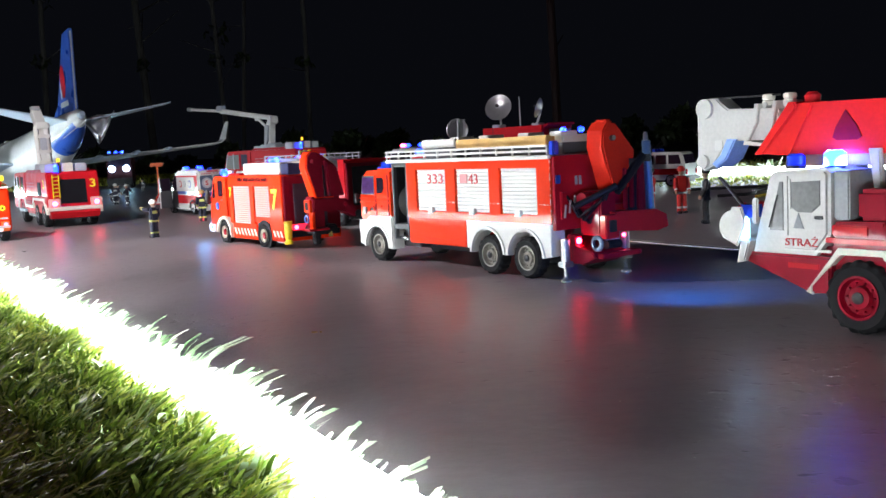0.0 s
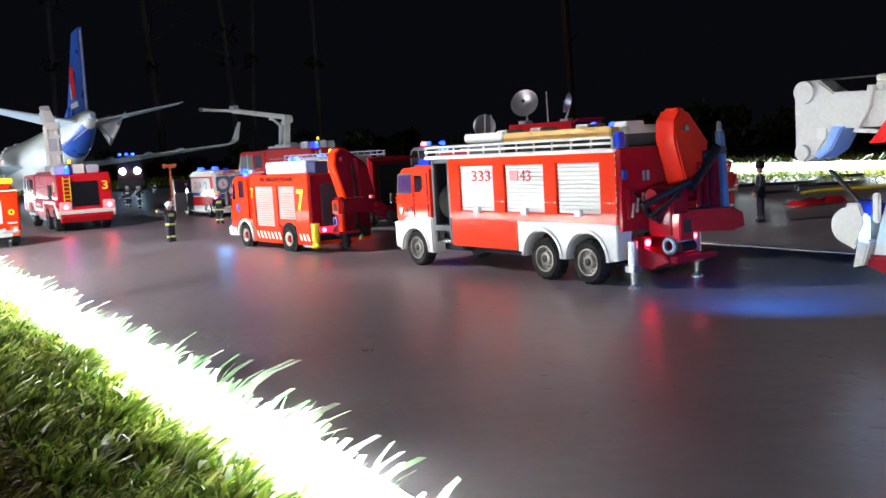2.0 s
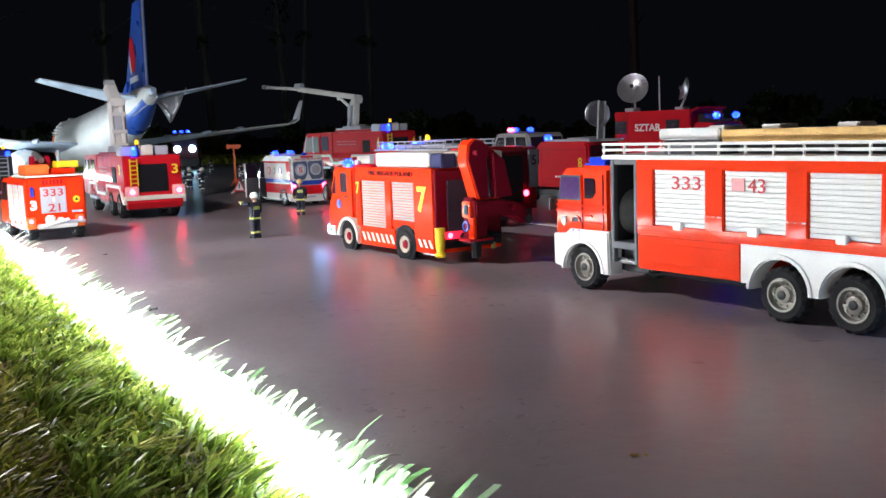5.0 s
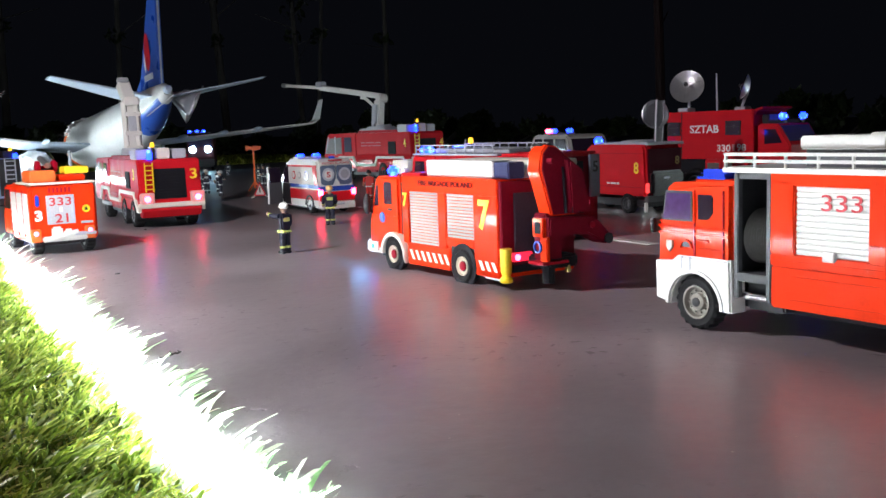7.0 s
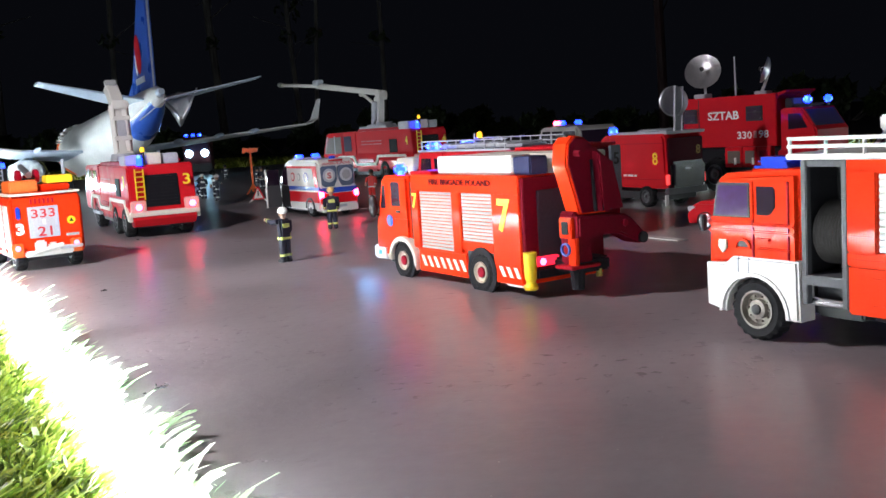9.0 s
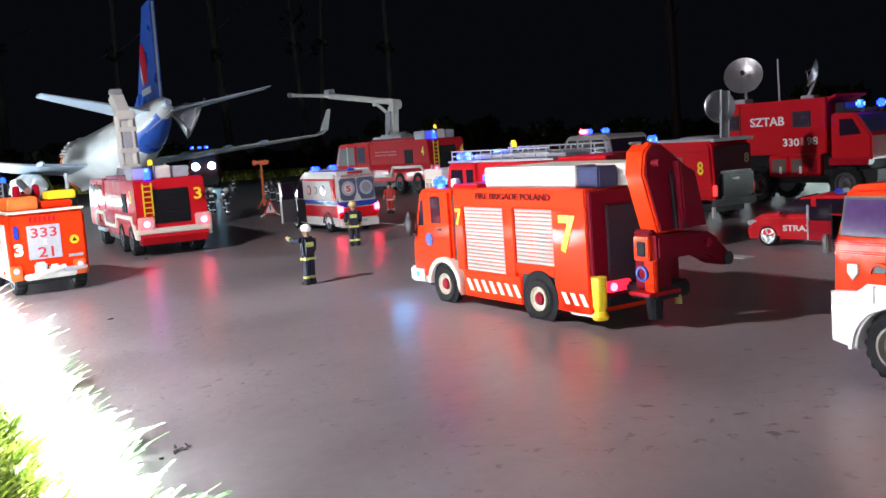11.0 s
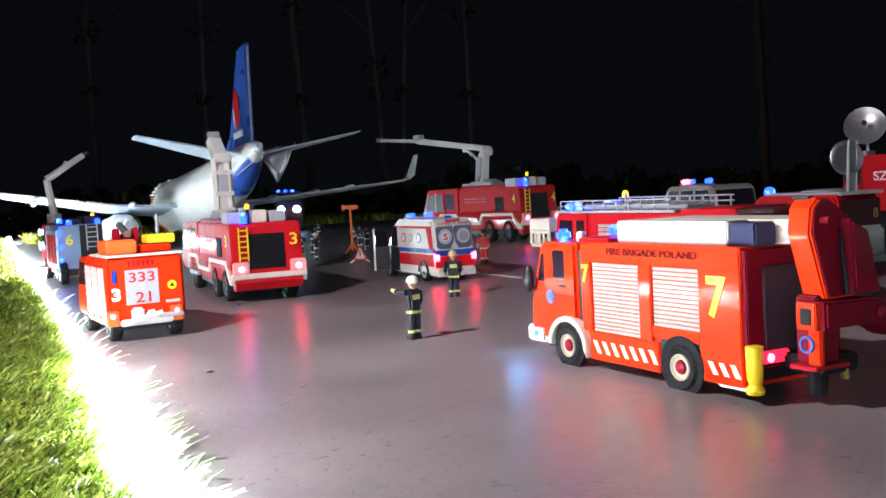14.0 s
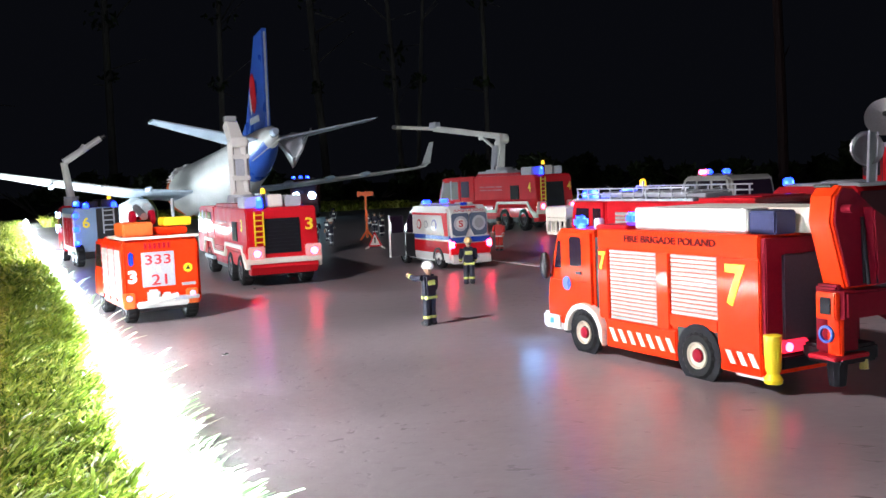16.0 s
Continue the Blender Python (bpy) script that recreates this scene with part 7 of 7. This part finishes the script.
# ---- foam truck by the lawn, with a boom ----
def foam_truck(x, y, yaw):
    t = thing("foam_fire_truck", "white model fire truck, coloured blue-grey for blue light, with yellow six and white boom", "fire truck", x, y, yaw, "fire vehicles")
    W = 44
    part("chassis", box(B(), 4, W - 4, -6, 150, 8, 16, 0.5), BLACK, t)
    # Body colour includes the blue beacon light that falls on it.
    part("body", box(B(), 0, W, -6, 92, 14, 60, 1.0), surface("blue_lit_body_tone", (0.2, 0.3, 0.45), 0.35, coat=0.3), t)
    # Flat black panel over the right half of the rear.
    part("rear_dark_panel", box(B(), 21, W - 1, -6.8, -5, 18, 59, 0.4), BLACK, t, "dark rear panel")
    part("side_panel", box(B(), -0.6, 1, 0, 90, 16, 54, 0.4), WHITE, t)
    for yy in (20, 44, 68):
        part("side_locker", box(B(), -1.2, 0, yy - 9, yy + 9, 20, 50, 0.4), DEEP_RED, t)
    part("cab", prism(B(), [(92, 12), (92, 62), (124, 60), (140, 36), (142, 12)], 0, W, 1.2), RED, t)
    part("side_window", prism(B(), [(98, 38), (98, 56), (120, 55), (132, 38)], -0.3, 0.6, 0.1), GLASS, t)
    lettering("6", "rear", (10.8, -6.3, 45), 7, 11, INK_YELLOW, t, bold=0.02)
    for i in range(5):
        part("ladder_rung", box(B(), 28, 38, -7.4, -6.2, 36 + 5 * i, 37.2 + 5 * i, 0.2), LIGHT_GREY, t)
    part("ladder_rail", box(B(), 27, 28.4, -7.6, -6, 33, 60, 0.2), LIGHT_GREY, t)
    part("ladder_rail", box(B(), 37.6, 39, -7.6, -6, 33, 60, 0.2), LIGHT_GREY, t)
    for xs, z in ((3, 66), (12, 64), (40, 64)):
        beacon(t, xs, -2, z - 4, BLUE_LIT, 3, 5)
    for z in (22, 36, 50):
        part("side_marker", box(B(), -1.6, 3.4, -7.4, -5.6, z, z + 5, 0.6), BLUE_LIT, t, "lit blue corner lamp")
    part("roof_chest", box(B(), 4, 26, 8, 40, 60, 66, 0.8), BLACK, t)
    part("roof_chest", box(B(), 28, 42, 4, 60, 60, 68, 0.8), BLACK, t)
    beacon(t, 36, 2, 68, AMBER_LIT, 2, 3.5, "lit amber beacon")
    lamp(t, "left", (-2, 130, 52), 3.5, BLUE_WHITE_LIT, "work_lamp", "lit blue-white lamp")
    lamp(t, "left", (-2, 134, 36), 4.5, BLUE_WHITE_LIT, "work_lamp", "lit blue-white lamp")
    part("side_step", box(B(), -12, 0, 96, 118, 12, 14, 0.4), LIGHT_GREY, t)
    for c in (0, 24, 112):
        wheel(t, -0.6, c, 12, 8, STEEL)
        wheel(t, W + 0.6, c, 12, 8, STEEL, 1)
    # boom
    part("turret", rod(B(), (12, 104, 60), (12, 104, 72), 8), LIGHT_GREY, t)
    for p, q, r in (((12, 104, 70), (7, 106, 110), 4.6), ((7, 106, 110), (47, 100, 136), 4.0), ((28, 103, 124), (30, 102, 129), 4.4)):
        part("boom", rod(B(), p, q, r, r * 0.8, 10), WHITE, t, "white raised boom")
    part("nozzle", rod(B(), (47, 100, 136), (52, 99, 139), 2.2), BLACK, t)
    return t


foam_truck(-0.660, 1.522, 42)


# ---- painted figures, each one moulded piece ----
def figure(x, y, yaw, coat, hat, band, label, arms=(0.3, 0.3), stand=1.0, h=34.0, kneel=False, trousers=None, slim=1.0):
    """A toy figure with helmet; arms: how far each is lifted forward, in radians."""
    k = h / 34.0
    bm = B()
    mats = [coat, hat, band, SKIN, BLACK, trousers or coat]
    def add(i, fn, *a, **kw):
        before = set(bm.faces)
        fn(bm, *a, **kw)
        for f in set(bm.faces) - before:
            f.material_index = i
    hip = 15.0 if not kneel else 9.0
    for s in (-1, 1):
        if kneel and s > 0:
            add(5, rod, (2.4, 1, 1.8), (2.2, 6, 8), 1.9, 1.9, 8)
            add(5, rod, (2.2, 6, 8), (1.6, 0, hip), 1.9, 2.2, 8)
        else:
            add(5, rod, (s * 2.2, 0, 1.4), (s * 2.0, 0.3, 8), 1.75, 1.9, 8)
            add(5, rod, (s * 2.0, 0.3, 7.8), (s * 1.7, 0, hip + 1), 1.9, 2.3, 8)
            add(2, rod, (s * 2.1, 0.1, 3.6), (s * 2.1, 0.1, 5.0), 2.05, 2.05, 8)
        add(4, box, s * 2.2 - 1.6, s * 2.2 + 1.6, -1.8, 3.4, 0, 1.9, 0.5)
    top = hip + 11.0
    add(0, box, -3.5, 3.5, -2.2, 2.2, hip - 2.5, top, 1.0, (-0.5, -0.5, 0.1, 0.1))
    add(2, box, -3.9, 3.9, -2.5, 2.5, hip - 1.6, hip + 0.4, 0.4)
    add(2, box, -2.6, 2.6, -2.6, -2.0, hip + 5.6, hip + 8.2, 0.3)
    for s, lift in ((-1, arms[0]), (1, arms[1])):
        sh = Vector((s * 4.5, 0, top - 1.5))
        el = sh + Vector((s * 0.8, 4.6 * math.sin(lift), -5.0 * math.cos(lift)))
        wr = el + Vector((-s * 0.3, 4.6 * math.sin(lift + 0.35), -4.6 * math.cos(lift + 0.35)))
        add(0, rod, sh, el, 1.6, 1.45, 8)
        add(0, rod, el, wr, 1.5, 1.2, 8)
        add(2, rod, el + (wr - el) * 0.6, el + (wr - el) * 0.8, 1.5, 1.5, 8)
        add(3, ball, wr + (wr - el) * 0.15, 1.3, seg=8)
    add(3, rod, (0, 0, top - 0.5), (0, 0, top + 1.2), 1.3, 1.3, 8)
    add(3, ball, (0, 0.3, top + 3.0), 2.5, 0.9, 1, 1.1, 10)
    add(1, ball, (0, 0, top + 4.6), 2.95, 1, 1.12, 0.85, 12)
    add(1, rod, (0, 0.2, top + 3.7), (0, 0.2, top + 4.2), 3.5, 3.1, 12)
    bmesh.ops.scale(bm, vec=(k * slim, k * slim, k), verts=bm.verts)
    ob = link_mesh("figurine", bm, mats)
    ob.matrix_basis = pose(x, y, 0, 0, 0, yaw)
    return tagged(ob, label, "figurine", "toy figures")


REFLEX = surface("yellow_reflective_band", (0.7, 0.75, 0.2), 0.45)
REFLEX_WHITE = surface("pale_reflective_band", (0.7, 0.72, 0.68), 0.45)
HELMET_WHITE = surface("white_helmet_plastic", (0.8, 0.8, 0.74), 0.3)
HELMET_GOLD = surface("gold_helmet_plastic", (0.7, 0.48, 0.2), 0.3)
MEDIC_RED = surface("red_uniform_paint", (0.6, 0.03, 0.02), 0.5)
figure(-0.182, 1.128, 58, CLOTH_DARK, HELMET_WHITE, REFLEX, "toy firefighter in dark coat with white helmet on the slab", (1.5, 0.15))
figure(-0.202, 1.312, 20, CLOTH_DARK, HELMET_GOLD, REFLEX, "toy firefighter in dark coat with gold helmet behind the ambulance", (0.4, 0.3))
figure(-0.236, 1.606, 180, MEDIC_RED, surface("dark_hair_paint", (0.02, 0.015, 0.01), 0.5), REFLEX_WHITE, "toy medic in red beside the ambulance", (0.2, 0.5))
figure(0.266, 1.147, 190, MEDIC_RED, MEDIC_RED, REFLEX_WHITE, "toy figure in red overalls near the crane", (0.1, 0.15), h=41, slim=0.9)
figure(0.243, 1.165, 120, MEDIC_RED, surface("dark_hair_paint", (0.02, 0.015, 0.01), 0.5), REFLEX_WHITE, "toy figure in red overalls behind the rescue truck", (0.3, 0.2), h=41, slim=0.9)
figure(0.268, 1.045, 90, surface("black_suit_paint", (0.01, 0.01, 0.012), 0.5), surface("dark_hair_paint", (0.02, 0.015, 0.01), 0.5), surface("black_suit_paint", (0.01, 0.01, 0.012), 0.5), "toy figure in a black suit near the crane", (0.3, 0.15), h=43, slim=0.85)
for fx, fy, fyaw, kn, hat in ((-0.502, 1.785, 20, False, HELMET_WHITE), (-0.497, 1.815, 340, False, BLACK), (-0.461, 1.731, 120, False, HELMET_WHITE), (-0.452, 1.90, 60, False, BLACK), (-0.475, 1.94, 200, False, BLACK), (-0.70, 2.38, 30, True, BLACK), (-0.545, 2.12, 10, True, BLACK),
                              (-0.415, 1.95, 140, False, BLACK), (-0.60, 2.02, 80, True, BLACK), (-0.52, 1.82, 100, True, BLACK)):
    figure(fx, fy, fyaw, CLOTH_DARK, hat, REFLEX_WHITE, "toy firefighter in dark gear kneeling under the airliner's wing" if kn else "toy firefighter in dark gear standing under the airliner's wing", (0.9, 0.6), h=34, kneel=kn)


# ---- road signs ----
def warning_post(x, y, yaw):
    t = thing("warning_post", "orange plastic warning post with a crosspiece on two feet", "road sign", x, y, yaw)
    part("post", prism(B(), [(-1.6, 3), (1.6, 3), (1.3, 62), (-1.3, 62)], -1.0, 1.0, 0.3, "y"), ORANGE, t)
    part("crosspiece", prism(B(), [(-11, 56), (-9, 54.5), (-5, 57), (0, 55), (9, 56), (11, 61), (5, 62), (0, 60.5), (-10, 62.5)], -1.2, 1.2, 0.4, "y"), ORANGE, t)
    part("foot", prism(B(), [(-10, 0), (-7, 0), (1, 12), (0, 15)], -1.2, 1.2, 0.3, "y"), ORANGE, t)
    part("foot", prism(B(), [(10, 0), (7, 0), (-1, 12), (0, 15)], -1.2, 1.2, 0.3, "y"), ORANGE, t)
    return t


warning_post(-0.449, 1.828, 16)


def warning_triangle(x, y, yaw):
    t = thing("warning_triangle", "white and red folding warning triangle stand", "road sign", x, y, yaw)
    part("panel", prism(B(), [(-7, 3), (7, 3), (0, 18)], -0.8, 0.8, 0.3, "y"), WHITE, t)
    part("panel_border", prism(B(), [(-8, 2.4), (8, 2.4), (7, 4), (-5.6, 4)], -1.1, 0.6, 0.1, "y"), RED, t)
    part("panel_border", prism(B(), [(-8, 2.4), (0, 19.4), (0, 16.4), (-5.6, 4)], -1.1, 0.6, 0.1, "y"), RED, t)
    part("panel_border", prism(B(), [(8, 2.4), (5.6, 4), (0, 16.4), (0, 19.4)], -1.1, 0.6, 0.1, "y"), RED, t)
    part("mark", box(B(), -0.7, 0.7, -1.2, -0.6, 6.5, 13, 0.2), BLACK, t)
    for s in (-1, 1):
        part("foot", rod(B(), (s * 6.5, -0.4, 3), (s * 10.5, -3, 0.5), 0.9, seg=8), WHITE, t)
        part("foot", rod(B(), (s * 6.5, 0.6, 3), (s * 8, 7, 0.5), 0.9, seg=8), WHITE, t)
    return t


warning_triangle(-0.388, 1.672, 16)

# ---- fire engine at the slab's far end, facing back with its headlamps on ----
# Near-black red: the darkness at the slab's end is painted into the engine.
NIGHT_RED = surface("night_darkened_paint", (0.03, 0.006, 0.008), 0.5, spec=0.1)


def facing_engine(x, y, yaw):
    t = thing("fire_engine", "model fire engine, its red darkened for the night, with bright headlamps and roof beacons", "fire truck", x, y, yaw, "fire vehicles")
    W = 30
    part("chassis", box(B(), -W + 4, W - 4, -120, -4, 8, 18, 0.5), BLACK, t)
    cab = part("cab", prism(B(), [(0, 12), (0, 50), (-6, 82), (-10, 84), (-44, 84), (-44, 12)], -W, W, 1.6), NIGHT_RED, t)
    part("windscreen", prism(B(), [(-0.2, 54), (-5.2, 79), (-4.2, 79.4), (0.8, 54)], -W + 5, W - 5, 0.1), GLASS, cab)
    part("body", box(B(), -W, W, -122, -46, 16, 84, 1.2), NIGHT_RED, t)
    part("bumper", box(B(), -W - 1, W + 1, -1, 6, 12, 26, 1.2), BLACK, t)
    for xs in (-17, 17):
        part("headlamp", lathe(B(), [(8, -2), (8, 1), (5, 2.5)], 20, Matrix.Translation((xs, 6.4, 49)) @ Matrix.Rotation(-math.pi / 2, 4, "X")), surface_headlamp, t, "bright blue-white headlamp")
    part("light_bar", box(B(), -24, 27, -16, -8, 84, 87, 0.5), BLACK, t)
    for xs, m in ((-8, BLUE_LIT), (22, BLUE_LIT), (6, BLUE_LIT)):
        part("beacon", box(B(), xs - 4, xs + 4, -15, -9, 87, 92, 1.2), m, t, "lit roof beacon")
    for c in (-18, -98):
        wheel(t, -W + 0.4, c, 13, 9, STEEL, -1)
        wheel(t, W - 0.4, c, 13, 9, STEEL, 1)
    return t


surface_headlamp = glow("lit_headlamp", (0.4, 0.8, 1.0), 30.0)
facing_engine(-0.8636, 2.6427, 199)

# ---- odds and ends lying on the slab ----
LEAF = surface("dry_leaf", (0.3, 0.2, 0.06), 0.6)
DEBRIS = surface("dark_debris", (0.03, 0.03, 0.028), 0.8)
rng2 = random.Random(11)
for lx, ly, size, mt, lab in ((0.060, 0.668, 1.9, LEAF, "small dry leaf scrap on the slab"), (-0.135, 0.847, 6, DEBRIS, "dark grass clippings on the slab"),
                              (-0.255, 1.045, 3, DEBRIS, "dark crumb on the slab"), (-0.36, 1.30, 3, DEBRIS, "dark crumb on the slab")):
    bm = B()
    for i in range(9):
        a, q = rng2.uniform(0, 6.28), rng2.uniform(0, size * 0.6)
        c = Vector((q * math.cos(a) * 1.6, q * math.sin(a) * 0.7, 0))
        rod(bm, c + Vector((0, 0, 0.2)), c + Vector((rng2.uniform(-size, size) * 0.5, rng2.uniform(-size, size) * 0.2, 0.5)), 0.35, 0.2, 5)
    ob = link_mesh("debris", bm, mt)
    ob.matrix_basis = pose(lx, ly, 0, 0, 0, rng2.uniform(0, 360))
    tagged(ob, lab, "debris")

# ---- folded red sheet and thin hoses lying past the crane ----
def crumpled_sheet(x, y, yaw):
    q = random.Random(3)
    bm = B()
    rows = [[bm.verts.new((8 * i + q.uniform(-1.5, 1.5), 6 * j + q.uniform(-1.5, 1.5), 0.4 + q.uniform(0, 5) * (1 if 0 < i < 7 and 0 < j < 4 else 0.1))) for j in range(5)] for i in range(8)]
    for a, b in zip(rows, rows[1:]):
        for j in range(4):
            bm.faces.new((a[j], b[j], b[j + 1], a[j + 1]))
    ob = link_mesh("rescue_sheet", bm, RED)
    ob.modifiers.new("thick", "SOLIDIFY").thickness = 0.0006
    ob.matrix_basis = pose(x, y, 0.0006, 0, 0, yaw)
    return tagged(ob, "crumpled red rescue sheet lying on the slab", "sheet")


crumpled_sheet(0.325, 1.150, 35)


def hose(places, r, mat, label):
    cu = bpy.data.curves.new("hose", "CURVE")
    cu.dimensions, cu.bevel_depth, cu.bevel_resolution = "3D", r * MM, 2
    sp = cu.splines.new("POLY")
    sp.points.add(len(places) - 1)
    for p, c in zip(sp.points, places):
        p.co = (c[0], c[1], r * MM, 1)
    tmp = bpy.data.objects.new("hose_line", cu)
    scene.collection.objects.link(tmp)
    me = bpy.data.meshes.new_from_object(tmp.evaluated_get(bpy.context.evaluated_depsgraph_get()))
    bpy.data.objects.remove(tmp)
    me.materials.clear()
    me.materials.append(mat)
    me.shade_smooth()
    return tagged(new("fire_hose", me), label, "hose")


def bend(x0, y0, x1, y1, sag, n=14):
    dx, dy = x1 - x0, y1 - y0
    return [(x0 + dx * i / n - dy * sag * math.sin(3.0 * math.pi * i / n), y0 + dy * i / n + dx * sag * math.sin(3.0 * math.pi * i / n)) for i in range(n + 1)]


hose(bend(0.36, 1.295, 0.52, 1.40, 0.06), 1.6, YELLOW, "thin yellow hose lying across the slab")
hose(bend(0.30, 1.42, 0.50, 1.56, 0.09), 1.8, BLACK, "thin black hose lying across the slab")
hose(bend(0.33, 1.33, 0.47, 1.47, -0.08), 1.6, BLACK, "thin black hose lying across the slab")

# ---- trees and bushes behind ----
BARK = ground_material("pale_birch_bark", (0.10, 0.09, 0.085), (0.22, 0.2, 0.18), (0.7, 0.9), 6.0, (0.6, 0.02))
BARK_RED = ground_material("reddish_pine_bark", (0.024, 0.008, 0.008), (0.05, 0.018, 0.017), (0.7, 0.9), 6.0, (0.6, 0.02))


def leaf_material():
    m, nt, p = principled("dark_leaf")
    geo = nt.nodes.new("ShaderNodeNewGeometry")
    ramp = nt.nodes.new("ShaderNodeValToRGB")
    ramp.color_ramp.elements[0].color = (0.014, 0.026, 0.006, 1)
    ramp.color_ramp.elements[1].color = (0.04, 0.06, 0.014, 1)
    nt.links.new(geo.outputs["Random Per Island"], ramp.inputs["Fac"])
    nt.links.new(ramp.outputs["Color"], p.inputs["Base Color"])
    p.inputs["Roughness"].default_value = 0.55
    return m


LEAVES = leaf_material()


def leaf_cloud(name, centres, radii, n, size, seed, squash=0.8):
    """Many small leaf blades spread over a set of clumps, as one mesh."""
    r = np.random.default_rng(seed)
    pick = r.integers(0, len(centres), n)
    d = r.normal(size=(n, 3))
    d /= np.linalg.norm(d, axis=1)[:, None]
    c = np.array(centres)[pick] + d * (np.array(radii)[pick] * r.uniform(0.35, 1.0, n) ** 0.6)[:, None] * np.array((1, 1, squash))
    u = r.normal(size=(n, 3))
    u /= np.linalg.norm(u, axis=1)[:, None]
    v = np.cross(u, r.normal(size=(n, 3)))
    v /= np.linalg.norm(v, axis=1)[:, None]
    s = size * r.uniform(0.6, 1.4, n)[:, None]
    co = np.stack([c - u * s, c + v * s * 0.45, c + u * s, c - v * s * 0.45], 1).reshape(-1, 3)
    me = bpy.data.meshes.new(name)
    me.from_pydata(co.tolist(), [], np.arange(4 * n).reshape(-1, 4).tolist())
    me.materials.append(LEAVES)
    return me


def tree(x, y, h, r, lean, bark, seed, crown=True):
    q = random.Random(seed)
    t = thing("tree", "slender tree with thin trunk in the dark behind", "tree", x, y, 0, "trees behind")
    bm = B()
    p = Vector((0, 0, -40))
    n = 9
    for i in range(n):
        a = i / n
        nx = p + Vector((lean[0] * h / n * 1000 + q.uniform(-1, 1) * r * 700, lean[1] * h / n * 1000, h * 1000 / n))
        rod(bm, p, nx, r * 1000 * (1 - 0.6 * a), r * 1000 * (1 - 0.6 * (a + 1 / n)), 9)
        if i >= 2:
            b = p + (nx - p) * 0.5
            ang = q.uniform(0, 6.28)
            e = b + Vector((math.cos(ang), math.sin(ang), q.uniform(0.5, 1.1))) * q.uniform(0.15, 0.4) * 1000
            rod(bm, b, e, r * 350, r * 120, 6)
        p = nx
    for i in range(5):
        z = q.uniform(0.35, 1.1) * 1000
        ang = q.uniform(0, 6.28)
        b = Vector((lean[0] * z, lean[1] * z, z))
        rod(bm, b, b + Vector((math.cos(ang), math.sin(ang), q.uniform(-0.4, 0.9))) * q.uniform(60, 220), r * 220, r * 80, 5)
    part("trunk", bm, bark, t)
    if crown:
        cs = [(q.uniform(-0.5, 0.5) + lean[0] * h, q.uniform(-0.5, 0.5), h * q.uniform(0.72, 1.05)) for _ in range(9)]
        me = leaf_cloud("crown", cs, [q.uniform(0.25, 0.5) for _ in cs], 900, 0.05, seed)
        low = [(lean[0] * z + q.uniform(-0.03, 0.03), 0, z) for z in (q.uniform(0.45, 0.65), q.uniform(0.7, 1.1))]
        tuft = new("twig_tuft", leaf_cloud("twig_tuft", low, (0.05, 0.09), 60, 0.02, seed + 50))
        tuft.parent = t
        tuft["kind"] = "stuff"
        ob = new("crown", me)
        ob.parent = t
    return t


for tx, ty, h, r, lean, bark, seed in ((-2.75, 4.86, 3.2, 0.020, (0.012, 0), BARK, 10), (-2.20, 4.95, 3.2, 0.014, (0.012, 0), BARK, 1), (-1.88, 5.49, 3.2, 0.022, (-0.03, 0), BARK, 4), (-1.46, 5.48, 3.3, 0.014, (-0.045, 0), BARK, 3), (-1.40, 5.50, 3.3, 0.011, (0.06, 0), BARK, 5),
                                       (-1.03, 5.54, 3.4, 0.013, (-0.012, 0), BARK, 6), (0.25, 3.95, 3.0, 0.017, (0.0, 0), BARK_RED, 7), (-3.5, 4.9, 3.2, 0.02, (0.02, 0), BARK, 9)):
    tree(tx, ty, h, r, lean, bark, seed, bark is BARK)


def bush(x, y, h, w, seed):
    q = random.Random(seed)
    t = thing("bush", "low dark green bush behind the lawn", "bush", x, y, 0, "bushes behind")
    bm = B()
    for i in range(5):
        a = q.uniform(0, 6.28)
        rod(bm, (0, 0, -20), (math.cos(a) * w * 400, math.sin(a) * w * 300, h * 700), 6, 2, 6)
    part("stem", bm, BARK, t)
    cs = [(q.uniform(-w, w) * 0.6, q.uniform(-w, w) * 0.3, h * q.uniform(0.2, 0.8)) for _ in range(10)]
    ob = new("leaves", leaf_cloud("leaves", cs, [h * q.uniform(0.18, 0.32) for _ in cs], 1500, 0.028, seed))
    ob.parent = t
    return t


for i in range(16):
    a = radians(-36 + 4.3 * i)
    far = 4.6 + 0.4 * math.sin(2.1 * i)
    bush(0.14 + far * math.sin(a), 0.32 + far * math.cos(a), 0.13 + 0.05 * math.sin(1.3 * i), 0.55, 100 + i)
